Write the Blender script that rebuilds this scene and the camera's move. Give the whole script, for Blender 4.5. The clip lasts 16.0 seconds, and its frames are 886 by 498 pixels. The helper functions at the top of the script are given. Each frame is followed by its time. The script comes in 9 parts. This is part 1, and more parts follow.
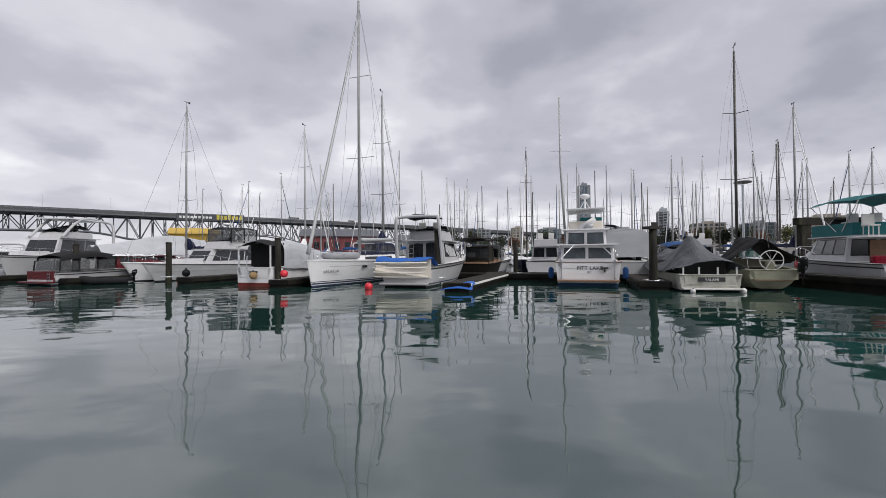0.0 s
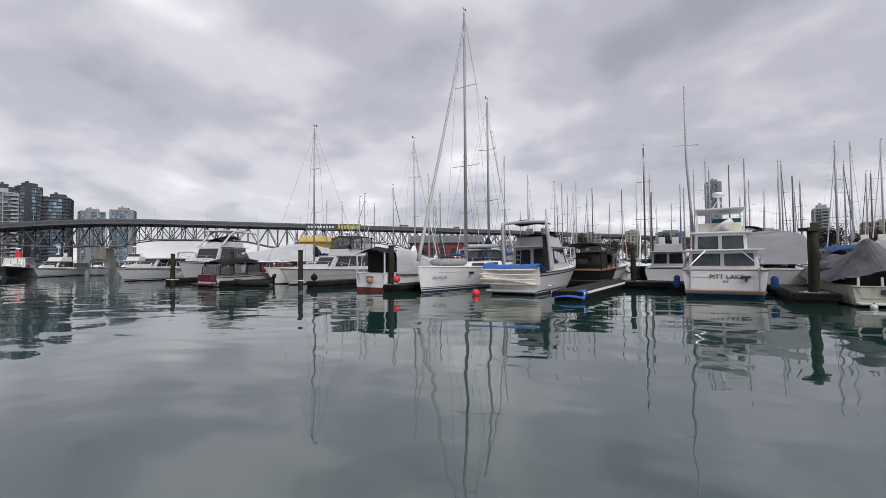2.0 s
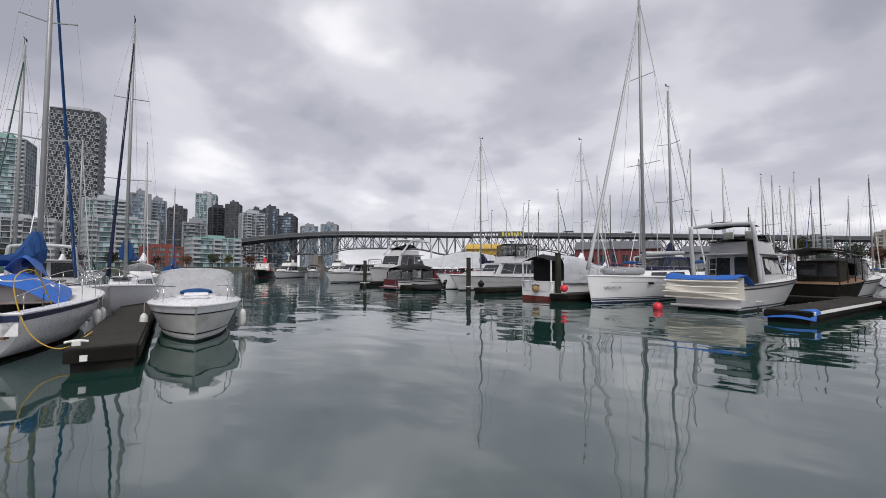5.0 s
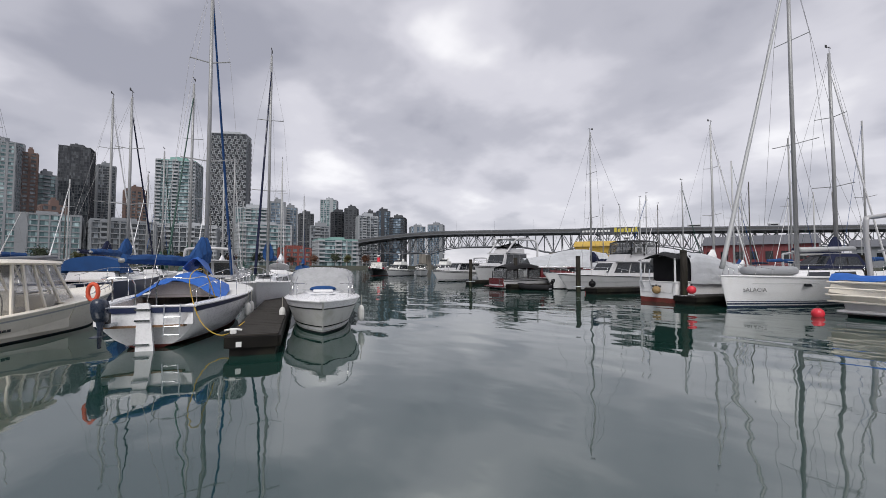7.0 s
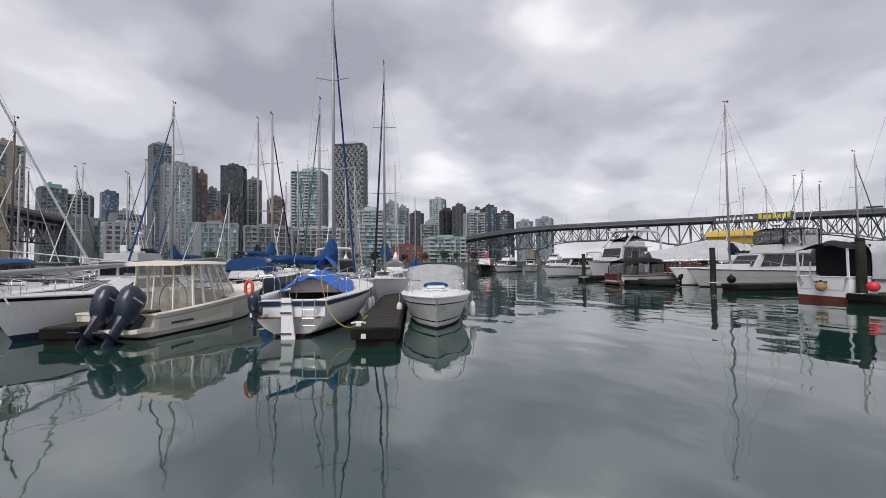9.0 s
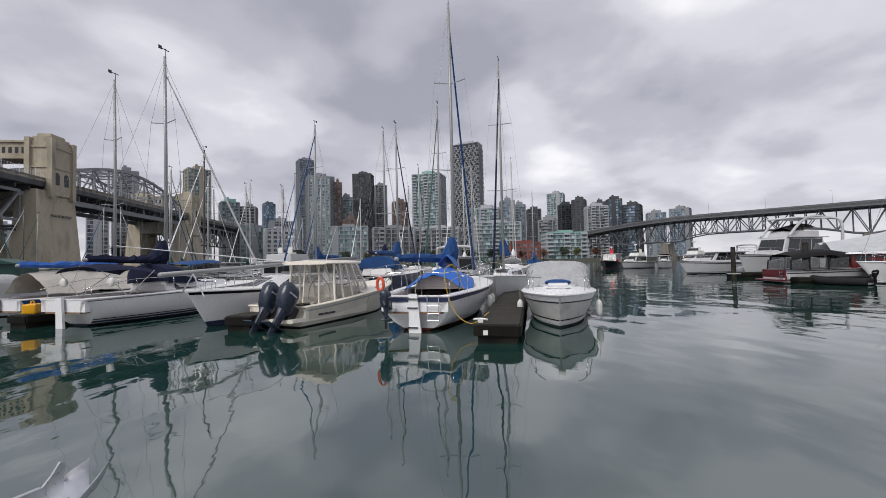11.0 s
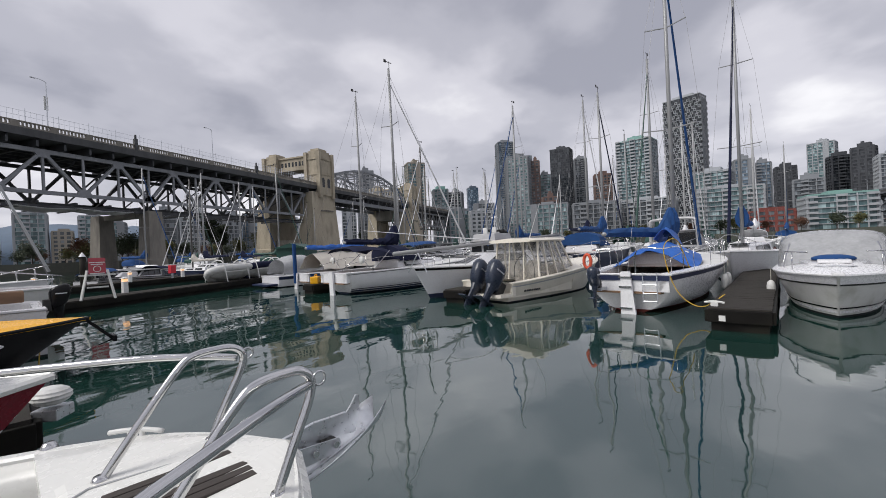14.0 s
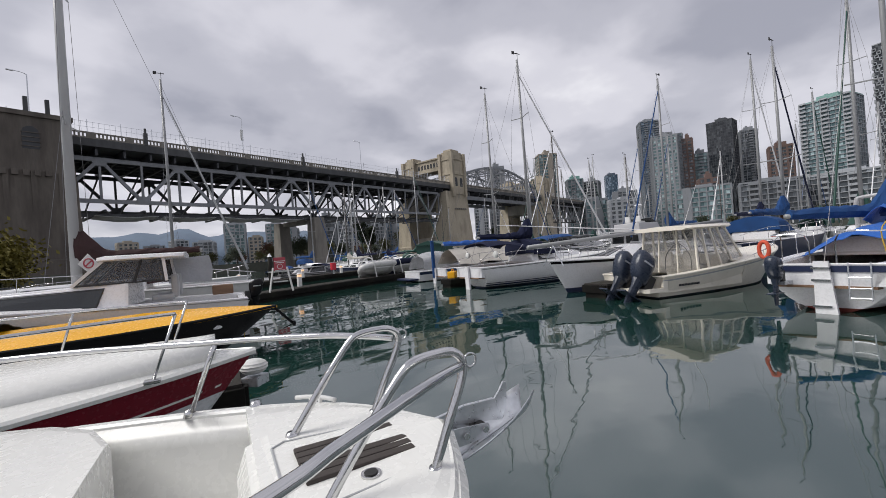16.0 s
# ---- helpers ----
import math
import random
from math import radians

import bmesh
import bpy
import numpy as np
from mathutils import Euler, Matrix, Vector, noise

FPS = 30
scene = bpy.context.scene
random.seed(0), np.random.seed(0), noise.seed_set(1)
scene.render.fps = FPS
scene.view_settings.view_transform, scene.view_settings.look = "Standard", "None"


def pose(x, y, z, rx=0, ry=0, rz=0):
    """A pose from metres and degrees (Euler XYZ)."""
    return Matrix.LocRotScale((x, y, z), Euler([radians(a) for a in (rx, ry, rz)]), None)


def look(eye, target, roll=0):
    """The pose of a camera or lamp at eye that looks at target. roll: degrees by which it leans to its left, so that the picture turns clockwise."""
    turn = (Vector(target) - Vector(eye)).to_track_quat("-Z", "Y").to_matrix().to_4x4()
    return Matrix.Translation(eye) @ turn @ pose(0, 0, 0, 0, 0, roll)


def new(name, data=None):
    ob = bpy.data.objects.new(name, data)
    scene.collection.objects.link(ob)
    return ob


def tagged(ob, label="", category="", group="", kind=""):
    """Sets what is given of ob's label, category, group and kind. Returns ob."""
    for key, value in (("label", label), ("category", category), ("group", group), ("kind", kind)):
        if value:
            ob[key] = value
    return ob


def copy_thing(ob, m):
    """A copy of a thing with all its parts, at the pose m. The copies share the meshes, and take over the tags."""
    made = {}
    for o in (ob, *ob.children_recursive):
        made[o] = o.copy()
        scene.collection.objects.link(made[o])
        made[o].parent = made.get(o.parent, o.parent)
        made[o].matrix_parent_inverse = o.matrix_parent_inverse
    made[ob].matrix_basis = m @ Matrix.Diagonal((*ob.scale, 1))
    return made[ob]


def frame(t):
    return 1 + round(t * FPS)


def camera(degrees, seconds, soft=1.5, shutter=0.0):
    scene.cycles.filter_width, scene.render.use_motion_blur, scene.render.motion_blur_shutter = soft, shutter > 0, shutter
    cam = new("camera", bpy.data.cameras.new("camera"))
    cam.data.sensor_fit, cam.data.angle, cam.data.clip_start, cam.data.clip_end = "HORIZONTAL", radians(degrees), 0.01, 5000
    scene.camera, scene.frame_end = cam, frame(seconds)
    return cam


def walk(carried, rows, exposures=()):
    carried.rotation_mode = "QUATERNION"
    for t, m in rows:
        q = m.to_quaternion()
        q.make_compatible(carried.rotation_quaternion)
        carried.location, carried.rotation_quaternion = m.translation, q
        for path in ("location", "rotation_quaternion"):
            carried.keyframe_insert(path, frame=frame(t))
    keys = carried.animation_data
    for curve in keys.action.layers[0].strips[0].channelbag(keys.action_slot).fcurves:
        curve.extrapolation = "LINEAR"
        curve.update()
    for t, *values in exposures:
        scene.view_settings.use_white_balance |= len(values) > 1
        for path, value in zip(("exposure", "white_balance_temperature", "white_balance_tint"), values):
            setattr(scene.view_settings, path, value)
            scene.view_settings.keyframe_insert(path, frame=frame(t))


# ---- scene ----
cam = camera(94.41, 16.0, 0.7)
PATH = [
    (0.0, pose(-0.118, 0.207, 1.658, 90.72, 0.48, -0.00)),
    (0.5, pose(-0.153, 0.234, 1.673, 90.74, 0.49, 3.40)),
    (1.0, pose(-0.188, 0.257, 1.687, 90.99, 0.41, 6.94)),
    (1.5, pose(-0.223, 0.279, 1.700, 91.29, 0.49, 10.63)),
    (2.0, pose(-0.259, 0.297, 1.713, 91.62, 0.49, 14.49)),
    (2.5, pose(-0.292, 0.313, 1.725, 91.86, 0.37, 18.20)),
    (3.0, pose(-0.324, 0.326, 1.735, 92.06, 0.24, 21.92)),
    (3.5, pose(-0.354, 0.337, 1.746, 92.22, 0.10, 25.60)),
    (4.0, pose(-0.384, 0.345, 1.755, 92.41, -0.02, 29.42)),
    (6.5, pose(-0.507, 0.355, 1.789, 92.57, -0.08, 47.90)),
    (7.0, pose(-0.527, 0.353, 1.794, 92.42, -0.08, 51.49)),
    (7.5, pose(-0.547, 0.348, 1.797, 92.25, 0.04, 55.17)),
    (8.0, pose(-0.565, 0.341, 1.800, 92.10, 0.17, 58.88)),
    (8.5, pose(-0.582, 0.334, 1.802, 92.01, 0.44, 62.54)),
    (9.0, pose(-0.600, 0.323, 1.803, 91.94, 0.69, 66.44)),
    (11.5, pose(-0.671, 0.246, 1.797, 91.69, 1.37, 86.77)),
    (12.0, pose(-0.682, 0.229, 1.793, 91.42, 1.40, 90.90)),
    (12.5, pose(-0.692, 0.209, 1.789, 91.02, 1.52, 95.32)),
    (13.0, pose(-0.699, 0.185, 1.784, 90.54, 1.73, 100.10)),
    (13.5, pose(-0.705, 0.160, 1.778, 90.08, 2.12, 105.11)),
    (14.0, pose(-0.709, 0.137, 1.771, 89.76, 2.62, 110.07)),
    (14.5, pose(-0.711, 0.116, 1.763, 89.60, 3.17, 115.02)),
    (15.0, pose(-0.713, 0.097, 1.754, 89.59, 3.66, 119.88)),
    (15.5, pose(-0.716, 0.085, 1.745, 89.77, 4.01, 124.37)),
    (16.0, pose(-0.723, 0.080, 1.735, 90.19, 4.22, 128.45)),
]
walk(cam, PATH)

# ---- sky and light ----
SUN_YAW, SUN_EL = -135, 48          # where the cloud is thinnest
world = bpy.data.worlds.new("overcast")
scene.world = world
world.use_nodes = True
nt = world.node_tree
nt.nodes.clear()


def wn(kind, **kw):
    n = nt.nodes.new(kind)
    for k, v in kw.items():
        n.inputs[k].default_value = v
    return n


def wmath(op, a, b=None, c=None):
    n = nt.nodes.new("ShaderNodeMath")
    n.operation = op
    for i, v in enumerate((a, b, c)):
        if v is None:
            continue
        if isinstance(v, (int, float)):
            n.inputs[i].default_value = v
        else:
            nt.links.new(v, n.inputs[i])
    return n.outputs[0]


def wmix(f, a, b):
    n = nt.nodes.new("ShaderNodeMix")
    n.data_type = "RGBA"
    for sock, v in ((n.inputs[0], f), (n.inputs[6], a), (n.inputs[7], b)):
        if isinstance(v, (int, float)):
            sock.default_value = v
        elif isinstance(v, tuple):
            sock.default_value = (*v, 1)
        else:
            nt.links.new(v, sock)
    return n.outputs[2]


tc = wn("ShaderNodeTexCoord")
sep = wn("ShaderNodeSeparateXYZ")
nt.links.new(tc.outputs["Generated"], sep.inputs[0])
up = wmath("MAXIMUM", sep.outputs[2], 0.0)
div = wmath("ADD", up, 0.26)
comb = wn("ShaderNodeCombineXYZ")
nt.links.new(wmath("DIVIDE", sep.outputs[0], div), comb.inputs[0])
nt.links.new(wmath("DIVIDE", sep.outputs[1], div), comb.inputs[1])


def cloud(scale, detail, rough, dist, offset):
    m = wn("ShaderNodeMapping")
    m.inputs["Location"].default_value = offset
    nt.links.new(comb.outputs[0], m.inputs[0])
    n = wn("ShaderNodeTexNoise", Scale=scale, Detail=detail, Roughness=rough, Distortion=dist)
    nt.links.new(m.outputs[0], n.inputs["Vector"])
    return n.outputs["Fac"]


def lobe(yaw, el, width):
    y, e = radians(yaw), radians(el)
    v = wn("ShaderNodeVectorMath")
    v.operation = "DOT_PRODUCT"
    nt.links.new(tc.outputs["Generated"], v.inputs[0])
    v.inputs[1].default_value = (-math.sin(y) * math.cos(e), math.cos(y) * math.cos(e), math.sin(e))
    a = wmath("ARCCOSINE", v.outputs["Value"])
    q = wmath("DIVIDE", a, radians(width))
    return wmath("EXPONENT", wmath("MULTIPLY", wmath("MULTIPLY", q, q), -1.0))


big = cloud(1.25, 3, 0.45, 0.15, (3.1, 1.7, 0))
mid = cloud(3.4, 4, 0.5, 0.1, (0.4, 5.2, 2))
dens = wmath("ADD", wmath("MULTIPLY", big, 0.68), wmath("MULTIPLY", mid, 0.32))
for yaw, el, width, amount in ((42, 24, 6, 0.12), (51, 29, 6, 0.36), (46, 18, 6, 0.10), (28, 21, 7, 0.08), (36, 31, 9, -0.10), (8, 17, 6, 0.08), (5, 32, 5, 0.10),
                               (62, 22, 9, -0.05), (-16, 22, 15, -0.10), (100, 26, 12, -0.06), (112, 14, 8, 0.12), (145, 30, 14, 0.05),
                               (158, 26, 14, -0.16), (10, 34, 12, -0.06), (18, 22, 10, -0.16), (-30, 28, 11, -0.14), (88, 24, 12, -0.16), (106, 28, 14, -0.14), (-12, 10, 12, 0.08), (30, 12, 10, 0.05), (40, 22, 9, 0.16), (102, 18, 8, 0.10), (66, 20, 8, 0.08)):
    dens = wmath("ADD", dens, wmath("MULTIPLY", lobe(yaw, el, width), amount * 0.62))
ramp = wn("ShaderNodeValToRGB")
nt.links.new(dens, ramp.inputs[0])
els = ramp.color_ramp.elements
ramp.color_ramp.interpolation = "EASE"
els[0].position, els[0].color = 0.34, (0.37, 0.375, 0.44, 1)
els[1].position, els[1].color = 0.70, (0.98, 0.97, 1.0, 1)
for pos, col in ((0.45, (0.50, 0.50, 0.565, 1)), (0.56, (0.68, 0.672, 0.735, 1))):
    e = els.new(pos)
    e.color = col
low = wmath("EXPONENT", wmath("MULTIPLY", up, -13.0))
streak = wmath("MULTIPLY", low, wmath("ADD", wmath("MULTIPLY", mid, 0.9), 0.05))
clouds = wmix(streak, ramp.outputs[0], (0.90, 0.89, 0.93))
sky = wn("ShaderNodeTexSky")
sky.sky_type = "NISHITA"
sky.sun_disc = False
sky.sun_elevation, sky.sun_rotation = radians(SUN_EL), radians(-SUN_YAW)
scaled = wn("ShaderNodeVectorMath")
scaled.operation = "SCALE"
scaled.inputs[3].default_value = 0.09
nt.links.new(sky.outputs[0], scaled.inputs[0])
cover = wmix(0.93, scaled.outputs[0], clouds)
bg = wn("ShaderNodeBackground", Strength=1.05)
nt.links.new(cover, bg.inputs[0])
wo = wn("ShaderNodeOutputWorld")
nt.links.new(bg.outputs[0], wo.inputs[0])

sun = new("sun", bpy.data.lights.new("sun", "SUN"))
sun.data.energy, sun.data.angle, sun.data.color = 2.5, radians(30), (1.0, 0.97, 0.93)
ye = radians(SUN_YAW)
sun.matrix_world = look((0, 0, 60), (60 * math.sin(ye), -60 * math.cos(ye), 60 - 60 * math.tan(radians(SUN_EL))))

# ---- materials ----
MATS = {}


def mat(name, color, rough=0.5, metal=0.0, var=0.12, scale=2.0, fine=25.0, bump=0.0, spec=0.5, dirt=None, dirt_amt=0.0, dirt_scale=1.2,
        trans=0.0, alpha=1.0, coat=0.0, stretch=None):
    """A surface with broad and fine tone variation, optional stains and fine relief."""
    if name in MATS:
        return MATS[name]
    m = MATS[name] = bpy.data.materials.new(name)
    m.use_nodes = True
    t = m.node_tree
    b = t.nodes["Principled BSDF"]
    b.inputs["Roughness"].default_value = rough
    b.inputs["Metallic"].default_value = metal
    b.inputs["Specular IOR Level"].default_value = spec
    b.inputs["Transmission Weight"].default_value = trans
    b.inputs["Coat Weight"].default_value = coat
    b.inputs["Alpha"].default_value = alpha
    c = t.nodes.new("ShaderNodeTexCoord")
    src = c.outputs["Object"]
    if stretch:
        mp = t.nodes.new("ShaderNodeMapping")
        mp.inputs["Scale"].default_value = stretch
        t.links.new(src, mp.inputs[0])
        src = mp.outputs[0]

    def noi(s, d):
        n = t.nodes.new("ShaderNodeTexNoise")
        n.inputs["Scale"].default_value, n.inputs["Detail"].default_value = s, d
        t.links.new(src, n.inputs["Vector"])
        return n.outputs["Fac"]

    def mul(a, k, add):
        n = t.nodes.new("ShaderNodeMath")
        n.operation = "MULTIPLY_ADD"
        t.links.new(a, n.inputs[0])
        n.inputs[1].default_value, n.inputs[2].default_value = k, add
        return n.outputs[0]

    def mix(f, a, bb):
        n = t.nodes.new("ShaderNodeMix")
        n.data_type = "RGBA"
        for sock, v in ((n.inputs[0], f), (n.inputs[6], a), (n.inputs[7], bb)):
            if isinstance(v, tuple):
                sock.default_value = (*v, 1)
            else:
                t.links.new(v, sock)
        return n.outputs[2]

    broad, grain = noi(scale, 4), noi(fine, 5)
    lo = tuple(max(0, x * (1 - var * 1.6)) for x in color)
    hi = tuple(min(1, x * (1 + var)) for x in color)
    s = t.nodes.new("ShaderNodeMath")
    s.operation = "ADD"
    t.links.new(mul(broad, 1.1, -0.35), s.inputs[0])
    t.links.new(mul(grain, 0.7, -0.15), s.inputs[1])
    s.use_clamp = True
    col = mix(s.outputs[0], lo, hi)
    if dirt:
        d = noi(dirt_scale, 7)
        r = t.nodes.new("ShaderNodeValToRGB")
        r.color_ramp.elements[0].position, r.color_ramp.elements[1].position = 0.5, 0.72
        r.color_ramp.elements[1].color = (dirt_amt,) * 3 + (1,)
        t.links.new(d, r.inputs[0])
        col = mix(r.outputs[0], col, dirt)
    t.links.new(col, b.inputs["Base Color"])
    t.links.new(mul(grain, 0.25, max(0.0, rough - 0.12)), b.inputs["Roughness"])
    if bump:
        bn = t.nodes.new("ShaderNodeBump")
        bn.inputs["Strength"].default_value = 1.0
        bn.inputs["Distance"].default_value = bump
        t.links.new(grain, bn.inputs["Height"])
        t.links.new(bn.outputs[0], b.inputs["Normal"])
    return m


GEL = mat("white_gelcoat", (0.76, 0.76, 0.775), 0.28, var=0.05, scale=1.2, dirt=(0.60, 0.59, 0.54), dirt_amt=0.22, dirt_scale=2.5)
GELF = mat("faded_white_gelcoat", (0.49, 0.49, 0.505), 0.38, var=0.1, scale=0.9, dirt=(0.36, 0.36, 0.35), dirt_amt=0.35, dirt_scale=1.5)
GELN = mat("clean_white_gelcoat", (0.735, 0.735, 0.70), 0.26, var=0.02, scale=0.8, spec=0.6)
GELC = mat("cream_gelcoat", (0.82, 0.77, 0.675), 0.30, var=0.06, dirt=(0.5, 0.45, 0.36), dirt_amt=0.3)
GELB = mat("aged_and_dimmed_white_gelcoat", (0.62, 0.62, 0.60), 0.42, var=0.08, dirt=(0.36, 0.36, 0.30), dirt_amt=0.55, dirt_scale=3)
DIRTYW = mat("neglected_white_gelcoat", (0.42, 0.42, 0.37), 0.55, var=0.15, dirt=(0.13, 0.135, 0.09), dirt_amt=0.75, dirt_scale=2.2, stretch=(1, 1, 0.4))
GELG = mat("grey_gelcoat", (0.40, 0.41, 0.42), 0.35, var=0.06)
GREEN_HULL = mat("weathered_olive_gelcoat", (0.33, 0.33, 0.24), 0.6, var=0.2, dirt=(0.16, 0.17, 0.10), dirt_amt=0.7, dirt_scale=4)
NONSKID = mat("nonskid_deck", (0.66, 0.66, 0.65), 0.7, var=0.06, fine=160, bump=0.001, dirt=(0.45, 0.44, 0.4), dirt_amt=0.35)
NAVY = mat("navy_paint", (0.018, 0.026, 0.07), 0.35, var=0.1)
BLACKP = mat("black_gelcoat", (0.008, 0.008, 0.009), 0.22, var=0.1, spec=0.2)
REDP = mat("dark_red_gelcoat", (0.17, 0.004, 0.016), 0.25, var=0.08, spec=0.25)
ANTIFOUL = mat("red_bottom_paint", (0.17, 0.035, 0.03), 0.7, spec=0.2, var=0.15, dirt=(0.06, 0.05, 0.03), dirt_amt=0.5)
BLUEFOUL = mat("blue_bottom_paint", (0.02, 0.07, 0.16), 0.7, var=0.15)
DARKFOUL = mat("dark_bottom_paint", (0.02, 0.022, 0.025), 0.7, spec=0.2, var=0.15)
YELLOW = mat("yellow_gelcoat", (0.84, 0.42, 0.014), 0.25, var=0.05)
MAHOG = mat("varnished_mahogany", (0.125, 0.014, 0.018), 0.28, var=0.25, scale=1.0, fine=14, stretch=(0.3, 3, 6))
TEAK = mat("teak", (0.24, 0.14, 0.08), 0.6, var=0.25, fine=20, stretch=(0.4, 5, 5))
DECKPLANK = mat("weathered_dock_plank", (0.048, 0.044, 0.040), 0.85, var=0.3, scale=1.5, fine=22, bump=0.004, spec=0.15, dirt=(0.035, 0.037, 0.025), dirt_amt=0.7, stretch=(4, 0.6, 1))
FLOAT = mat("wet_black_float", (0.011, 0.010, 0.009), 0.6, var=0.3, bump=0.003, spec=0.12, dirt=(0.03, 0.03, 0.02), dirt_amt=0.5)
PILEM = mat("creosoted_pile", (0.030, 0.027, 0.023), 0.75, var=0.35, scale=3, fine=18, bump=0.01, spec=0.15, dirt=(0.06, 0.068, 0.03), dirt_amt=0.6, dirt_scale=1.5, stretch=(3, 3, 0.5))
STEEL = mat("stainless_steel", (0.62, 0.62, 0.62), 0.14, 1.0, var=0.04)
GALV = mat("galvanised_steel", (0.66, 0.68, 0.71), 0.3, 0.75, var=0.22, scale=9, fine=40)
ALU = mat("anodised_mast", (0.30, 0.305, 0.31), 0.45, 0.2, var=0.08)
MASTDK = mat("dark_mast", (0.10, 0.095, 0.09), 0.5, 0.3, var=0.15)
MASTW = mat("white_painted_mast", (0.42, 0.425, 0.43), 0.4, var=0.05)
WIRE = mat("rigging_wire", (0.22, 0.22, 0.225), 0.5, 0.6, var=0.05)
BLUECAN = mat("blue_canvas", (0.006, 0.055, 0.19), 0.85, var=0.2, scale=2.5, fine=60, bump=0.004)
BRIGHTBLUE = mat("bright_blue_tarp", (0.02, 0.12, 0.46), 0.55, var=0.15, scale=3, fine=50, bump=0.004)
NAVYCAN = mat("navy_canvas", (0.014, 0.018, 0.045), 0.85, spec=0.2, var=0.15, fine=60, bump=0.003)
BLACKCAN = mat("black_canvas", (0.018, 0.018, 0.02), 0.85, spec=0.2, var=0.2, fine=60, bump=0.004)
GREYTARP = mat("grey_tarpaulin", (0.085, 0.09, 0.10), 0.5, var=0.2, scale=2, fine=30, bump=0.01)
WHITETARP = mat("white_tarpaulin", (0.46, 0.475, 0.50), 0.5, var=0.1, scale=2, fine=20, bump=0.012)
TANTARP = mat("tan_tarpaulin", (0.50, 0.47, 0.42), 0.7, var=0.12, fine=25, bump=0.01)
TEALCAN = mat("teal_canvas", (0.008, 0.13, 0.14), 0.8, var=0.15, fine=60, bump=0.003)
BRNCAN = mat("maroon_brown_canvas", (0.045, 0.02, 0.02), 0.85, var=0.15, bump=0.003)
# paler than WINDOW: the reflection on the aft panes is put in the colour
PALEGLASS = mat("reflection_paled_glass", (0.12, 0.145, 0.16), 0.08, var=0.35, scale=2.5, spec=0.7)
WINDOW = mat("dark_window_glass", (0.014, 0.018, 0.022), 0.06, var=0.2, spec=0.7)
GASKET = mat("black_rubber", (0.02, 0.02, 0.02), 0.55, var=0.1)
OUTB = mat("dark_blue_grey_cowling", (0.024, 0.033, 0.055), 0.28, var=0.08)
ORANGE = mat("orange_buoy_fabric", (0.62, 0.09, 0.04), 0.6, var=0.12)
REDBALL = mat("red_vinyl", (0.62, 0.03, 0.05), 0.4, var=0.1)
FENDER = mat("white_vinyl_fender", (0.66, 0.66, 0.64), 0.45, var=0.08, dirt=(0.4, 0.4, 0.36), dirt_amt=0.5, dirt_scale=8)
ROPE = mat("yellow_rope", (0.55, 0.36, 0.05), 0.8, var=0.15)
ROPEW = mat("pale_rope", (0.45, 0.43, 0.38), 0.85, var=0.15)
SIGNRED = mat("faded_red_sign", (0.45, 0.07, 0.09), 0.5, var=0.1)
SIGNW = mat("white_sign", (0.7, 0.7, 0.68), 0.5, var=0.05)
LETTER = mat("dark_lettering", (0.03, 0.03, 0.035), 0.5, var=0.05)
LETTERY = mat("yellow_lettering", (0.5, 0.42, 0.05), 0.5, var=0.05)
GREENP = mat("green_paint", (0.01, 0.06, 0.045), 0.5, var=0.15)
LINER = mat("cabin_interior", (0.16, 0.13, 0.10), 0.7, spec=0.2, var=0.2)
TUBE_GREY = mat("grey_inflatable_rubber", (0.30, 0.31, 0.33), 0.6, var=0.08)
CONC = mat("weathered_concrete", (0.44, 0.385, 0.295), 0.85, var=0.18, scale=0.25, fine=3.0, bump=0.03, dirt=(0.20, 0.18, 0.14), dirt_amt=0.8, dirt_scale=0.35, stretch=(1, 1, 0.35))
CONCD = mat("dark_grey_concrete", (0.088, 0.090, 0.094), 0.85, var=0.25, scale=0.3, fine=3.0, bump=0.03, dirt=(0.05, 0.051, 0.054), dirt_amt=0.8, dirt_scale=0.4, stretch=(1, 1, 0.25))
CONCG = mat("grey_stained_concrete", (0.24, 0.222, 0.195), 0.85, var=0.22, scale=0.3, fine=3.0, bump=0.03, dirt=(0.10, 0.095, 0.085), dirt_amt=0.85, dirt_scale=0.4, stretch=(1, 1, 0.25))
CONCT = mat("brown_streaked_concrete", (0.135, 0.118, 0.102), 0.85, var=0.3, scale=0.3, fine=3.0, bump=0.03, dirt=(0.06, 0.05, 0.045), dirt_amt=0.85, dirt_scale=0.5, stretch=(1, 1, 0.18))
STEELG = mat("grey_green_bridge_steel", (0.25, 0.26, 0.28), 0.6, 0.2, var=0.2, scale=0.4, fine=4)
# dark tone carries the shade under the deck and inside the niches
STEELD = mat("dark_and_shaded_steel", (0.06, 0.063, 0.07), 0.65, 0.2, var=0.2, scale=0.4, fine=4)
STEELGR = mat("weathered_blue_grey_steel", (0.12, 0.128, 0.145), 0.65, 0.2, var=0.2, scale=0.4, fine=4)
ASPH = mat("asphalt", (0.05, 0.05, 0.052), 0.9, var=0.15)
EARTH = mat("shore_ground", (0.10, 0.105, 0.085), 0.9, var=0.3, scale=0.05, fine=1.0)
ROCK = mat("riprap", (0.16, 0.155, 0.14), 0.9, var=0.4, scale=0.3, fine=2, bump=0.2)
PLASTIC = mat("netting_sheet", (0.75, 0.75, 0.76), 0.6, var=0.1, trans=0.7)


def clear(name, tint, alpha):
    m = mat(name, tint, 0.12, var=0.15, scale=3, fine=12, alpha=alpha, bump=0.004)
    return m


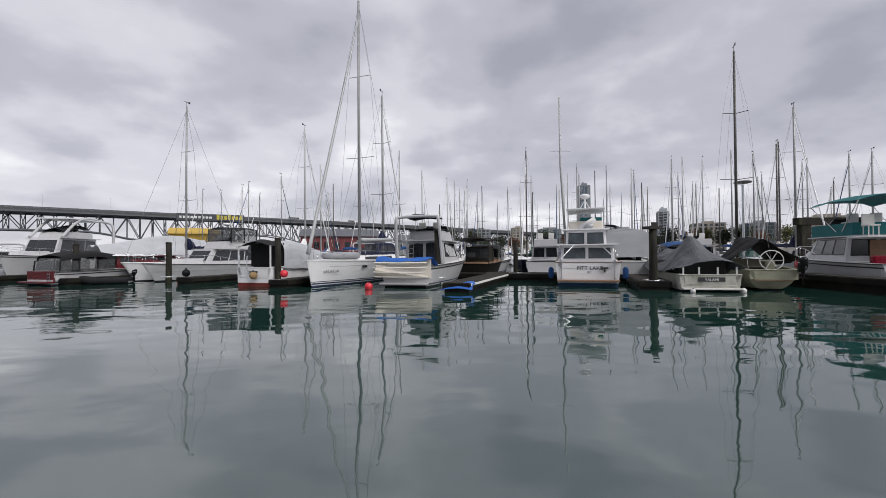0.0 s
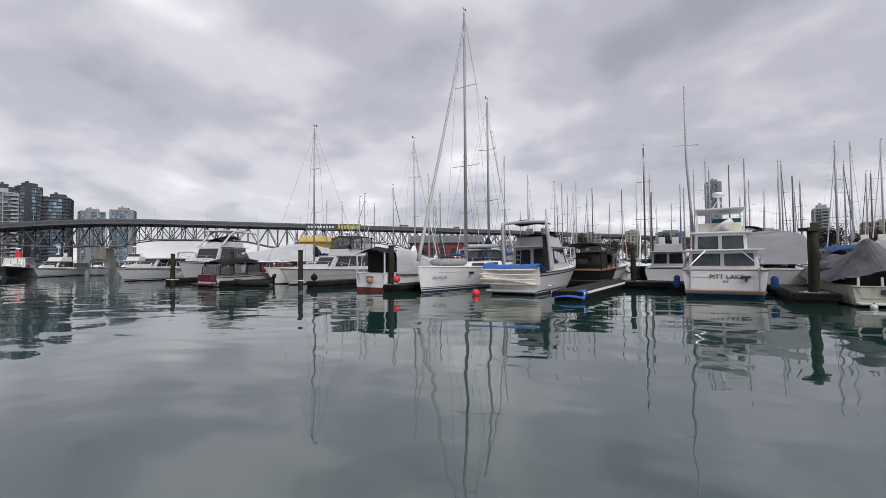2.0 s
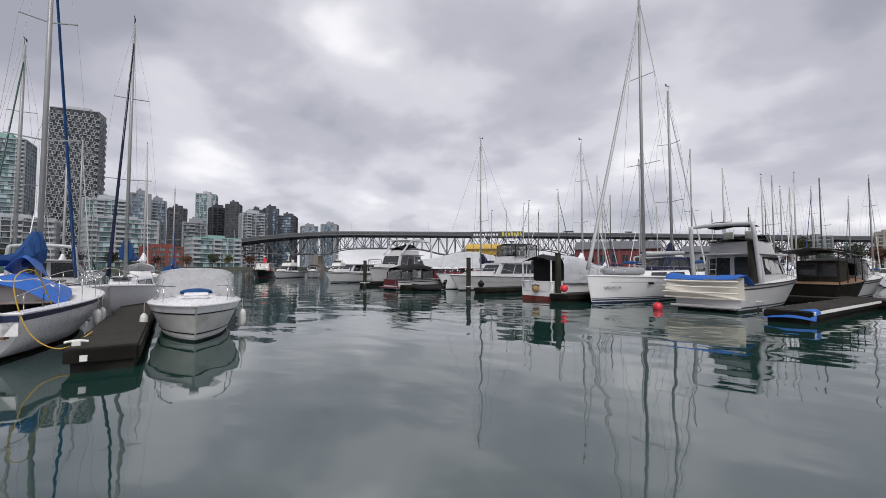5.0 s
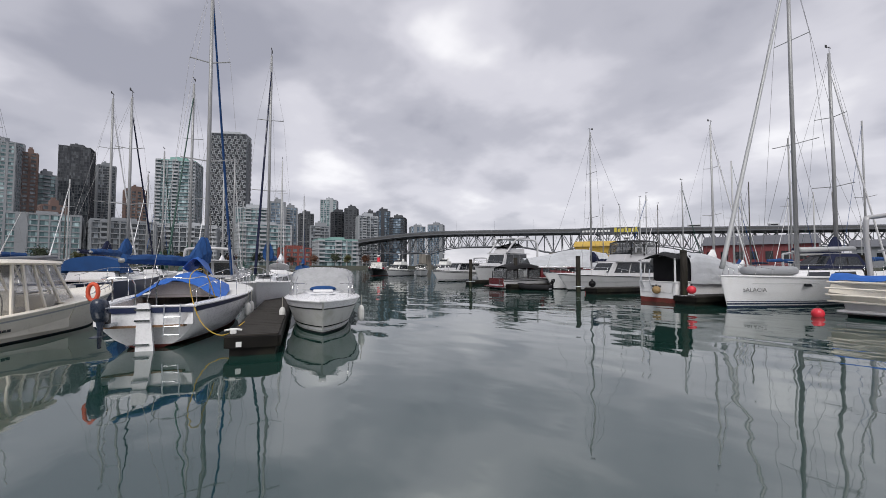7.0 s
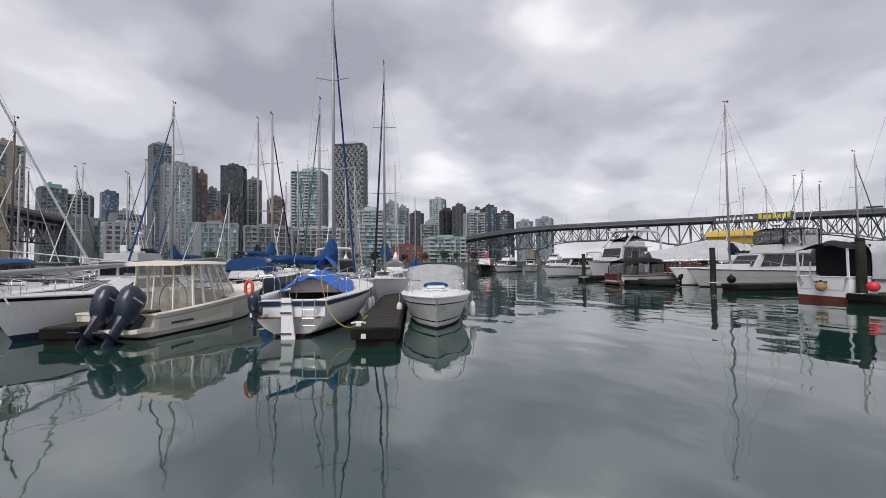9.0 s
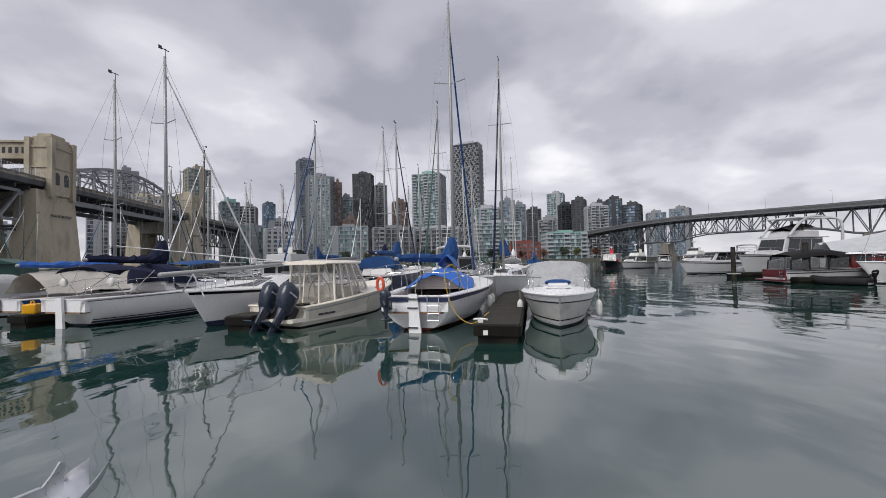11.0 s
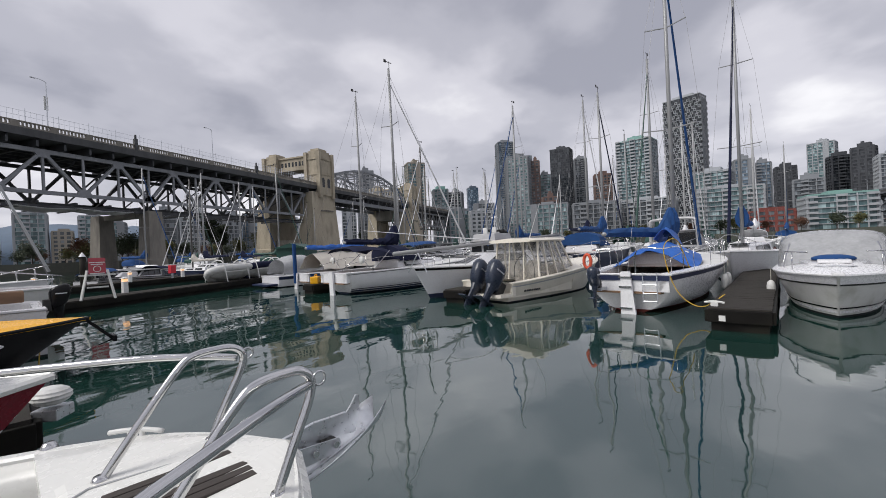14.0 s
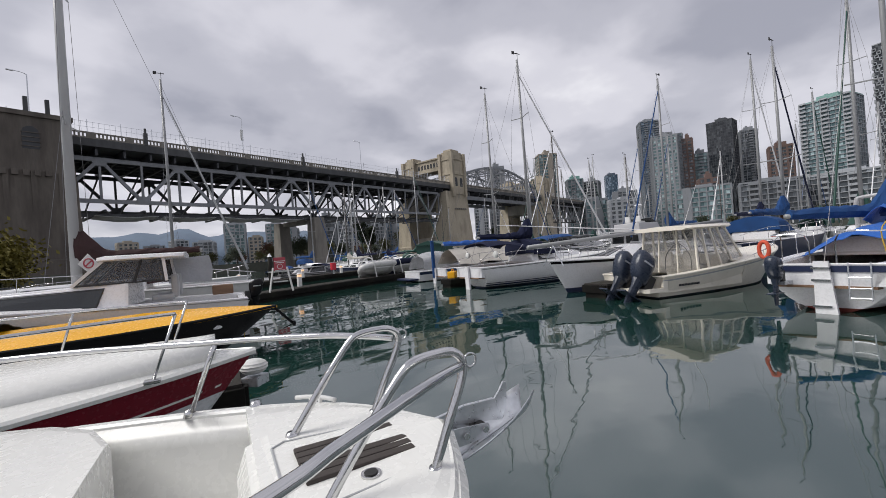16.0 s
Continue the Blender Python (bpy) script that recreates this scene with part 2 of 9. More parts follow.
LANTERN = bpy.data.materials.new("warm_lantern")
LANTERN.use_nodes = True
LANTERN.node_tree.nodes["Principled BSDF"].inputs["Emission Color"].default_value = (1.0, 0.45, 0.12, 1)
LANTERN.node_tree.nodes["Principled BSDF"].inputs["Emission Strength"].default_value = 1.0
VINYL = clear("clear_vinyl", (0.40, 0.40, 0.39), 0.2)
VINYLW = clear("hazy_vinyl", (0.5, 0.51, 0.52), 0.62)
TINT = clear("smoked_acrylic", (0.02, 0.024, 0.028), 0.85)
SMOKE = clear("smoky_clear_panel", (0.10, 0.105, 0.11), 0.42)

# water: still, with slow ripples that bend the reflections
WATER = bpy.data.materials.new("harbour_water")
WATER.use_nodes = True
t = WATER.node_tree
b = t.nodes["Principled BSDF"]
b.inputs["Base Color"].default_value = (0.010, 0.036, 0.029, 1)
b.inputs["Roughness"].default_value = 0.03
b.inputs["IOR"].default_value = 2.75
c = t.nodes.new("ShaderNodeTexCoord")


def wave(rz, sx, sy, detail, rough):
    mp = t.nodes.new("ShaderNodeMapping")
    mp.inputs["Rotation"].default_value = (0, 0, radians(rz))
    mp.inputs["Scale"].default_value = (sx, sy, 1)
    t.links.new(c.outputs["Object"], mp.inputs[0])
    n = t.nodes.new("ShaderNodeTexNoise")
    n.inputs["Scale"].default_value, n.inputs["Detail"].default_value, n.inputs["Roughness"].default_value = 1.0, detail, rough
    t.links.new(mp.outputs[0], n.inputs["Vector"])
    return n.outputs["Fac"]


slow, quick, gust = wave(40, 0.45, 0.8, 1, 0.4), wave(-20, 1.8, 3.0, 2, 0.45), wave(15, 0.03, 0.05, 2, 0.5)
gr = t.nodes.new("ShaderNodeValToRGB")
gr.color_ramp.elements[0].position, gr.color_ramp.elements[1].position = 0.42, 0.62
gr.color_ramp.elements[0].color = (0.45, 0.45, 0.45, 1)
t.links.new(gust, gr.inputs[0])
q2 = t.nodes.new("ShaderNodeMath")
q2.operation = "MULTIPLY"
t.links.new(quick, q2.inputs[0])
t.links.new(gr.outputs[0], q2.inputs[1])
h = t.nodes.new("ShaderNodeMath")
h.operation = "MULTIPLY_ADD"
t.links.new(q2.outputs[0], h.inputs[0])
h.inputs[1].default_value = 0.105
t.links.new(slow, h.inputs[2])
bn = t.nodes.new("ShaderNodeBump")
bn.inputs["Strength"].default_value, bn.inputs["Distance"].default_value = 1.0, 0.035
t.links.new(h.outputs[0], bn.inputs["Height"])
t.links.new(bn.outputs[0], b.inputs["Normal"])


# ---- mesh tools ----
def mesh_ob(name, bm, material, smooth=False):
    me = bpy.data.meshes.new(name)
    bmesh.ops.recalc_face_normals(bm, faces=bm.faces[:])
    bm.to_mesh(me)
    bm.free()
    me.materials.append(material)
    if smooth:
        for p in me.polygons:
            p.use_smooth = True
    return new(name, me)


STUFF = {"facade_band", "facade_column", "facade_box", "balustrade", "fence", "floor_beam", "bracket_row", "truss_diagonal", "truss_vertical", "cross_bracing", "web", "arch_web", "arch_bracing", "batten_row", "dentil_row", "arch_chord", "chord", "railing", "crown"}


def part(name, bm, material, parent, label="", smooth=False):
    ob = mesh_ob(name, bm, material, smooth)
    ob.parent = parent
    if name in STUFF:
        tagged(ob, kind="stuff")
    if label:
        tagged(ob, label)
    return ob


def thing(name, label, category, m, group="", kind=""):
    ob = new(name)
    ob.empty_display_size = 0.2
    ob.matrix_world = m
    return tagged(ob, label, category, group, kind)


def structure(name, bm, material, label="", smooth=False):
    return tagged(mesh_ob(name, bm, material, smooth), label, kind="structure")


def box(bm, x0, x1, y0, y1, z0, z1, bev=0.0, m=None):
    vs = [bm.verts.new((x, y, z)) for x in (x0, x1) for y in (y0, y1) for z in (z0, z1)]
    if m is not None:
        for v in vs:
            v.co = m @ v.co
    fs = [bm.faces.new([vs[i] for i in q]) for q in ((0, 1, 3, 2), (4, 6, 7, 5), (0, 4, 5, 1), (2, 3, 7, 6), (0, 2, 6, 4), (1, 5, 7, 3))]
    if bev:
        es = list({e for f in fs for e in f.edges})
        bmesh.ops.bevel(bm, geom=es, offset=bev, segments=2, affect="EDGES", profile=0.6)
    return bm


def bar(bm, a, b, w, d=None):
    """A straight member of rectangular section from a to b, w wide across the level and d deep."""
    a, b = Vector(a), Vector(b)
    d = d or w
    ax = (b - a).normalized()
    ref = Vector((0, 0, 1)) if abs(ax.z) < 0.95 else Vector((1, 0, 0))
    s = ax.cross(ref).normalized() * w / 2
    u = s.cross(ax).normalized() * d / 2
    vs = [bm.verts.new(p + i * s + j * u) for p in (a, b) for i, j in ((-1, -1), (1, -1), (1, 1), (-1, 1))]
    for q in ((0, 1, 2, 3), (7, 6, 5, 4), (0, 4, 5, 1), (1, 5, 6, 2), (2, 6, 7, 3), (3, 7, 4, 0)):
        bm.faces.new([vs[i] for i in q])
    return bm


def tube(bm, pts, r, seg=8, r2=None, close=False):
    """A round tube along the points; the radius runs from r to r2."""
    pts = [Vector(p) for p in pts]
    n = len(pts)
    rings, side = [], None
    for i, p in enumerate(pts):
        ax = (pts[(i + 1) % n if close else min(i + 1, n - 1)] - pts[(i - 1) % n if close else max(i - 1, 0)])
        ax = ax.normalized() if ax.length > 1e-9 else Vector((0, 0, 1))
        if side is None:
            side = ax.orthogonal().normalized()
        side = (side - ax * side.dot(ax)).normalized()
        up2 = ax.cross(side)
        rr = r if r2 is None else r + (r2 - r) * i / max(1, n - 1)
        rings.append([bm.verts.new(p + rr * (math.cos(k * 2 * math.pi / seg) * side + math.sin(k * 2 * math.pi / seg) * up2)) for k in range(seg)])
    for i in range(n if close else n - 1):
        A, B = rings[i], rings[(i + 1) % n]
        for k in range(seg):
            bm.faces.new((A[k], A[(k + 1) % seg], B[(k + 1) % seg], B[k]))
    if not close:
        bm.faces.new(rings[0][::-1])
        bm.faces.new(rings[-1])
    return bm


def smooth_path(pts, n=6):
    """A rounded line through the points."""
    pts = [Vector(p) for p in pts]
    out = []
    for i in range(len(pts) - 1):
        p0, p1, p2, p3 = pts[max(i - 1, 0)], pts[i], pts[i + 1], pts[min(i + 2, len(pts) - 1)]
        for k in range(n):
            u = k / n
            out.append(0.5 * ((2 * p1) + (p2 - p0) * u + (2 * p0 - 5 * p1 + 4 * p2 - p3) * u * u + (3 * p1 - p0 - 3 * p2 + p3) * u ** 3))
    out.append(pts[-1])
    return out


def loft(bm, rings, cap=True, close=True):
    """A skin over rings that have equally many points."""
    vs = [[bm.verts.new(p) for p in r] for r in rings]
    m = len(vs[0])
    for A, B in zip(vs, vs[1:]):
        for k in range(m if close else m - 1):
            bm.faces.new((A[k], A[(k + 1) % m], B[(k + 1) % m], B[k]))
    if cap and close:
        bm.faces.new(vs[0][::-1])
        bm.faces.new(vs[-1])
    return bm


def ball(bm, c, r, sx=1, sy=1, sz=1, u=14, v=9):
    rings = []
    for i in range(1, v):
        a = math.pi * i / v
        rings.append([Vector(c) + Vector((sx * r * math.sin(a) * math.cos(k * 2 * math.pi / u), sy * r * math.sin(a) * math.sin(k * 2 * math.pi / u), sz * r * math.cos(a))) for k in range(u)])
    return loft(bm, rings)


def B():
    return bmesh.new()


# ---- water and land ----
bm = B()
box(bm, -3000, 3000, -3000, 3000, -6, 0)
structure("water", bm, WATER, "calm grey-green harbour water with mirror reflections")


def land(name, pts, z, label):
    bm = B()
    top = [bm.verts.new((x, y, z)) for x, y in pts]
    bot = [bm.verts.new((x * 1.0, y, -1.0)) for x, y in pts]
    bm.faces.new(top)
    for i in range(len(pts)):
        j = (i + 1) % len(pts)
        bm.faces.new((top[i], bot[i], bot[j], top[j]))
    return structure(name, bm, EARTH, label)


land("ground_north_shore", [(-330, 255), (-270, 150), (-262, 60), (-250, -30), (-240, -95), (-240, -140), (-700, -700), (-2400, -300), (-2400, 1400), (-700, 900)], 2.2, "low city shore across the water")
land("ground_south_shore", [(-4, -60), (-30, -92), (-80, -128), (-150, -150), (-230, -190), (-500, -700), (200, -1800), (500, -700), (300, -80)], 2.2, "low shore under the concrete bridge")
land("ground_island", [(-95, 122), (-60, 140), (-10, 150), (60, 135), (140, 110), (260, 60), (900, 300), (700, 1400), (-100, 700), (-140, 200)], 1.6, "low island shore with sheds behind the marina")

# ---- concrete and steel bridge with gate towers ----
NEAR, FAR = -102.5, -127.0        # its two edges; it runs along x


def rng(a, b, step):
    out, v = [], a
    while (v <= b) if step > 0 else (v >= b):
        out.append(v)
        v += step
    return out


bridge = thing("bridge", "grey steel truss bridge with concrete gate towers and parapet", "bridge", pose(0, 0, 0), kind="structure")
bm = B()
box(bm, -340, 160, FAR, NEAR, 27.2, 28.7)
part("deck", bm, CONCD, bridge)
bm = B()
box(bm, -340, 160, FAR + 2, NEAR - 2, 28.7, 28.8)
part("roadway", bm, ASPH, bridge)
for y in (NEAR, FAR + 0.5):
    bm = B()
    box(bm, -340, 160, y - 0.5, y, 28.7, 29.0)
    box(bm, -340, 160, y - 0.45, y - 0.05, 29.75, 30.0)
    for x in rng(-338, 158, 6.2):
        box(bm, x - 0.6, x + 0.6, y - 0.48, y - 0.02, 29.0, 29.75)
    for x in rng(-340, 160, 0.62):
        box(bm, x - 0.13, x + 0.13, y - 0.38, y - 0.1, 29.0, 29.75)
    part("balustrade", bm, CONCG, bridge, "stained concrete balustrade with slots")
bm = B()
for z in (31.0, 32.0):
    bar(bm, (-340, NEAR - 0.25, z), (160, NEAR - 0.25, z), 0.05)
for x in rng(-340, 160, 0.9):
    bar(bm, (x, NEAR - 0.25, 30), (x, NEAR - 0.25, 32.05), 0.05)
for x in rng(-340, 160, 5.4):
    bar(bm, (x, NEAR - 0.25, 30), (x, NEAR - 0.25, 32.5), 0.12)
part("fence", bm, GALV, bridge, "thin metal safety fence")
for x in (-31, -69, -107):
    bm = B()
    box(bm, x - 0.35, x + 0.35, NEAR - 0.7, NEAR + 0.1, 28.7, 31.4, 0.08)
    box(bm, x - 0.2, x + 0.2, NEAR - 0.5, NEAR - 0.1, 31.4, 32.4, 0.08)
    part("parapet_post", bm, CONCD, bridge)
# floor beams and brackets are coloured dark for the shade under the deck
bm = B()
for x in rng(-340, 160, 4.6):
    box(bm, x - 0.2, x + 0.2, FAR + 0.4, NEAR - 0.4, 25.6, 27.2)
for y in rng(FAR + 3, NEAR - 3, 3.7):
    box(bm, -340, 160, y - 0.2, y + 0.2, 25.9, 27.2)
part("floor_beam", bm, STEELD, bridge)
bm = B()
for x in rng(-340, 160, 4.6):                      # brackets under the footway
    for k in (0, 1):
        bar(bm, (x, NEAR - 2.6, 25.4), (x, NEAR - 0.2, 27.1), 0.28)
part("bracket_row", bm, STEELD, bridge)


def truss(parent, x0, x1, y, zt, zb, panel, mt=STEELG, start_up=True):
    bm = B()
    bar(bm, (x0, y, zt), (x1, y, zt), 0.6, 0.85)
    bar(bm, (x0, y, zb), (x1, y, zb), 0.6, 0.8)
    part("chord", bm, mt, parent)
    n = max(1, round(abs(x1 - x0) / panel))
    p = (x1 - x0) / n
    bm, bn2 = B(), B()
    for i in range(n):
        a, b2 = x0 + i * p, x0 + (i + 1) * p
        lo, hi = ((zb, zt) if (i % 2 == 0) == start_up else (zt, zb))
        bar(bm, (a, y, lo), (b2, y, hi), 0.62, 0.62)
        bar(bn2, (b2, y, zb), (b2, y, zt), 0.42, 0.42)
    for i in range(n + 1):                         # gusset plates
        x = x0 + i * p
        z = zt if (i % 2 == 1) == start_up else zb
        s = -1 if z == zt else 1
        rings = [[(x - 1.5, y + o, z), (x + 1.5, y + o, z), (x + 0.8, y + o, z + s * 1.3), (x - 0.8, y + o, z + s * 1.3)] for o in (-0.36, 0.36)]
        loft(bm, rings)
    part("truss_diagonal", bm, mt, parent)
    part("truss_vertical", bn2, mt, parent)


# far truss is a darker copy of the near steel, shade put in its colour
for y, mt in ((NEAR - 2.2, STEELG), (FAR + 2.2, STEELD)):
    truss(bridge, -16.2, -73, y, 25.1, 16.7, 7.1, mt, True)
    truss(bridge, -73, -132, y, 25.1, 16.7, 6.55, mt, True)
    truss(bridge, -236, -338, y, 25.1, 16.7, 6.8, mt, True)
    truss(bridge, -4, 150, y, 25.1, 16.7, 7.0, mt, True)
# bracing takes the same shade-dark colour
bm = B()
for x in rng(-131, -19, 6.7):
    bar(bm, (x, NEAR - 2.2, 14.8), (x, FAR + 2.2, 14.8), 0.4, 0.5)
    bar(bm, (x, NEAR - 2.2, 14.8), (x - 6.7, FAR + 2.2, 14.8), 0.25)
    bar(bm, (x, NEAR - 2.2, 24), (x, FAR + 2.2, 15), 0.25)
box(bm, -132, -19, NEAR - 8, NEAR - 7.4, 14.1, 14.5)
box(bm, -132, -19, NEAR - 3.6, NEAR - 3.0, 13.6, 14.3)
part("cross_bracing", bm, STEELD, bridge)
rnd = random.Random(5)
for x in (-22, -34, -47, -58):                      # sheets slung below the bottom chord
    bm = B()
    w = 11.0
    rings = []
    for i in range(8):
        xx = x - w * i / 7
        sag = 0.5 * math.sin(math.pi * i / 7) + rnd.uniform(0, 0.2)
        rings.append([(xx, NEAR - 2, 13.9 - sag * 0.5), (xx, NEAR - 6, 13.6 - sag), (xx, NEAR - 6, 13.55 - sag), (xx, NEAR - 2, 13.75 - sag * 0.5)])
    loft(bm, rings)
    part("hanging_sheet", bm, PLASTIC, bridge, "pale sheet slung under the steelwork")


def column(bm, x0, x1, y0, y1, z0, z1, flare):
    loft(bm, [[(x0 - f, y0 - f, z), (x1 + f, y0 - f, z), (x1 + f, y1 + f, z), (x0 - f, y1 + f, z)] for z, f in ((z0, flare), (z0 + 3, flare), (z0 + 3.2, flare * 0.7), (z1, 0))])


for y0, y1, mt in ((-107.0, -103.5, CONCG), (-126, -122.5, CONCG)):
    bm = B()
    column(bm, -75.2, -71.8, y0, y1, -1, 14.2, 0.6)
    part("pier", bm, mt, bridge)
bm = B()
box(bm, -75, -72, -121, -108.5, 12.9, 14.1)
part("pier_beam", bm, CONCG, bridge)


def gate(xa, top):
    """A pair of towers that rise through the deck, with a gallery across the road."""
    g = []
    for yn, yf in ((-100.6, -107.6), (-121.9, -128.9)):
        bm = B()
        loft(bm, [[(xa + 1.6 + f, yn + f, z), (xa - 15 - f, yn + f, z), (xa - 15 - f, yf - f, z), (xa + 1.6 + f, yf - f, z)] for z, f in ((-1, 0.9), (4, 0.9), (4.3, 0.3), (26, -1.0))])
        part("pier", bm, CONC, bridge)
        bm = B()
        hgt = top
        box(bm, xa - 12.4, xa - 4.0, yf + 0.4, yn - 0.4, 25, hgt - 2.6)
        box(bm, xa - 11.8, xa - 4.6, yf + 0.9, yn - 0.9, hgt - 2.6, hgt - 1.0)
        box(bm, xa - 11.0, xa - 5.4, yf + 1.6, yn - 1.6, hgt - 1.0, hgt)
        for cx in (xa - 12.4, xa - 4.0):           # corner buttresses
            for cy in (yf + 0.4, yn - 0.4):
                box(bm, cx - 0.7, cx + 0.7, cy - 0.7, cy + 0.7, 24, hgt - 1.6)
        for z in (33.2, hgt - 4.6):
            box(bm, xa - 12.7, xa - 3.7, yf + 0.1, yn - 0.1, z, z + 0.5)
        part("tower", bm, CONC, bridge, "buff art-deco concrete gate tower")
        for k in (0, 1):                           # arched niches on the near face: dark plates for their shade
            bm = B()
            cx = xa - 6.3 - 3.6 * k
            pts = [(cx - 0.9, 28.2), (cx + 0.9, 28.2), (cx + 0.9, 31.2)] + [(cx + 0.9 * math.cos(a), 31.2 + 0.9 * math.sin(a)) for a in (0.6, 1.2, 1.57, 1.94, 2.54)] + [(cx - 0.9, 31.2)]
            loft(bm, [[(px, yn - 0.4 + o, pz) for px, pz in pts] for o in (-0.3, 0.05)])
            part("niche", bm, STEELD, bridge)
        bm = B()
        for k in range(6):
            box(bm, xa - 11.6 + k * 1.35, xa - 10.9 + k * 1.35, yn - 0.9, yn + 0.15, 18.4, 19.0)
        part("dentil_row", bm, CONCG, bridge)
    bm = B()
    box(bm, xa - 11.4, xa - 5.0, -122.3, -107.2, top - 7.4, top - 3.0)
    box(bm, xa - 11.9, xa - 4.5, -122.3, -107.2, top - 3.0, top - 2.4)
    box(bm, xa - 11.8, xa - 4.6, -122.3, -107.2, top - 8.0, top - 7.4)
    part("gallery", bm, CONC, bridge, "concrete gallery across the roadway")
    for s in (xa - 4.97, xa - 11.43):
        for k in range(7):
            yy = -109.4 - k * 1.75
            bm = B()
            box(bm, s - 0.06, s + 0.06, yy - 0.42, yy + 0.42, top - 6.2, top - 4.4)
            part("window", bm, WINDOW, bridge)
    bm = B()
    box(bm, xa - 14.4, xa + 1.0, -122.5, -107, 19.5, 25.0)
    box(bm, xa - 12.4, xa - 1.0, -122.5, -107, -1, 7.5)
    part("portal_wall", bm, CONCG, bridge)


gate(-134, 44.0)
gate(-222, 41.5)
for y, mt in ((NEAR - 2.2, STEELG), (FAR + 2.2, STEELG)):   # through truss between the gates
    bm, bn2 = B(), B()
    n, xa, xb = 10, -147.0, -222.0
    xs = [xa + (xb - xa) * i / n for i in range(n + 1)]
    zs = [29.5 + 11.5 * math.sin(math.pi * (0.12 + 0.76 * i / n)) for i in range(n + 1)]
    for i in range(n):
        bar(bm, (xs[i], y, zs[i]), (xs[i + 1], y, zs[i + 1]), 0.8, 0.9)
        bar(bm, (xs[i], y, zs[i] - 2.6), (xs[i + 1], y, zs[i + 1] - 2.6), 0.4, 0.5)
        bar(bn2, (xs[i], y, 27.5 if i % 2 else zs[i]), (xs[i + 1], y, zs[i + 1] if i % 2 else 27.5), 0.45)
        bar(bn2, (xs[i], y, zs[i]), (xs[i + 1], y, zs[i + 1] - 2.6), 0.2)
    for i in range(n + 1):
        bar(bn2, (xs[i], y, 25), (xs[i], y, zs[i]), 0.5)
    bar(bm, (xa, y, 24.5), (xb, y, 24.5), 0.9, 1.6)
    part("arch_chord", bm, mt, bridge)
    part("arch_web", bn2, mt, bridge)
bm = B()
for i in range(11):
    x = -147 - 7.5 * i
    z = 29.5 + 11.5 * math.sin(math.pi * (0.12 + 0.76 * i / 10))
    bar(bm, (x, NEAR - 2.2, z), (x, FAR + 2.2, z), 0.4)
    bar(bm, (x, NEAR - 2.2, z), (x - 7.5, FAR + 2.2, z), 0.22)
    bar(bm, (x, FAR + 2.2, z), (x - 7.5, NEAR - 2.2, z), 0.22)
part("arch_bracing", bm, STEELG, bridge)

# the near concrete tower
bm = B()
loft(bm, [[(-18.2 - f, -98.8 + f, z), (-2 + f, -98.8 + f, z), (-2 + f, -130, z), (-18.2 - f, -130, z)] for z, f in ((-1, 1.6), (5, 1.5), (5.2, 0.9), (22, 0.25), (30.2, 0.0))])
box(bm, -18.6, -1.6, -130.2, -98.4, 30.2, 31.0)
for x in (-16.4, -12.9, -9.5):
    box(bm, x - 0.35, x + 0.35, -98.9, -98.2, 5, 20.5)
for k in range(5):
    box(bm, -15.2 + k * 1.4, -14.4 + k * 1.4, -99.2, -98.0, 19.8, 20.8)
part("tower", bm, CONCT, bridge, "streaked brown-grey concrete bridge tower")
# dark plate stands for the shaded opening behind the louvres
bm = B()
pts = [(-14, 24.5), (-11.8, 24.5), (-11.8, 27.4)] + [(-12.9 + 1.1 * math.cos(a), 27.4 + 1.1 * math.sin(a)) for a in (0.6, 1.2, 1.57, 1.94, 2.54)] + [(-14, 27.4)]
loft(bm, [[(px, y, pz) for px, pz in pts] for y in (-98.95, -98.6)])
part("arched_opening", bm, STEELD, bridge)
bm = B()
for k in range(4):
    box(bm, -14.1, -11.7, -98.7, -98.5, 24.9 + 0.8 * k, 25.05 + 0.8 * k)
part("louvre", bm, CONCT, bridge)
for x in (-15.4, -12.6):
    bm = B()
    box(bm, x - 0.3, x + 0.3, -99.8, -99.2, 31, 33.8, 0.08)
    part("parapet_post", bm, CONCD, bridge)


def street_lamp(x, y, z, h, arm, banner=False):
    th = thing("street_lamp", "slim grey street lamp on the bridge footway", "street lamp", pose(x, y, z), "bridge lamps")
    bm = B()
    tube(bm, [(0, 0, 0), (0, 0, h)], 0.13, 8, 0.08)
    part("pole", bm, GALV, th)
    bm = B()
    tube(bm, smooth_path([(0, 0, h - 0.1), (arm * 0.4, 0, h + 0.15), (arm, 0, h + 0.2)]), 0.06, 6)
    part("arm", bm, GALV, th)
    bm = B()
    box(bm, arm - 0.1, arm + 0.8, -0.18, 0.18, h + 0.05, h + 0.25, 0.05)
    part("lamp_head", bm, GALV, th)
    if banner:
        bm = B()
        box(bm, -0.35, 0.35, -0.3, -0.24, h * 0.45, h * 0.72)
        part("banner", bm, SIGNW, th)


for i, x in enumerate((-13.5, -52.2, -91)):
    street_lamp(x, NEAR - 0.8, 28.8, 10.4, 1.8, i == 1)

# ---- long steel deck bridge ----
GX, GY, UX, UY = -255.0, 277.0, 0.783, 0.622
far_bridge = thing("bridge", "long grey steel deck-truss bridge across the channel", "bridge", pose(0, 0, 0), kind="structure")


def gp(s, off=0.0, z=0.0):
    return (GX + UX * s - UY * off, GY + UY * s + UX * off, z)


def gz(s):
    if s < -45:
        return 33 - 0.00075 * (s + 45) ** 2
    return 33 - 0.000012 * (s + 45) ** 2


PIERS = (-77, 40, 158, 276, 394)


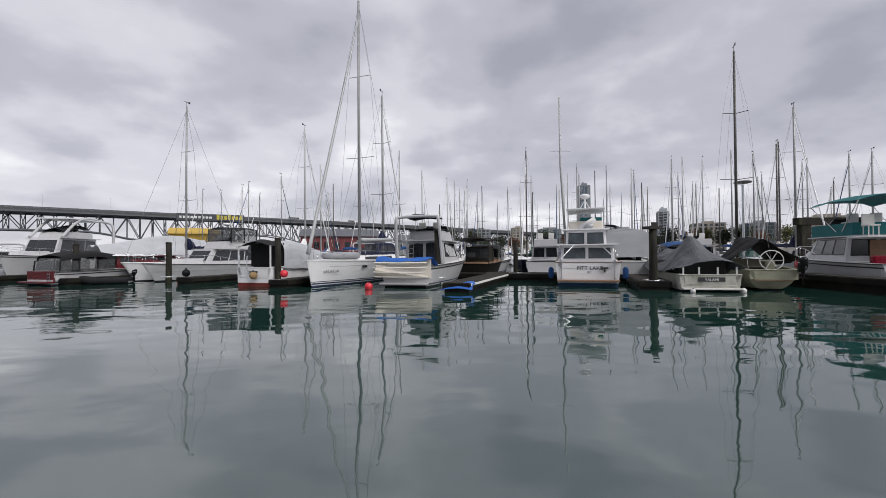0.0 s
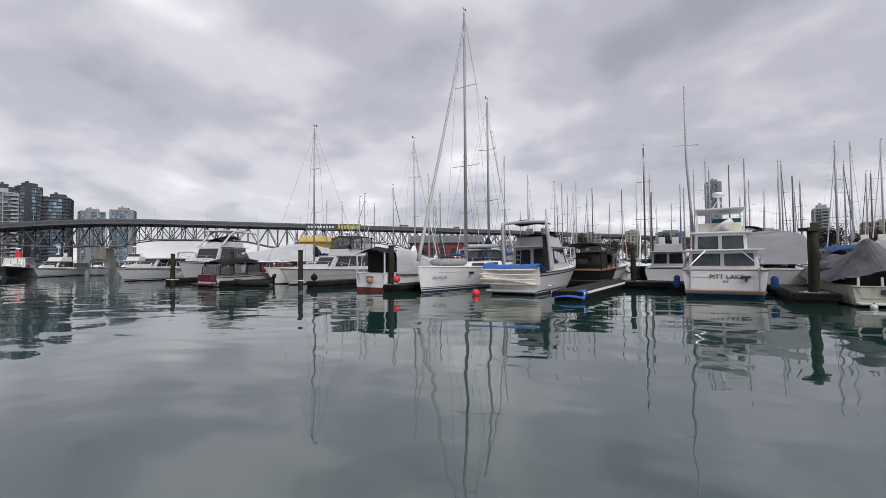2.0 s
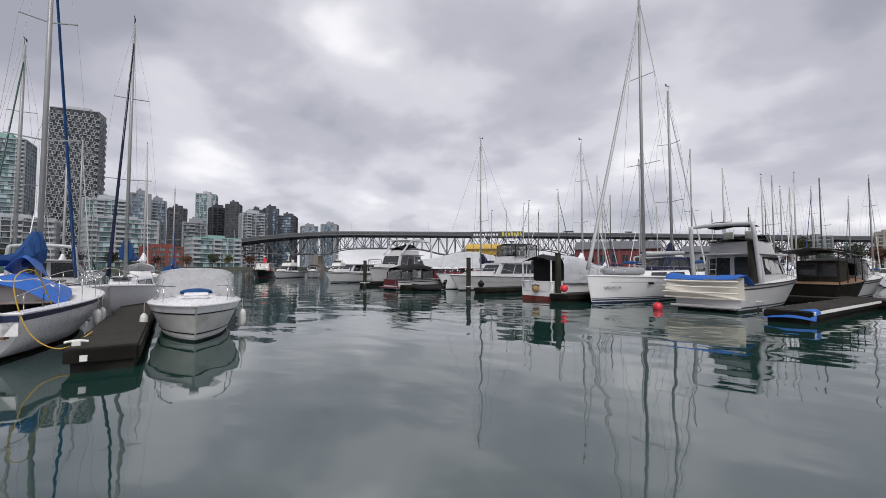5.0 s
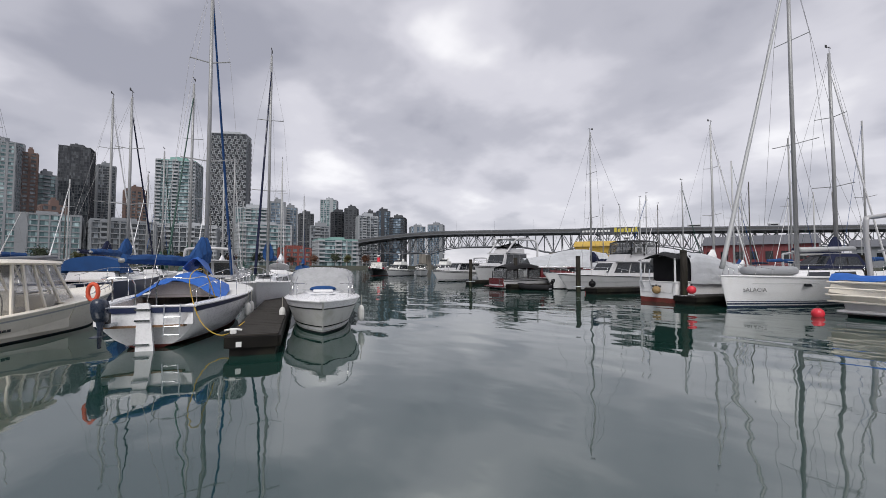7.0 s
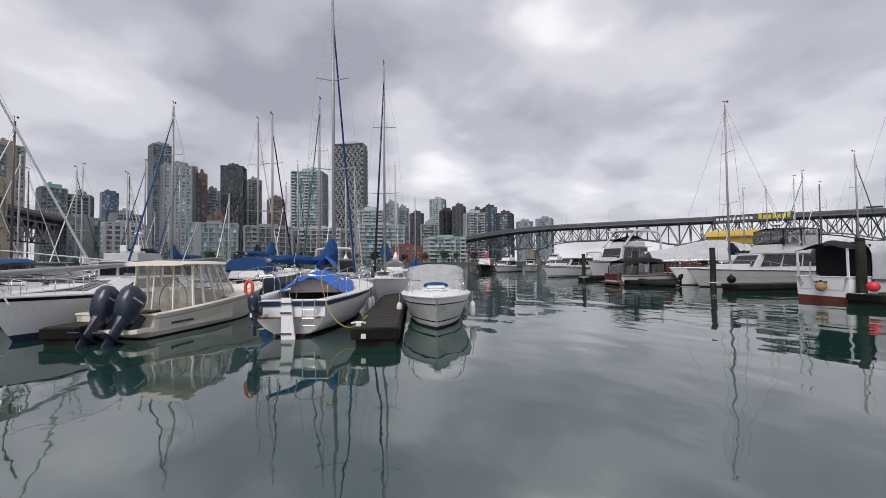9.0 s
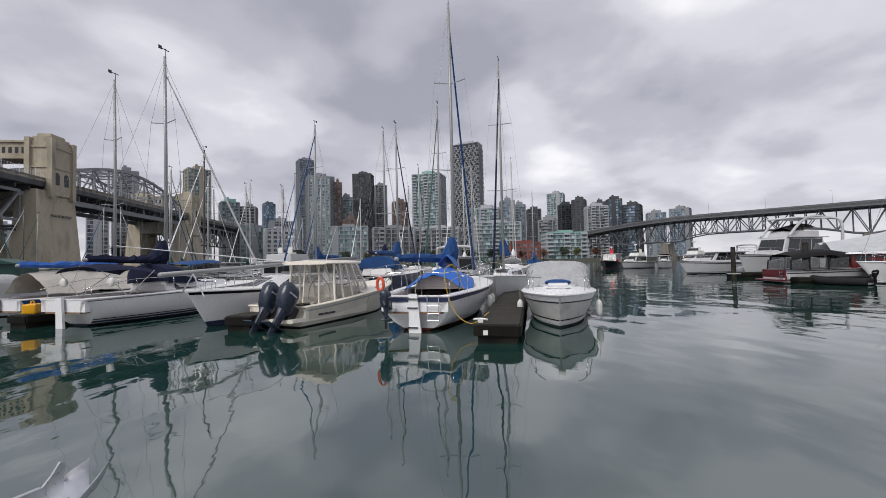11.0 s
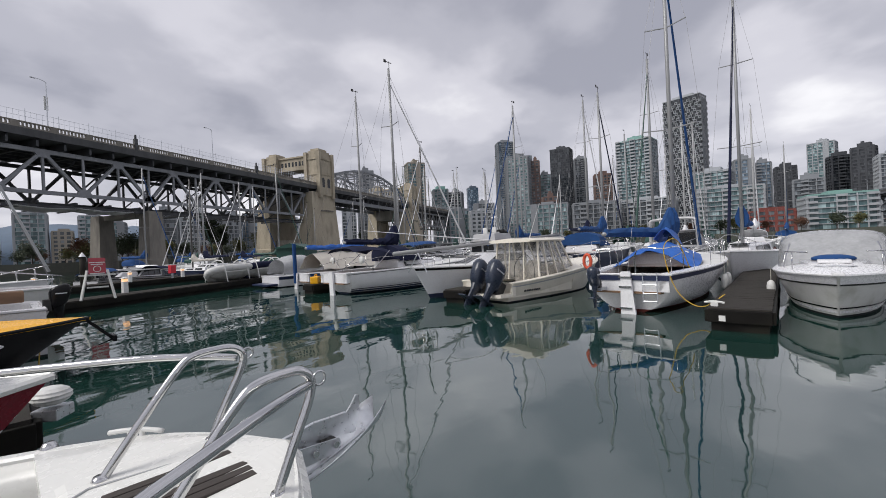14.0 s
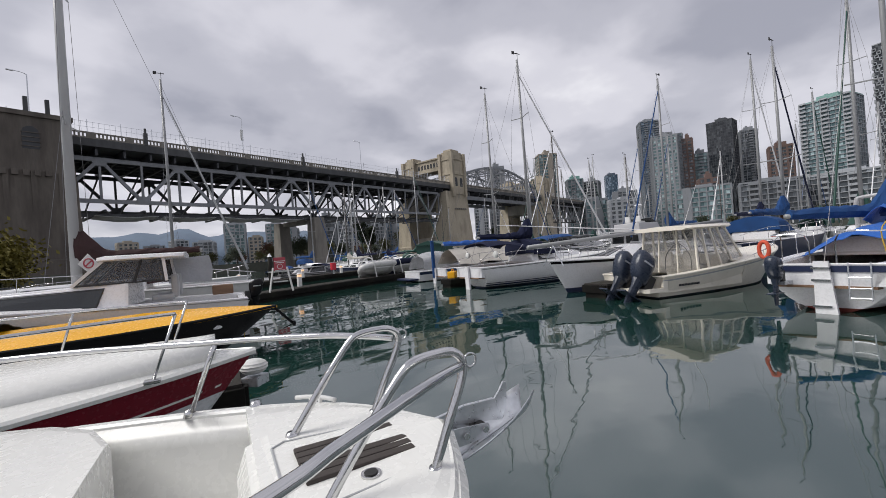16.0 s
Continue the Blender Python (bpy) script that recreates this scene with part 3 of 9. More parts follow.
def depth(s):
    if s < -77:
        return 17.5 - 6 * math.exp(-((s + 140) / 25) ** 2)
    return 13.6 + sum(5.5 * math.exp(-((s - p) / 17) ** 2) for p in PIERS)


SS = [-195 + 7.6 * i for i in range(110)]
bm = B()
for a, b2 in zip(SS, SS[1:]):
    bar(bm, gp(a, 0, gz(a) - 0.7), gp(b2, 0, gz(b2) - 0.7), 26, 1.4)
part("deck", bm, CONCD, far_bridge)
for off in (-12.7, 12.7):
    bm = B()
    for a, b2 in zip(SS, SS[1:]):
        bar(bm, gp(a, off, gz(a) + 0.5), gp(b2, off, gz(b2) + 0.5), 0.3, 0.9)
        bar(bm, gp(a, off, gz(a) - 1.8), gp(b2, off, gz(b2) - 1.8), 0.5, 1.3)
    part("railing", bm, STEELGR, far_bridge)
for off in (-9, 9):
    bm, bn2 = B(), B()
    for i, (a, b2) in enumerate(zip(SS, SS[1:])):
        ta, tb = gz(a) - 2.6, gz(b2) - 2.6
        la, lb = gz(a) - depth(a), gz(b2) - depth(b2)
        bar(bm, gp(a, off, ta), gp(b2, off, tb), 0.8, 0.9)
        bar(bm, gp(a, off, la), gp(b2, off, lb), 0.8, 0.8)
        bar(bn2, gp(a, off, la if i % 2 else ta), gp(b2, off, tb if i % 2 else lb), 0.55, 0.55)
        bar(bn2, gp(b2, off, lb), gp(b2, off, tb), 0.4, 0.4)
    part("chord", bm, STEELGR, far_bridge)
    part("web", bn2, STEELGR, far_bridge)
bm = B()
for a in SS:
    bar(bm, gp(a, -9, gz(a) - 3), gp(a, 9, gz(a) - depth(a)), 0.35)
    bar(bm, gp(a, 9, gz(a) - 3), gp(a, -9, gz(a) - depth(a)), 0.35)
    bar(bm, gp(a, -12, gz(a) - 2.2), gp(a, 12, gz(a) - 2.2), 0.6, 1.4)
part("cross_bracing", bm, STEELGR, far_bridge)
for p in PIERS:
    for off in (-9, 9):
        bm = B()
        x, y, z = gp(p, off)
        top = gz(p) - depth(p)
        loft(bm, [[(x - f, y - f, z), (x + f, y - f, z), (x + f, y + f, z), (x - f, y + f, z)] for z, f in ((-2, 3.6), (3, 3.6), (3.2, 2.6), (top, 2.0))])
        part("pier", bm, CONCG, far_bridge)
for s in range(-180, 560, 34):
    for off in (-12.4,):
        x, y, z = gp(s, off, gz(s))
        bm = B()
        tube(bm, [(x, y, z), (x, y, z + 9)], 0.14, 5, 0.09)
        bar(bm, (x, y, z + 9), (x - UX, y - UY, z + 9.2), 0.18)
        part("lamp_post", bm, GALV, far_bridge)
for s, ln in ((150, 9), (205, 6)):          # traffic on the deck
    th = thing("bus" if ln > 10 else "van", "dark vehicle crossing the far bridge", "vehicle", pose(*gp(s, -9, gz(s) + 0.02), 0, 0, 38.5))
    bm = B()
    box(bm, -ln / 2, ln / 2, -1.25, 1.25, 0.45, 3.1, 0.2)
    part("body", bm, GELG, th)
    bm = B()
    box(bm, -ln / 2 + 0.5, ln / 2 - 0.5, -1.29, 1.29, 1.6, 2.5)
    part("window", bm, WINDOW, th)
    for x in (-ln / 2 + 1.5, ln / 2 - 1.5):
        for y in (-1.1, 1.1):
            bm = B()
            tube(bm, [(x, y - 0.15, 0.48), (x, y + 0.15, 0.48)], 0.48, 12)
            part("wheel", bm, GASKET, th)


# ---- city ----
def glass_mat(name, dark, light, lit=0.02):
    """Window glass whose tone changes from pane to pane."""
    m = MATS[name] = bpy.data.materials.new(name)
    m.use_nodes = True
    t = m.node_tree
    b = t.nodes["Principled BSDF"]
    b.inputs["Roughness"].default_value = 0.12
    c = t.nodes.new("ShaderNodeTexCoord")
    s = t.nodes.new("ShaderNodeSeparateXYZ")
    t.links.new(c.outputs["Object"], s.inputs[0])

    def mth(op, a, v):
        n = t.nodes.new("ShaderNodeMath")
        n.operation = op
        t.links.new(a, n.inputs[0])
        if isinstance(v, (int, float)):
            n.inputs[1].default_value = v
        elif v is not None:
            t.links.new(v, n.inputs[1])
        return n.outputs[0]
    u = mth("FLOOR", mth("DIVIDE", mth("ADD", s.outputs[0], s.outputs[1]), 1.7), None)
    v = mth("FLOOR", mth("DIVIDE", s.outputs[2], 3.0), None)
    cb = t.nodes.new("ShaderNodeCombineXYZ")
    t.links.new(u, cb.inputs[0])
    t.links.new(v, cb.inputs[1])
    wn2 = t.nodes.new("ShaderNodeTexWhiteNoise")
    t.links.new(cb.outputs[0], wn2.inputs["Vector"])
    r = t.nodes.new("ShaderNodeValToRGB")
    r.color_ramp.elements[0].color, r.color_ramp.elements[1].color = (*dark, 1), (*light, 1)
    e = r.color_ramp.elements.new(0.7)
    e.color = (*[(a * 2 + b3) / 3 for a, b3 in zip(dark, light)], 1)
    t.links.new(wn2.outputs["Value"], r.inputs[0])
    t.links.new(r.outputs[0], b.inputs["Base Color"])
    return m


G_TEAL = glass_mat("teal_window_wall", (0.045, 0.095, 0.105), (0.40, 0.53, 0.55))
G_BLUE = glass_mat("blue_grey_window_wall", (0.05, 0.085, 0.125), (0.36, 0.46, 0.56))
G_DARK = glass_mat("dark_window_wall", (0.012, 0.015, 0.02), (0.10, 0.11, 0.12))
G_GREY = glass_mat("grey_window_wall", (0.025, 0.033, 0.04), (0.26, 0.29, 0.32))
W_GREY = mat("grey_concrete_wall", (0.245, 0.26, 0.28), 0.8, var=0.12, scale=0.1, fine=1)
W_WHITE = mat("pale_rendered_wall", (0.37, 0.39, 0.415), 0.8, var=0.1, scale=0.1, fine=1)
W_DARK = mat("charcoal_wall", (0.055, 0.06, 0.07), 0.7, var=0.15, scale=0.1, fine=1)
W_BROWN = mat("brown_brick_wall", (0.17, 0.115, 0.10), 0.85, var=0.15, scale=0.1, fine=1)
W_RED = mat("red_brick_wall", (0.20, 0.055, 0.045), 0.85, var=0.15, scale=0.1, fine=1)
W_TAN = mat("tan_wall", (0.36, 0.325, 0.275), 0.85, var=0.12, scale=0.1, fine=1)
W_STEELBLUE = mat("steel_blue_panel", (0.10, 0.13, 0.17), 0.4, var=0.1, scale=0.1, fine=1)
R_TEAL = mat("oxidised_copper_roof", (0.22, 0.38, 0.35), 0.7, var=0.12)
PINK = mat("pink_panel", (0.45, 0.05, 0.12), 0.6, var=0.08)


def polar(yaw, dist):
    a = radians(yaw)
    return -math.sin(a) * dist, math.cos(a) * dist


def building(label, yaw0, yaw1, el, dist, glass, wall, turn=0.0, style="slab", floor=3.0, bay=4.2, cat="apartment tower", roof=None, deep=None):
    """A block that fills yaw0..yaw1 and rises to the elevation el at its distance."""
    yc = (yaw0 + yaw1) / 2
    x, y = polar(yc, dist)
    span = 2 * dist * math.tan(radians(abs(yaw0 - yaw1) / 2))
    tr = radians(abs(turn))
    W = span / (math.cos(tr) + 0.8 * math.sin(tr))
    D = deep or max(12.0, min(W, 26) * 0.8)
    H = 1.8 + dist * math.tan(radians(el))
    th = thing("tower_block" if H > 35 else "apartment_building", label, cat, pose(x, y, 2.2, 0, 0, yc + turn), "city buildings")
    H -= 2.2
    rnd = random.Random(int(yc * 97 + dist))
    bm = B()
    box(bm, -W / 2, W / 2, -D / 2, D / 2, 0, H)
    part("glazing", bm, glass, th)
    bm, bc = B(), B()
    n = int(H / floor)
    bays = max(2, round(W / bay))
    dbays = max(2, round(D / bay))
    if style == "checker":
        for i in range(n):
            z = i * floor
            for k in range(bays):
                if (i // 1 + k) % 2 == 0:
                    continue
                xa = -W / 2 + W * k / bays + (W / bays) * 0.5 * ((i // 2) % 2)
                xb = xa + W / bays * 0.95
                for q in ((xa, xb, z, z + 0.7), (xa, xb, z + floor - 0.6, z + floor), (xa, xa + 0.6, z, z + floor), (xb - 0.6, xb, z, z + floor)):
                    box(bm, q[0], q[1], -D / 2 - 1.1, -D / 2 + 0.1, q[2], q[3])
            for k in range(dbays):
                if (i + k) % 2:
                    continue
                ya = -D / 2 + D * k / dbays
                yb = ya + D / dbays * 0.95
                for s in (-W / 2, W / 2):
                    for q in ((ya, yb, z, z + 0.7), (ya, yb, z + floor - 0.6, z + floor), (ya, ya + 0.6, z, z + floor), (yb - 0.6, yb, z, z + floor)):
                        box(bm, s - 1.1, s + 1.1, q[0], q[1], q[2], q[3])
        part("facade_box", bm, wall, th, "staggered white balcony boxes")
        bm = B()
    else:
        th_s, out = {"slab": (0.6, 0.4), "balcony": (0.42, 0.7), "dark": (0.28, 0.15), "grid": (1.1, 0.3)}[style]
        for i in range(1, n + 1):
            z = i * floor
            box(bm, -W / 2 - out, W / 2 + out, -D / 2 - out, D / 2 + out, z - th_s / 2, z + th_s / 2)
            if style == "balcony":
                for k in range(bays):
                    if (k * 7 + int(yc)) % 3 == 0:
                        xa = -W / 2 + W * k / bays
                        box(bm, xa, xa + W / bays, -D / 2 - 2.0, -D / 2, z - 0.2, z + 0.2)
                        box(bm, xa, xa + W / bays, -D / 2 - 2.0, -D / 2 - 1.9, z + 0.2, z + 1.1)
        part("facade_band", bm, wall, th)
        cw = {"slab": 0.7, "balcony": 0.6, "dark": 0.22, "grid": 1.5}[style]
        co = out + 0.06
        for k in range(bays + 1):
            if style == "balcony" and rnd.random() < 0.4 and 0 < k < bays:
                continue
            xa = -W / 2 + W * k / bays
            box(bc, xa - cw / 2, xa + cw / 2, -D / 2 - co, -D / 2 + 0.1, 0, H)
        for k in range(dbays + 1):
            ya = -D / 2 + D * k / dbays
            for s in (-1, 1):
                box(bc, s * W / 2 - co, s * W / 2 + co, ya - cw / 2, ya + cw / 2, 0, H)
        if style == "slab":
            k = rnd.randrange(bays)
            xa = -W / 2 + W * k / bays
            box(bc, xa, xa + W / bays, -D / 2 - co - 0.1, -D / 2 + 0.1, 0, H + 1)
        part("facade_column", bc, wall, th)
        bm = B()
    box(bm, -W / 2 - 0.3, W / 2 + 0.3, -D / 2 - 0.3, D / 2 + 0.3, H, H + 0.9)
    f = rnd.uniform(0.25, 0.6)
    box(bm, -W / 2 * f, W / 2 * f + 1, -D * 0.3, D * 0.3, H + 0.9, H + 0.9 + (3.2 if H > 30 else 1.6))
    if H > 35:
        box(bm, -W / 2 * f * 0.5, -W / 2 * f * 0.5 + 2, -1, 1, H + 4, H + 6)
    part("roof", bm, roof or wall, th)
    return th, W, D, H


building("pale grey-green glass residential tower", 101.0, 97.4, 11.5, 470, G_TEAL, W_GREY, 12, "balcony")
building("black glass office tower with white edge fins", 94.9, 92.0, 12.0, 560, G_DARK, W_DARK, -14, "dark", bay=2.2, cat="office tower")
building("curved dark glass residential tower", 92.0, 90.3, 10.6, 600, G_GREY, W_GREY, 10, "balcony")
building("brown brick apartment tower", 89.6, 87.4, 8.3, 480, G_GREY, W_BROWN, 8, "grid")
building("pale green glass residential tower with stepped crown", 86.7, 82.0, 11.9, 430, G_TEAL, W_WHITE, -18, "balcony", roof=R_TEAL)
building("twisted dark tower with staggered white boxes", 81.4, 76.6, 15.8, 560, G_DARK, W_WHITE, -20, "checker", floor=3.1, bay=3.1)
building("glass block with pale balconies", 78.4, 74.4, 7.1, 420, G_TEAL, W_WHITE, -10, "balcony")
building("blue-grey glass residential tower", 74.6, 72.6, 8.1, 470, G_BLUE, W_GREY, 10, "slab")
building("blue-grey glass residential tower", 72.8, 71.2, 7.5, 500, G_BLUE, W_GREY, 15, "balcony")
building("charcoal residential tower with window grid", 71.0, 69.1, 6.8, 560, G_DARK, W_DARK, 10, "grid")
building("pale tower with a pink panel at its top", 68.2, 65.9, 8.7, 620, G_TEAL, W_WHITE, -10, "slab")
building("charcoal residential tower with window grid", 66.8, 65.0, 7.2, 540, G_DARK, W_DARK, 20, "balcony")
building("charcoal residential tower with window grid", 65.0, 63.2, 7.7, 520, G_DARK, W_DARK, -12, "grid")
building("white balconied apartment tower", 63.5, 60.6, 6.7, 480, G_GREY, W_WHITE, 12, "balcony")
building("dark grey slab apartment tower", 62.4, 60.8, 7.2, 560, G_DARK, W_DARK, 0, "slab")
building("dark glass tower with grey fins", 60.8, 58.9, 7.45, 520, G_BLUE, W_DARK, 14, "slab")
building("dark glass tower with grey fins", 58.9, 56.6, 6.55, 500, G_BLUE, W_DARK, -10, "balcony")
building("grey glass tower beyond the bridge", 56.2, 54.0, 5.4, 640, G_BLUE, W_GREY, 10, "slab")
building("grey glass tower beyond the bridge", 53.6, 51.3, 5.7, 640, G_BLUE, W_GREY, -10, "slab")
building("charcoal glass apartment tower with balconies", 69.4, 67.0, 5.2, 420, G_GREY, W_GREY, 0, "balcony")
building("white low-rise apartments with green copper roof", 69.2, 63.3, 3.4, 330, G_TEAL, W_WHITE, 14, "balcony", roof=R_TEAL, cat="apartment building")
building("red brick low-rise beside the seawall", 73.5, 69.4, 2.2, 310, G_GREY, W_RED, 5, "grid", cat="apartment building")
building("white terraced waterfront apartments", 86.4, 80.0, 4.6, 320, G_GREY, W_WHITE, -8, "balcony", cat="apartment building")
building("white terraced waterfront apartments", 78.6, 71.8, 5.1, 330, G_TEAL, W_WHITE, 10, "balcony", cat="apartment building")
building("grey waterfront apartments with balconies", 92.5, 86.6, 4.7, 310, G_GREY, W_GREY, 6, "balcony", cat="apartment building")
building("grey-green glass waterfront apartments", 98.4, 92.7, 4.9, 315, G_TEAL, W_GREY, -5, "slab", cat="apartment building")
building("twisted pale blue glass tower with white balconies", 102.2, 99.8, 13.6, 640, G_BLUE, W_GREY, 15, "balcony")
building("glass and concrete residential tower with grid", 100.6, 97.4, 11.4, 440, G_TEAL, W_GREY, -15, "grid")
building("dark red brick residential tower edge", 97.5, 96.4, 10.8, 450, G_GREY, W_BROWN, 0, "grid")
building("pale green glass residential tower", 96.6, 95.0, 8.9, 460, G_TEAL, W_GREY, 8, "balcony")
building("brown brick mid-rise apartments", 96.2, 94.2, 5.9, 350, G_GREY, W_BROWN, 8, "grid", cat="apartment building")
building("brown residential tower beyond the bridge", 114.9, 112.1, 11.5, 430, G_TEAL, W_TAN, 15, "slab")
building("grey residential tower with green crown", 111.2, 109.0, 7.9, 480, G_TEAL, W_GREY, 10, "balcony", roof=R_TEAL)
building("dark residential tower with balconies", 109.0, 106.9, 7.4, 480, G_DARK, W_GREY, -12, "balcony")
building("steel-blue office tower with curved top", 106.4, 104.8, 7.9, 760, G_BLUE, W_STEELBLUE, 10, "dark", cat="office tower")
building("low grey apartment block", 105.6, 102.7, 5.6, 420, G_GREY, W_GREY, 5, "slab", cat="apartment building")
building("teal glass waterfront block", 109.6, 106.2, 5.0, 320, G_TEAL, W_GREY, 20, "slab", cat="apartment building")
building("white framed waterfront apartments", 106.4, 102.4, 4.6, 315, G_GREY, W_WHITE, 12, "grid", cat="apartment building")
building("grey tower behind the arch", 121.5, 119.2, 10.6, 420, G_GREY, W_GREY, 5, "slab")
for yaw0, yaw1, el, d, gl, wl, st in ((156.2, 153.8, 5.1, 420, G_TEAL, W_WHITE, "balcony"), (153.5, 151.9, 3.3, 420, G_GREY, W_TAN, "grid"), (151.4, 149.5, 4.9, 420, G_TEAL, W_WHITE, "balcony"),
                                      (145.3, 142.6, 5.5, 380, G_GREY, W_GREY, "balcony"), (142.4, 139.3, 5.3, 360, G_GREY, W_WHITE, "balcony"), (139.2, 136.0, 5.0, 370, G_GREY, W_GREY, "slab"),
                                      (135.8, 133.4, 5.2, 380, G_BLUE, W_GREY, "slab"), (149.4, 147.5, 4.2, 400, G_TEAL, W_GREY, "slab"), (131.8, 128.5, 4.4, 330, G_BLUE, W_WHITE, "grid"),
                                      (166.9, 164.9, 3.3, 480, G_GREY, W_TAN, "grid"), (162.0, 160.1, 3.3, 520, G_GREY, W_WHITE, "slab"), (164.4, 162.4, 2.8, 560, G_GREY, W_GREY, "slab"),
                                      (159.6, 157.2, 3.0, 460, G_GREY, W_WHITE, "balcony"), (169.6, 167.4, 2.7, 500, G_GREY, W_WHITE, "grid"), (172.5, 170.2, 2.6, 480, G_GREY, W_TAN, "slab"),
                                      (123.6, 121.8, 5.4, 400, G_GREY, W_WHITE, "slab")):
    building("mid-rise apartments behind the shore trees", yaw0, yaw1, el, d, gl, wl, random.Random(int(yaw0 * 10)).uniform(-15, 15), st, cat="apartment building")
for yaw0, yaw1, el, d, gl, wl, st in ((-18.2, -19.8, 8.7, 620, G_BLUE, W_GREY, "slab"), (-27.6, -28.8, 4.9, 520, G_GREY, W_WHITE, "balcony"), (-4.0, -6.5, 3.2, 420, G_GREY, W_GREY, "grid"),
                                      (-9.5, -11.0, 3.4, 480, G_GREY, W_TAN, "grid"), (-13.0, -16.0, 3.1, 430, G_TEAL, W_GREY, "balcony"), (-22.0, -25.0, 2.9, 420, G_GREY, W_WHITE, "slab"),
                                      (-31.0, -34.5, 3.2, 430, G_GREY, W_TAN, "grid"), (-36.0, -39.0, 3.0, 380, G_GREY, W_GREY, "balcony"), (-41.0, -45.0, 3.3, 360, G_GREY, W_TAN, "grid")):
    building("distant block beyond the masts", yaw0, yaw1, el, d, gl, wl, 8, st, cat="apartment building")

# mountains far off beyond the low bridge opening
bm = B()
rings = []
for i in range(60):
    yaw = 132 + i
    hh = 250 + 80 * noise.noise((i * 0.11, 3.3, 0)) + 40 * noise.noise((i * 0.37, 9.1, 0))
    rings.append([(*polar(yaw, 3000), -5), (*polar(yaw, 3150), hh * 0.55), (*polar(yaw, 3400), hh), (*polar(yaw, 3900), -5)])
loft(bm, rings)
# blue haze of distance is mixed into the forest colour
tagged(mesh_ob("backdrop", bm, mat("haze_tinted_mountain_forest", (0.13, 0.175, 0.235), 0.95, var=0.15, scale=0.004, fine=0.03), True), "low hazy blue mountains", kind="structure")


# ---- trees ----
def leaf_mat(name, col):
    return mat(name, col, 0.8, var=0.45, scale=0.7, fine=5)


LEAF = {"green": leaf_mat("dark_green_leaves", (0.04, 0.055, 0.028)), "olive": leaf_mat("olive_leaves", (0.10, 0.10, 0.03)), "rust": leaf_mat("rust_leaves", (0.12, 0.05, 0.025)),
        "yellow": leaf_mat("yellow_green_leaves", (0.20, 0.17, 0.03))}
BARK = mat("bark", (0.06, 0.05, 0.04), 0.9, var=0.3, fine=8, bump=0.02)


def tree(kind, h, w, seed, leaves, size, label):
    rnd = random.Random(seed)
    th = thing("tree", label, "tree", pose(0, 0, -50), "shore trees")
    bm = B()
    tube(bm, [(0, 0, 0), (rnd.uniform(-.1, .1), 0, h * 0.3), (rnd.uniform(-.3, .3), rnd.uniform(-.3, .3), h * 0.75)], 0.03 * h, 7, 0.008 * h)
    tips = []
    for k in range(9):
        a, z = rnd.uniform(0, 6.28), h * rnd.uniform(0.22, 0.6)
        r = w * rnd.uniform(0.25, 0.42)
        tip = (r * math.cos(a), r * math.sin(a), z + h * rnd.uniform(0.12, 0.3))
        tube(bm, smooth_path([(0, 0, z), (tip[0] * 0.5, tip[1] * 0.5, (z + tip[2]) / 2 - 0.02 * h), tip], 3), 0.011 * h, 5, 0.003 * h)
        tips.append(tip)
    part("trunk", bm, BARK, th)
    cl = [(0, 0, h * 0.8)] + tips + [(rnd.uniform(-.3, .3) * w, rnd.uniform(-.3, .3) * w, h * rnd.uniform(0.4, 0.92)) for _ in range(10)]
    bm = B()
    for i in range(leaves):
        c = cl[i % len(cl)]
        s = w * 0.17
        p = Vector((rnd.gauss(c[0], s), rnd.gauss(c[1], s), rnd.gauss(c[2], s * 0.8)))
        u = Vector((rnd.gauss(0, 1), rnd.gauss(0, 1), rnd.gauss(0, 1))).normalized() * size * rnd.uniform(0.6, 1.3)
        v = u.orthogonal().normalized() * size * rnd.uniform(0.4, 0.9)
        bm.faces.new([bm.verts.new(q) for q in (p - u, p - v * 0.9, p + u, p + v)])
    part("crown", bm, LEAF[kind], th)
    return th


PROTO = [tree("green", 11, 8, 1, 1500, 0.42, "dense dark green shoreline tree"), tree("olive", 10, 7, 2, 1300, 0.4, "olive autumn shoreline tree"),
         tree("rust", 9, 7, 3, 1100, 0.4, "rust-coloured autumn shoreline tree"), tree("green", 16, 5, 4, 1600, 0.45, "tall narrow dark shoreline tree")]
rnd = random.Random(11)


def plant(yaw, dist, k, s):
    x, y = polar(yaw, dist)
    copy_thing(PROTO[k], pose(x, y, 2.0, 0, 0, rnd.uniform(0, 360)) @ Matrix.Scale(s, 4))


for i in range(34):
    plant(131 + i * 1.15 + rnd.uniform(-.4, .4), rnd.uniform(190, 260), (0, 1, 2, 0, 0, 1)[i % 6], rnd.uniform(0.5, 0.85))
plant(139.3, 175, 3, 1.0), plant(138.2, 180, 3, 0.85), plant(119.5, 310, 0, 1.0), plant(117.5, 310, 2, 0.8)
for i in range(30):
    plant(-50 + i * 1.75 + rnd.uniform(-.5, .5), rnd.uniform(230, 330), (0, 0, 1, 2)[i % 4], rnd.uniform(0.9, 1.4))
for i in range(16):
    plant(62 + i * 2.4 + rnd.uniform(-.6, .6), rnd.uniform(278, 290), (2, 1, 0, 2)[i % 4], rnd.uniform(0.55, 0.85))
PROTO[0].matrix_world = pose(*polar(147.4, 200), 2)
PROTO[1].matrix_world = pose(*polar(134.0, 200), 2)
PROTO[2].matrix_world = pose(*polar(151.0, 205), 2)
PROTO[3].matrix_world = pose(*polar(121.0, 315), 2)
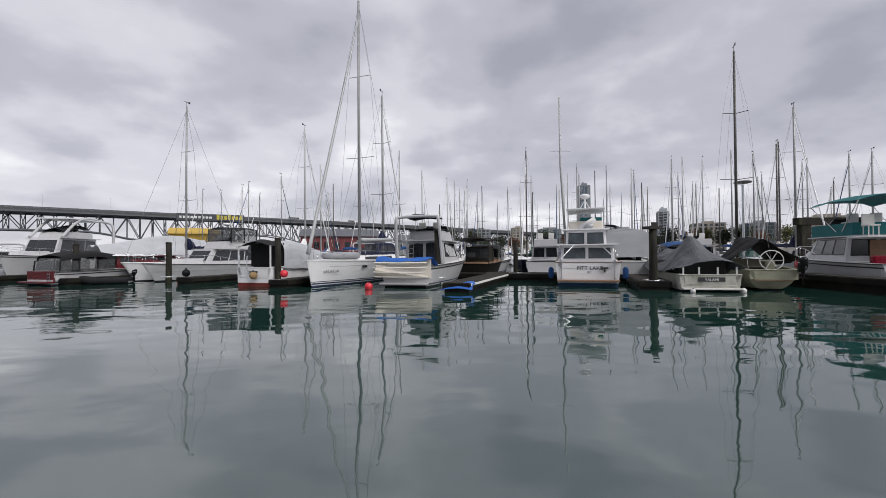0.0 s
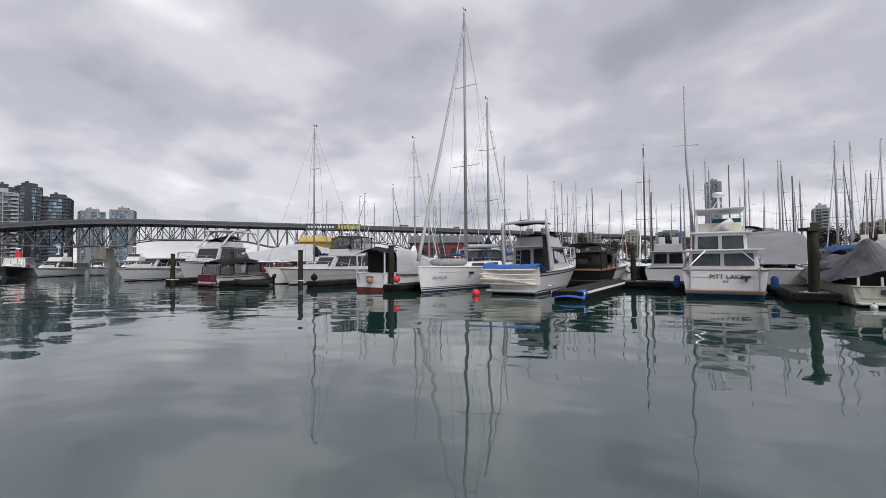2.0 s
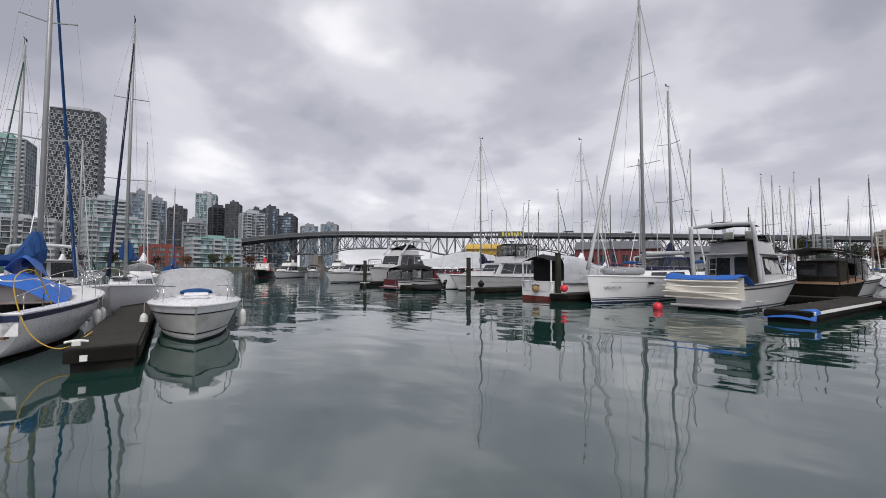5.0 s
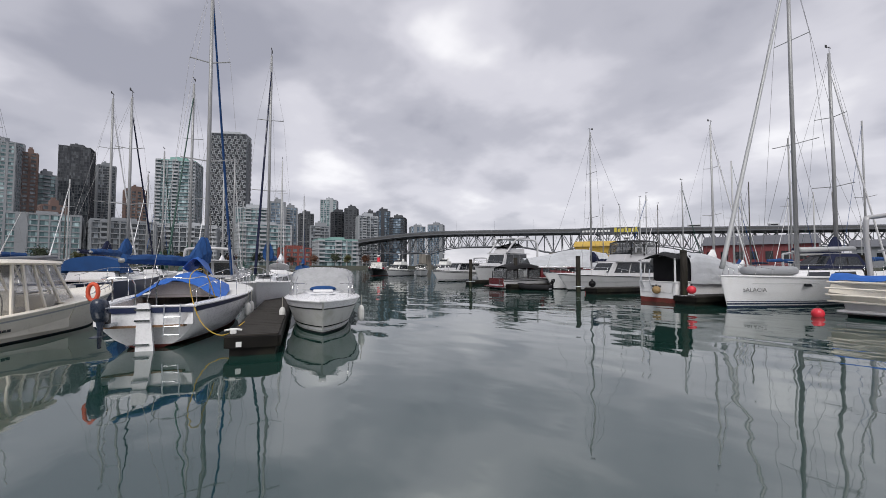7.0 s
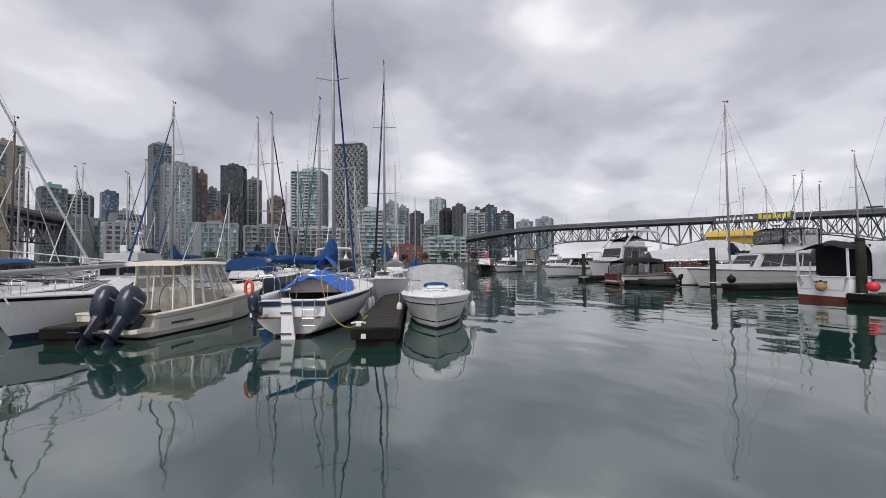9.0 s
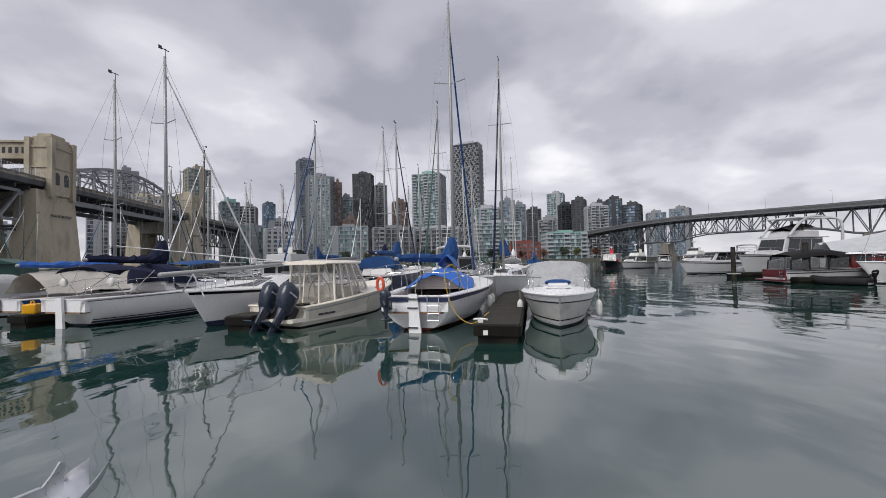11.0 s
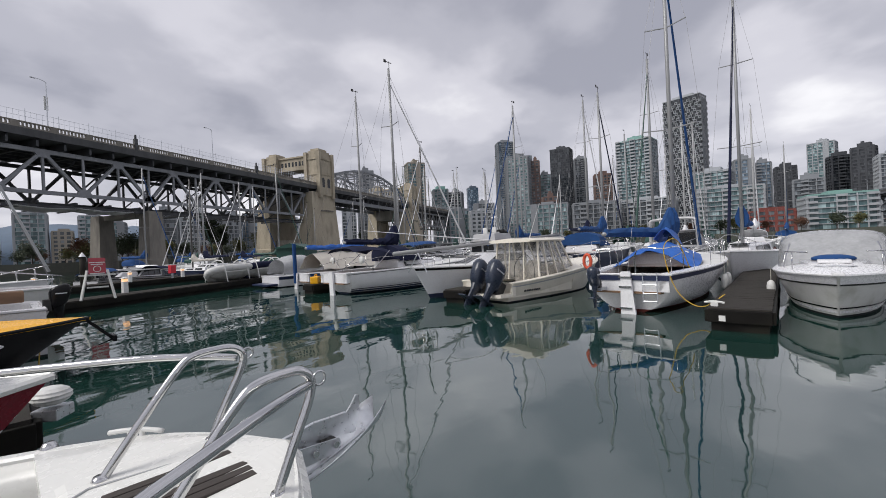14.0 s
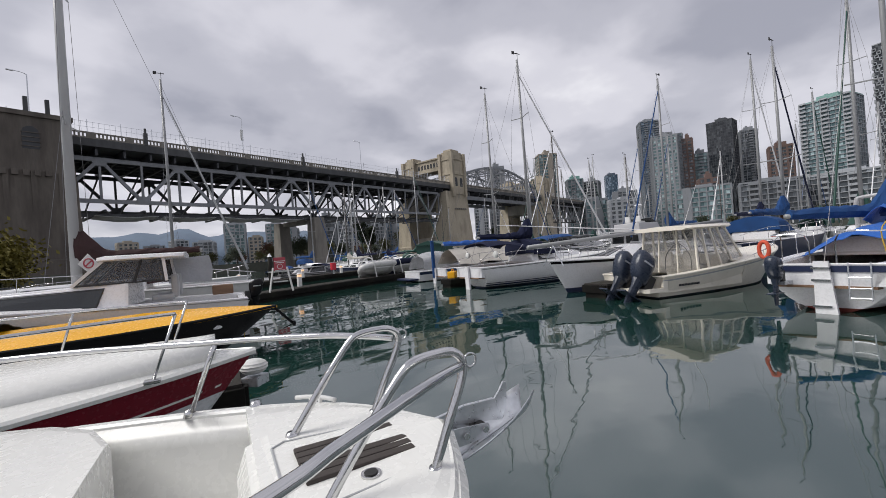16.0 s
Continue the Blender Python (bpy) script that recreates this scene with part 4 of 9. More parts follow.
bush = tree("yellow", 3.6, 5.0, 9, 5200, 0.2, "yellow-green autumn tree on the bank")
bush.matrix_world = pose(*polar(175.5, 44), 0.9)
bush2 = tree("rust", 3.4, 5.0, 10, 4200, 0.2, "rust-red autumn shrub on the bank")
bush2.matrix_world = pose(*polar(179.0, 47), 0.9)
bush3 = tree("yellow", 4.0, 6, 12, 4200, 0.2, "olive shrub on the bank")
bush3.matrix_world = pose(*polar(179.5, 40), 0.9)
land("ground_bank", [(-20, -60), (-12, -40), (0, -36), (20, -34), (40, -40), (40, -90), (-25, -92)], 1.0, "low planted bank beside the dock")


# ---- island sheds ----
def shed(label, x0, y0, x1, y1, deep, h, rise, wall, roof):
    L = math.hypot(x1 - x0, y1 - y0)
    th = thing("shed", label, "building", pose(x0, y0, 1.6, 0, 0, math.degrees(math.atan2(y1 - y0, x1 - x0))), "island sheds")
    bm = B()
    box(bm, 0, L, 0, deep, 0, h)
    part("wall", bm, wall, th)
    bm = B()
    loft(bm, [[(-0.6, -0.8, h), (-0.6, deep / 2, h + rise), (-0.6, deep + 0.8, h), (-0.6, deep / 2, h - 0.3)], [(L + 0.6, -0.8, h), (L + 0.6, deep / 2, h + rise), (L + 0.6, deep + 0.8, h), (L + 0.6, deep / 2, h - 0.3)]])
    part("roof", bm, roof, th)
    for k in range(int(L / 4)):
        bm = B()
        box(bm, 1 + k * 4, 3 + k * 4, -0.08, 0.1, h * 0.35, h * 0.7)
        part("window", bm, WINDOW, th)
    bm = B()
    for k in range(int(L / 1.2)):
        box(bm, k * 1.2, k * 1.2 + 0.12, -0.06, 0.02, 0, h)
    part("batten_row", bm, wall, th)


Y_WALL = mat("yellow_corrugated_wall", (0.55, 0.36, 0.05), 0.6, var=0.12, scale=0.2, fine=2)
R_WALL = mat("red_corrugated_wall", (0.17, 0.035, 0.04), 0.6, var=0.15, scale=0.2, fine=2)
R_GREY = mat("grey_metal_roof", (0.12, 0.125, 0.14), 0.5, 0.3, var=0.12, scale=0.2, fine=2)
shed("long yellow corrugated waterfront restaurant building", -89, 133.5, -77, 140.5, 16, 7.5, 2.4, Y_WALL, Y_WALL)
shed("long dark red corrugated boat shed with grey roof", -56, 161, -27, 168, 22, 7.5, 3.6, R_WALL, R_GREY)
shed("low grey corrugated workshop", -20, 170, 4, 172, 18, 6, 2.5, W_GREY, R_GREY)
th = thing("sign", "long dark rooftop sign with raised lettering bars", "sign", pose(-84.5, 129.8, 11.2, 0, 0, 29.7))
bm = B()
box(bm, 0, 19.5, -0.15, 0.15, 2.0, 4.2)
part("board", bm, W_DARK, th)
for k in range(7):
    bm = B()
    bar(bm, (0.5 + k * 3, 0.3, 0), (0.5 + k * 3, 0.3, 4), 0.25)
    part("post", bm, STEELD, th)
for k in range(9):
    bm = B()
    box(bm, 0.8 + k * 1.05, 1.5 + k * 1.05, -0.24, -0.15, 2.7, 3.4)
    part("letter_bar", bm, SIGNW, th)
for k in range(7):
    bm = B()
    box(bm, 11.3 + k * 1.1, 12.1 + k * 1.1, -0.24, -0.15, 2.5, 3.7 if k % 3 else 4.1)
    part("letter_bar", bm, LETTERY, th)


# ---- boat building ----
class Hull:
    """A boat's hull in its own frame: x ahead from the transom, z up from the waterline."""

    def __init__(self, L, beam, zb, zs, sf=0.85, m=0.4, p=2.4, bot=0.72, rake=0.9, sheer=1.6, tr=0.0, keel=-0.35, rounded=False):
        self.rounded = rounded
        self.L, self.hb, self.zb, self.zs0, self.sf, self.m, self.p, self.bot = L, beam / 2, zb, zs, sf, m, p, bot
        self.rake, self.sheer, self.tr, self.keel = rake, sheer, tr, keel

    def half(self, u):
        if u < self.m:
            return self.hb * (self.sf + (1 - self.sf) * math.sin(math.pi / 2 * u / self.m))
        return self.hb * max(0.012, 1 - ((u - self.m) / (1 - self.m)) ** self.p)

    def top(self, u):
        return self.zs0 + (self.zb - self.zs0) * u ** self.sheer

    def at(self, u, z, side=1, out=0.0):
        """The point of the skin at the height z."""
        zt = self.top(u)
        kl = self.keel if not self.rounded else self.keel * min(1.0, u * 2.5) - 0.04
        v = max(0.0, min(1.0, (z - kl) / (zt - kl)))
        k = self.bot * (1 - u ** 2.6)
        w = k + (1 - k) * v ** 0.75
        if self.rounded:                           # a round bilge aft, finer towards the bow
            w = w * u + (1 - u) * (1 - (1 - v) ** 2.3) ** 0.55
        y = self.half(u) * w + out
        x = u * self.L - self.rake * (1 - v) * u ** 5 + self.tr * (1 - v) * (1 - u) ** 8
        return Vector((x, side * y, z))

    def us(self, a=0.0, b=1.0, n=18):
        return [a + (b - a) * (1 - (1 - i / n) ** 1.4) for i in range(n + 1)]

    def skin(self, th, hull_mat, bottom_mat=None, line=0.06, stripes=(), rub=None, nv=7):
        bm = B()
        rings = []
        for u in self.us():
            zt = self.top(u)
            zz = [line + (zt - line) * i / nv for i in range(nv, -1, -1)]
            rings.append([self.at(u, z, 1) for z in zz] + [self.at(u, z, -1) for z in zz[::-1]])
        vs = [[bm.verts.new(p) for p in r] for r in rings]
        n = len(vs[0])
        for A, C in zip(vs, vs[1:]):
            for k in range(n - 1):
                if k != nv:
                    bm.faces.new((A[k], A[k + 1], C[k + 1], C[k]))
        bm.faces.new(vs[0])
        bm.faces.new(vs[-1][::-1])
        hull_ob = part("hull", bm, hull_mat, th, smooth=True)
        for f in hull_ob.data.polygons:
            if len(f.vertices) > 4:
                f.use_smooth = False
        bm = B()
        rings = []
        for u in self.us():
            zz = [line, line * 0.3 + self.keel * 0.4, self.keel]
            rings.append([self.at(u, z, 1) for z in zz] + [self.at(u, z, -1) for z in zz[::-1]])
        loft(bm, rings)
        part("bottom", bm, bottom_mat or DARKFOUL, th, smooth=False)
        for z0, z1, mt in stripes:                 # bands along the side
            bm = B()
            for s in (1, -1):
                A = None
                for u in self.us():
                    h = [(v(u) if callable(v) else v) for v in (z0, z1)]
                    C = [bm.verts.new(self.at(u, z, s, o)) for z, o in ((h[0], 0.001), (h[0], 0.012), (h[1], 0.012), (h[1], 0.001))]
                    if A:
                        for k in range(3):
                            bm.faces.new((A[k], A[k + 1], C[k + 1], C[k]))
                    A = C
            part("stripe", bm, mt, th)
        bm = B()
        for s in (1, -1):
            tube(bm, [self.at(u, self.top(u) - 0.02, s, 0.01) for u in self.us()], 0.028, 6)
        tube(bm, [self.at(0, self.top(0) - 0.02, s, 0.0) for s in (1, -1)], 0.025, 6)
        part("rub_rail", bm, rub or hull_mat, th)
        return self

    def deck(self, th, a, b, mt, crown=0.06, drop=0.01, name="deck"):
        bm = B()
        rings = []
        for u in self.us(a, b, 12):
            h, z = self.half(u), self.top(u) - drop
            x = self.at(u, self.top(u)).x
            rings.append([Vector((x, h * k, z + crown * (1 - k * k) * min(1, h))) for k in (0.99, 0.7, 0.35, 0, -0.35, -0.7, -0.99)])
        under = [[p - Vector((0, 0, 0.04)) for p in r[::-1]] for r in rings]
        loft(bm, [r + q for r, q in zip(rings, under)])
        return part(name, bm, mt, th, smooth=False)

    def cockpit(self, th, a, b, zf, mt, inner=0.84, floor=None):
        bm, bf = B(), B()
        L, F = [], []
        for u in self.us(a, b, 8):
            h, z, x = self.half(u), self.top(u), self.at(u, self.top(u)).x
            L.append([Vector((x, s * k * h, zz)) for s, k, zz in ((1, 0.99, z), (1, inner + 0.02, z + 0.01), (1, inner, zf), (1, inner - 0.03, zf), (1, inner - 0.02, z - 0.02), (1, 0.99, z - 0.05))])
            F.append([Vector((x, s * inner * h, zf + dz)) for s, dz in ((1, 0), (-1, 0), (-1, -0.05), (1, -0.05))])
        loft(bm, L)
        loft(bm, [[Vector((p.x, -p.y, p.z)) for p in r] for r in L])
        h, z = self.half(a), self.top(a)
        x = self.at(a, z).x
        if a < 0.02:
            box(bm, x + 0.01, x + 0.16, -h * 0.97, h * 0.97, zf, z - 0.02)
        part("coaming", bm, mt, th)
        loft(bf, F)
        part("cockpit_floor", bf, floor or mt, th)

    def rail(self, th, a, b, h, inset=0.9, posts=6, r=0.014, mid=False, name="rail", close_bow=True):
        pts = {}
        us = self.us(a, b, 14)
        for s in (1, -1):
            pts[s] = [Vector((self.at(u, self.top(u)).x - 0.03, s * max(0.06, inset * self.half(u)), self.top(u) + h * min(1.0, 0.55 + 3 * (u - a)))) for u in us]
        bm = B()
        if close_bow:
            tube(bm, pts[1] + pts[-1][::-1], r, 6)
        else:
            for s in (1, -1):
                tube(bm, pts[s], r, 6)
        part(name, bm, STEEL, th, smooth=True)
        for s in (1, -1):
            for i in range(posts):
                u = a + (b - a) * (i + 0.15) / posts
                x, y, z = self.at(u, self.top(u)).x, s * max(0.06, inset * self.half(u)), self.top(u)
                bm = B()
                tube(bm, [(x, y, z - 0.02), (x - 0.03, y, z + h * min(1.0, 0.55 + 3 * (u - a)))], r * 0.85, 6)
                part("stanchion", bm, STEEL, th, smooth=True)
        if mid:
            bm = B()
            for s in (1, -1):
                tube(bm, [Vector((p.x, p.y, p.z - h * 0.5)) for p in pts[s]], r * 0.5, 5)
            part("lifeline", bm, STEEL, th)


class House:
    """A cabin block with sloping sides; panes are set on its faces."""

    def __init__(self, x0, x1, z0, z1, wa, wf=None, ar=0.0, fr=0.3, tum=0.1, z1f=None):
        wf = wa if wf is None else wf
        z1f = z1 if z1f is None else z1f
        h = wa / 2, wf / 2
        self.c = {"ab": (x0, h[0], z0), "fb": (x1, h[1], z0), "at": (x0 + ar, h[0] - tum, z1), "ft": (x1 - fr, h[1] - tum, z1f)}

    def p(self, k, s):
        x, y, z = self.c[k]
        return Vector((x, s * y, z))

    def build(self, th, mt, name="cabin", bev=0.06, label=""):
        bm = B()
        P = self.p
        vs = {(k, s): bm.verts.new(P(k, s)) for k in self.c for s in (1, -1)}
        for q in ((("ab", 1), ("fb", 1), ("ft", 1), ("at", 1)), (("fb", -1), ("ab", -1), ("at", -1), ("ft", -1)), (("fb", 1), ("fb", -1), ("ft", -1), ("ft", 1)),
                  (("ab", -1), ("ab", 1), ("at", 1), ("at", -1)), (("at", 1), ("ft", 1), ("ft", -1), ("at", -1)), (("ab", -1), ("fb", -1), ("fb", 1), ("ab", 1))):
            bm.faces.new([vs[k] for k in q])
        if bev:
            bmesh.ops.bevel(bm, geom=bm.edges[:], offset=bev, segments=2, affect="EDGES", profile=0.6)
        part(name, bm, mt, th, label)
        return self

    def quad(self, face):
        P = self.p
        return {"port": (P("ab", 1), P("fb", 1), P("ft", 1), P("at", 1)), "stbd": (P("ab", -1), P("fb", -1), P("ft", -1), P("at", -1)),
                "front": (P("fb", 1), P("fb", -1), P("ft", -1), P("ft", 1)), "aft": (P("ab", 1), P("ab", -1), P("at", -1), P("at", 1))}[face]

    def pane(self, th, face, u0, u1, v0, v1, mt=None, border=0.03, cut=0.0):
        a, b2, c2, d2 = self.quad(face)
        mid = (self.p("ab", 1) + self.p("fb", -1) + self.p("at", 1) + self.p("ft", -1)) / 4

        def at(u, v):
            return (a * (1 - u) + b2 * u) * (1 - v) + (d2 * (1 - u) + c2 * u) * v
        n = (b2 - a).cross(d2 - a).normalized()
        if n.dot((a + c2) / 2 - mid) < 0:
            n = -n
        du, dv = border / (b2 - a).length, border / (d2 - a).length
        def ring(e):
            return [at(u0 - du * e, v0 - dv * e), at(u1 + du * e, v0 - dv * e), at(u1 + du * e - cut, v1 + dv * e), at(u0 - du * e, v1 + dv * e)]
        q, o = ring(0), ring(1)
        bm = B()
        loops = [[bm.verts.new(p + n * k) for p in r] for r, k in ((q, -0.02), (o, -0.02), (o, 0.012), (q, 0.012))]
        for i in range(4):
            A, C = loops[i], loops[(i + 1) % 4]
            for k in range(4):
                bm.faces.new((A[k], A[(k + 1) % 4], C[(k + 1) % 4], C[k]))
        part("window_frame", bm, GASKET, th)
        bm = B()
        loft(bm, [[p + n * k for p in q] for k in (-0.004, 0.006)])
        part("window_pane", bm, mt or WINDOW, th)

    def panes(self, th, face, n, u0=0.06, u1=0.94, v0=0.3, v1=0.85, gap=0.04, mt=None):
        w = (u1 - u0 - gap * (n - 1)) / n
        for i in range(n):
            self.pane(th, face, u0 + i * (w + gap), u0 + i * (w + gap) + w, v0, v1, mt)


def boat(name, label, x, y, heading, cat="boat", group="moored boats", z=0.0, roll=0.0):
    return thing(name, label, cat, pose(x, y, z, roll, 0, heading), group)


def stay(th, a, b, r=0.008, mt=None, name="stay"):
    bm = B()
    tube(bm, [a, b], r, 4)
    return part(name, bm, mt or WIRE, th)


def rig(th, x, zd, H, beam, bow, stern, boom=3.2, boom_z=1.2, cover=None, mast_mat=None, furl=None, spreaders=2, rad=0.075, wire=0.007, stack=True, fan=True, aftstay=True, furl_r=0.06, swing=0.0):
    """Mast, boom, sail cover and wires; bow and stern are the stays' deck points (x, z)."""
    wire *= 0.6
    mm = mast_mat or ALU
    bm = B()
    tube(bm, [(x, 0, zd - 0.1), (x, 0, H * 0.6), (x - 0.04, 0, H)], rad, 10, rad * 0.72)
    part("mast", bm, mm, th, smooth=True)
    if fan:
        bm = B()
        tube(bm, [(x, 0, H), (x, 0, H + 0.35)], 0.012, 4)
        bar(bm, (x - 0.3, 0, H + 0.3), (x + 0.15, 0, H + 0.3), 0.025)
        box(bm, x - 0.32, x - 0.18, -0.01, 0.01, H + 0.24, H + 0.38)
        part("wind_vane", bm, GASKET, th)
    for i in range(spreaders):
        z = zd + (H - zd) * (0.5 if spreaders == 1 else (0.38 + 0.32 * i))
        w = beam * (0.27 - 0.06 * i)
        bm = B()
        tube(bm, [(x - 0.12, w, z + 0.06), (x, 0, z), (x - 0.12, -w, z + 0.06)], 0.02, 5)
        part("spreader", bm, mm, th)
    hs = zd + (H - zd) * (0.5 if spreaders == 1 else 0.7)
    ws = beam * (0.27 if spreaders == 1 else 0.21)
    for s in (1, -1):
        stay(th, (x - 0.1, s * beam * 0.45, zd), (x - 0.12, s * ws, hs), wire, name="shroud")
        stay(th, (x - 0.12, s * ws, hs), (x, 0, H * 0.99), wire, name="shroud")
        stay(th, (x + 0.4, s * beam * 0.44, zd), (x, 0, zd + (H - zd) * 0.45), wire, name="shroud")
    stay(th, (bow[0], 0, bow[1]), (x, 0, H * 0.97), wire, name="forestay")
    if aftstay:
        stay(th, (stern[0], 0, stern[1]), (x, 0, H), wire, name="backstay")
    if furl:
        bm = B()
        a, b2 = Vector((bow[0], 0, bow[1] + 0.3)), Vector((x, 0, H * 0.93))
        pts = [a.lerp(b2, k) for k in (0, 0.04, 0.3, 0.6, 0.9, 1)]
        tube(bm, pts, furl_r, 8, furl_r * 0.4)
        part("furled_sail", bm, furl, th, smooth=True)
    if boom:
        zb = zd + boom_z
        bm = B()
        turn = lambda q: Matrix.Translation((x, 0, 0)) @ Matrix.Rotation(-radians(swing), 4, 'Z') @ (Vector(q) - Vector((x, 0, 0)))
        tube(bm, [turn((x - 0.08, 0, zb)), turn((x - boom, 0, zb + 0.1))], 0.06, 8)
        part("boom", bm, mm, th, smooth=True)
        if cover:
            rnd = random.Random(int(H * 100 + x * 10))
            bm = B()
            rings = []
            for i in range(25):
                k = (i / 24) ** 1.5
                xx = x - 0.02 - (boom - 0.1) * k
                hgt = (0.62 * max(0.0, min(1.0, 1.4 - k * boom / 0.55)) if stack else 0) + 0.34 * (1 - 0.35 * k) + rnd.uniform(-.04, .04)
                wd = (0.17 + (0.06 if stack and k * boom < 0.6 else 0)) * (1 - 0.4 * k) + rnd.uniform(-.015, .015)
                zz = zb - 0.08 + 0.1 * k
                rings.append([turn((xx, wd * math.cos(a) * (1 if math.sin(a) < 0.3 else 0.7) + rnd.uniform(-.02, .02), zz + hgt / 2 + hgt / 2 * math.sin(a))) for a in [j * 2 * math.pi / 10 for j in range(10)]])
            loft(bm, rings)
            part("sail_cover", bm, cover, th)


def tarp(th, rows, mt, name="tarp", label="", thick=0.015, seed=1, wob=0.03, smooth=False):
    """A cloth over cross rows of points, with folds; it has thickness."""
    rnd = random.Random(seed)
    dense = []
    for r in rows:
        dense.append(smooth_path(r, 5))
    cols = list(zip(*dense))
    cols = [smooth_path(c, 5) for c in cols]
    rows2 = list(zip(*cols))
    ph = rnd.uniform(0, 9)
    rings = []
    for i, r in enumerate(rows2):
        top = []
        for j, p in enumerate(r):
            n = noise.noise((p.x * 1.3 + ph, p.y * 1.3, p.z * 0.7)) + 0.5 * noise.noise((p.x * 4 + ph, p.y * 4, p.z * 3)) + 0.9 * (0.35 - abs(noise.noise((p.x * 2.6 + p.y * 1.1 + ph, p.y * 0.9 - p.x * 0.4, 3))) * 1.6)
            top.append(p + Vector((n * wob * 0.4, n * wob * 0.7, n * wob)))
        rings.append(top + [p - Vector((0, 0, thick)) for p in top[::-1]])
    bm = B()
    loft(bm, rings)
    return part(name, bm, mt, th, label, smooth)


def outboard(th, x, y, z, s=1.0, mt=None, tilt=0.0):
    """A motor whose cowling tops out at z."""
    mt = mt or OUTB
    m = pose(x, y, z, 0, tilt, 0) @ Matrix.Scale(s, 4)
    bm = B()
    rings = []
    for zz, fx, ax, w in ((0.0, -0.12, -0.40, 0.13), (-0.05, -0.01, -0.50, 0.19), (-0.18, 0.04, -0.55, 0.21), (-0.42, 0.04, -0.52, 0.205), (-0.62, 0.02, -0.44, 0.18), (-0.72, 0.0, -0.36, 0.14)):
        cx, rx = (fx + ax) / 2, (fx - ax) / 2
        rings.append([m @ Vector((cx + rx * math.copysign(abs(math.cos(a)) ** 0.7, math.cos(a)), w * math.copysign(abs(math.sin(a)) ** 0.7, math.sin(a)), zz - 0.05 * math.cos(a))) for a in [k * 2 * math.pi / 14 for k in range(14)]])
    loft(bm, rings)
    cow = part("outboard_motor", bm, mt, th, "dark outboard motor", smooth=True)
    bm = B()
    loft(bm, [[m @ Vector((cx + rx * math.cos(a), w * math.sin(a), zz)) for a in [k * 2 * math.pi / 10 for k in range(10)]] for zz, cx, rx, w in ((-0.68, -0.18, 0.18, 0.13), (-0.9, -0.2, 0.13, 0.07), (-1.3, -0.22, 0.12, 0.05), (-1.55, -0.22, 0.1, 0.03))])
    part("leg", bm, mt, cow)
    bm = B()
    box(bm, -0.55, 0.02, -0.14, 0.14, -1.18, -1.15, m=m)
    part("cavitation_plate", bm, mt, cow)
    bm = B()
    box(bm, -0.02, 0.2, -0.13, 0.13, -0.85, -0.45, 0.02, m=m)
    part("bracket", bm, GASKET, cow)
    for s2 in (1, -1):
        bm = B()
        box(bm, -0.42, -0.12, s2 * 0.206 - 0.006, s2 * 0.206 + 0.006, -0.29, -0.25, m=m)
        part("badge_bar", bm, GALV, cow)
    return cow


def fender(x, y, z, r=0.11, h=0.5, mt=None, line=0.4, label="white vinyl fender hanging on a line"):
    th = thing("fender", label, "fender", pose(x, y, z), "fenders")
    bm = B()
    loft(bm, [[(k * r * math.cos(a), k * r * math.sin(a), zz) for a in [j * 2 * math.pi / 12 for j in range(12)]] for k, zz in ((0.3, 0), (0.8, 0.05), (1, 0.13), (1, h - 0.13), (0.8, h - 0.05), (0.3, h))])
    part("body", bm, mt or FENDER, th, smooth=True)
    bm = B()
    tube(bm, [(0, 0, h - 0.02), (0, 0, h + line)], 0.008, 5)
    part("line", bm, ROPEW, th)


def buoy(x, y, r=0.22, mt=None, z=None, label="round red vinyl mooring buoy"):
    th = thing("buoy", label, "buoy", pose(x, y, r * 0.55 if z is None else z), "buoys")
    bm = B()
    ball(bm, (0, 0, 0), r, u=16, v=10)
    part("ball", bm, mt or REDBALL, th, smooth=True)
    bm = B()
    tube(bm, [(0, 0, r * 0.9), (0, 0, r * 1.35)], r * 0.22, 8)
    part("eye", bm, GASKET, th)


def text_on(th, s, size, m, mt, name="lettering"):
    cu = bpy.data.curves.new(name, "FONT")
    cu.body, cu.size, cu.align_x, cu.extrude = s, size, "CENTER", 0.004
    cu.materials.append(mt)
    ob = new(name, cu)
    ob.parent = th
    ob.matrix_basis = m
    return ob


def pile(x, y, h, r=0.16, label="dark weathered timber pile standing in the water", lean=0.0, collar=True, cone=False):
    th = thing("pile", label, "pile", pose(x, y, 0, lean, 0, 0), "mooring piles")
    bm = B()
    tube(bm, [(0, 0, -1.5), (0, 0, 0.3), (0.01, 0, h * 0.6), (0, 0.01, h - 0.08)], r * 1.06, 14, r * 0.94)
    part("timber", bm, PILEM, th, smooth=True)
    bm = B()
    tube(bm, [(0, 0, h - 0.1), (0, 0, h - 0.02), (0, 0, h)], r * 1.02, 14, r * 0.8)
    part("cap", bm, PILEM, th)
    if cone:
        bm = B()
        tube(bm, [(0, 0, h), (0, 0, h + 0.28)], r * 1.25, 12, 0.01)
        part("conical_cap", bm, GEL, th, "pale conical cap")
    if collar:
        bm = B()
        tube(bm, [(0.42 * math.cos(a), 0.42 * math.sin(a), 0.4) for a in [k * 2 * math.pi / 20 for k in range(20)]], 0.03, 6, close=True)
        part("hoop", bm, GALV, th)


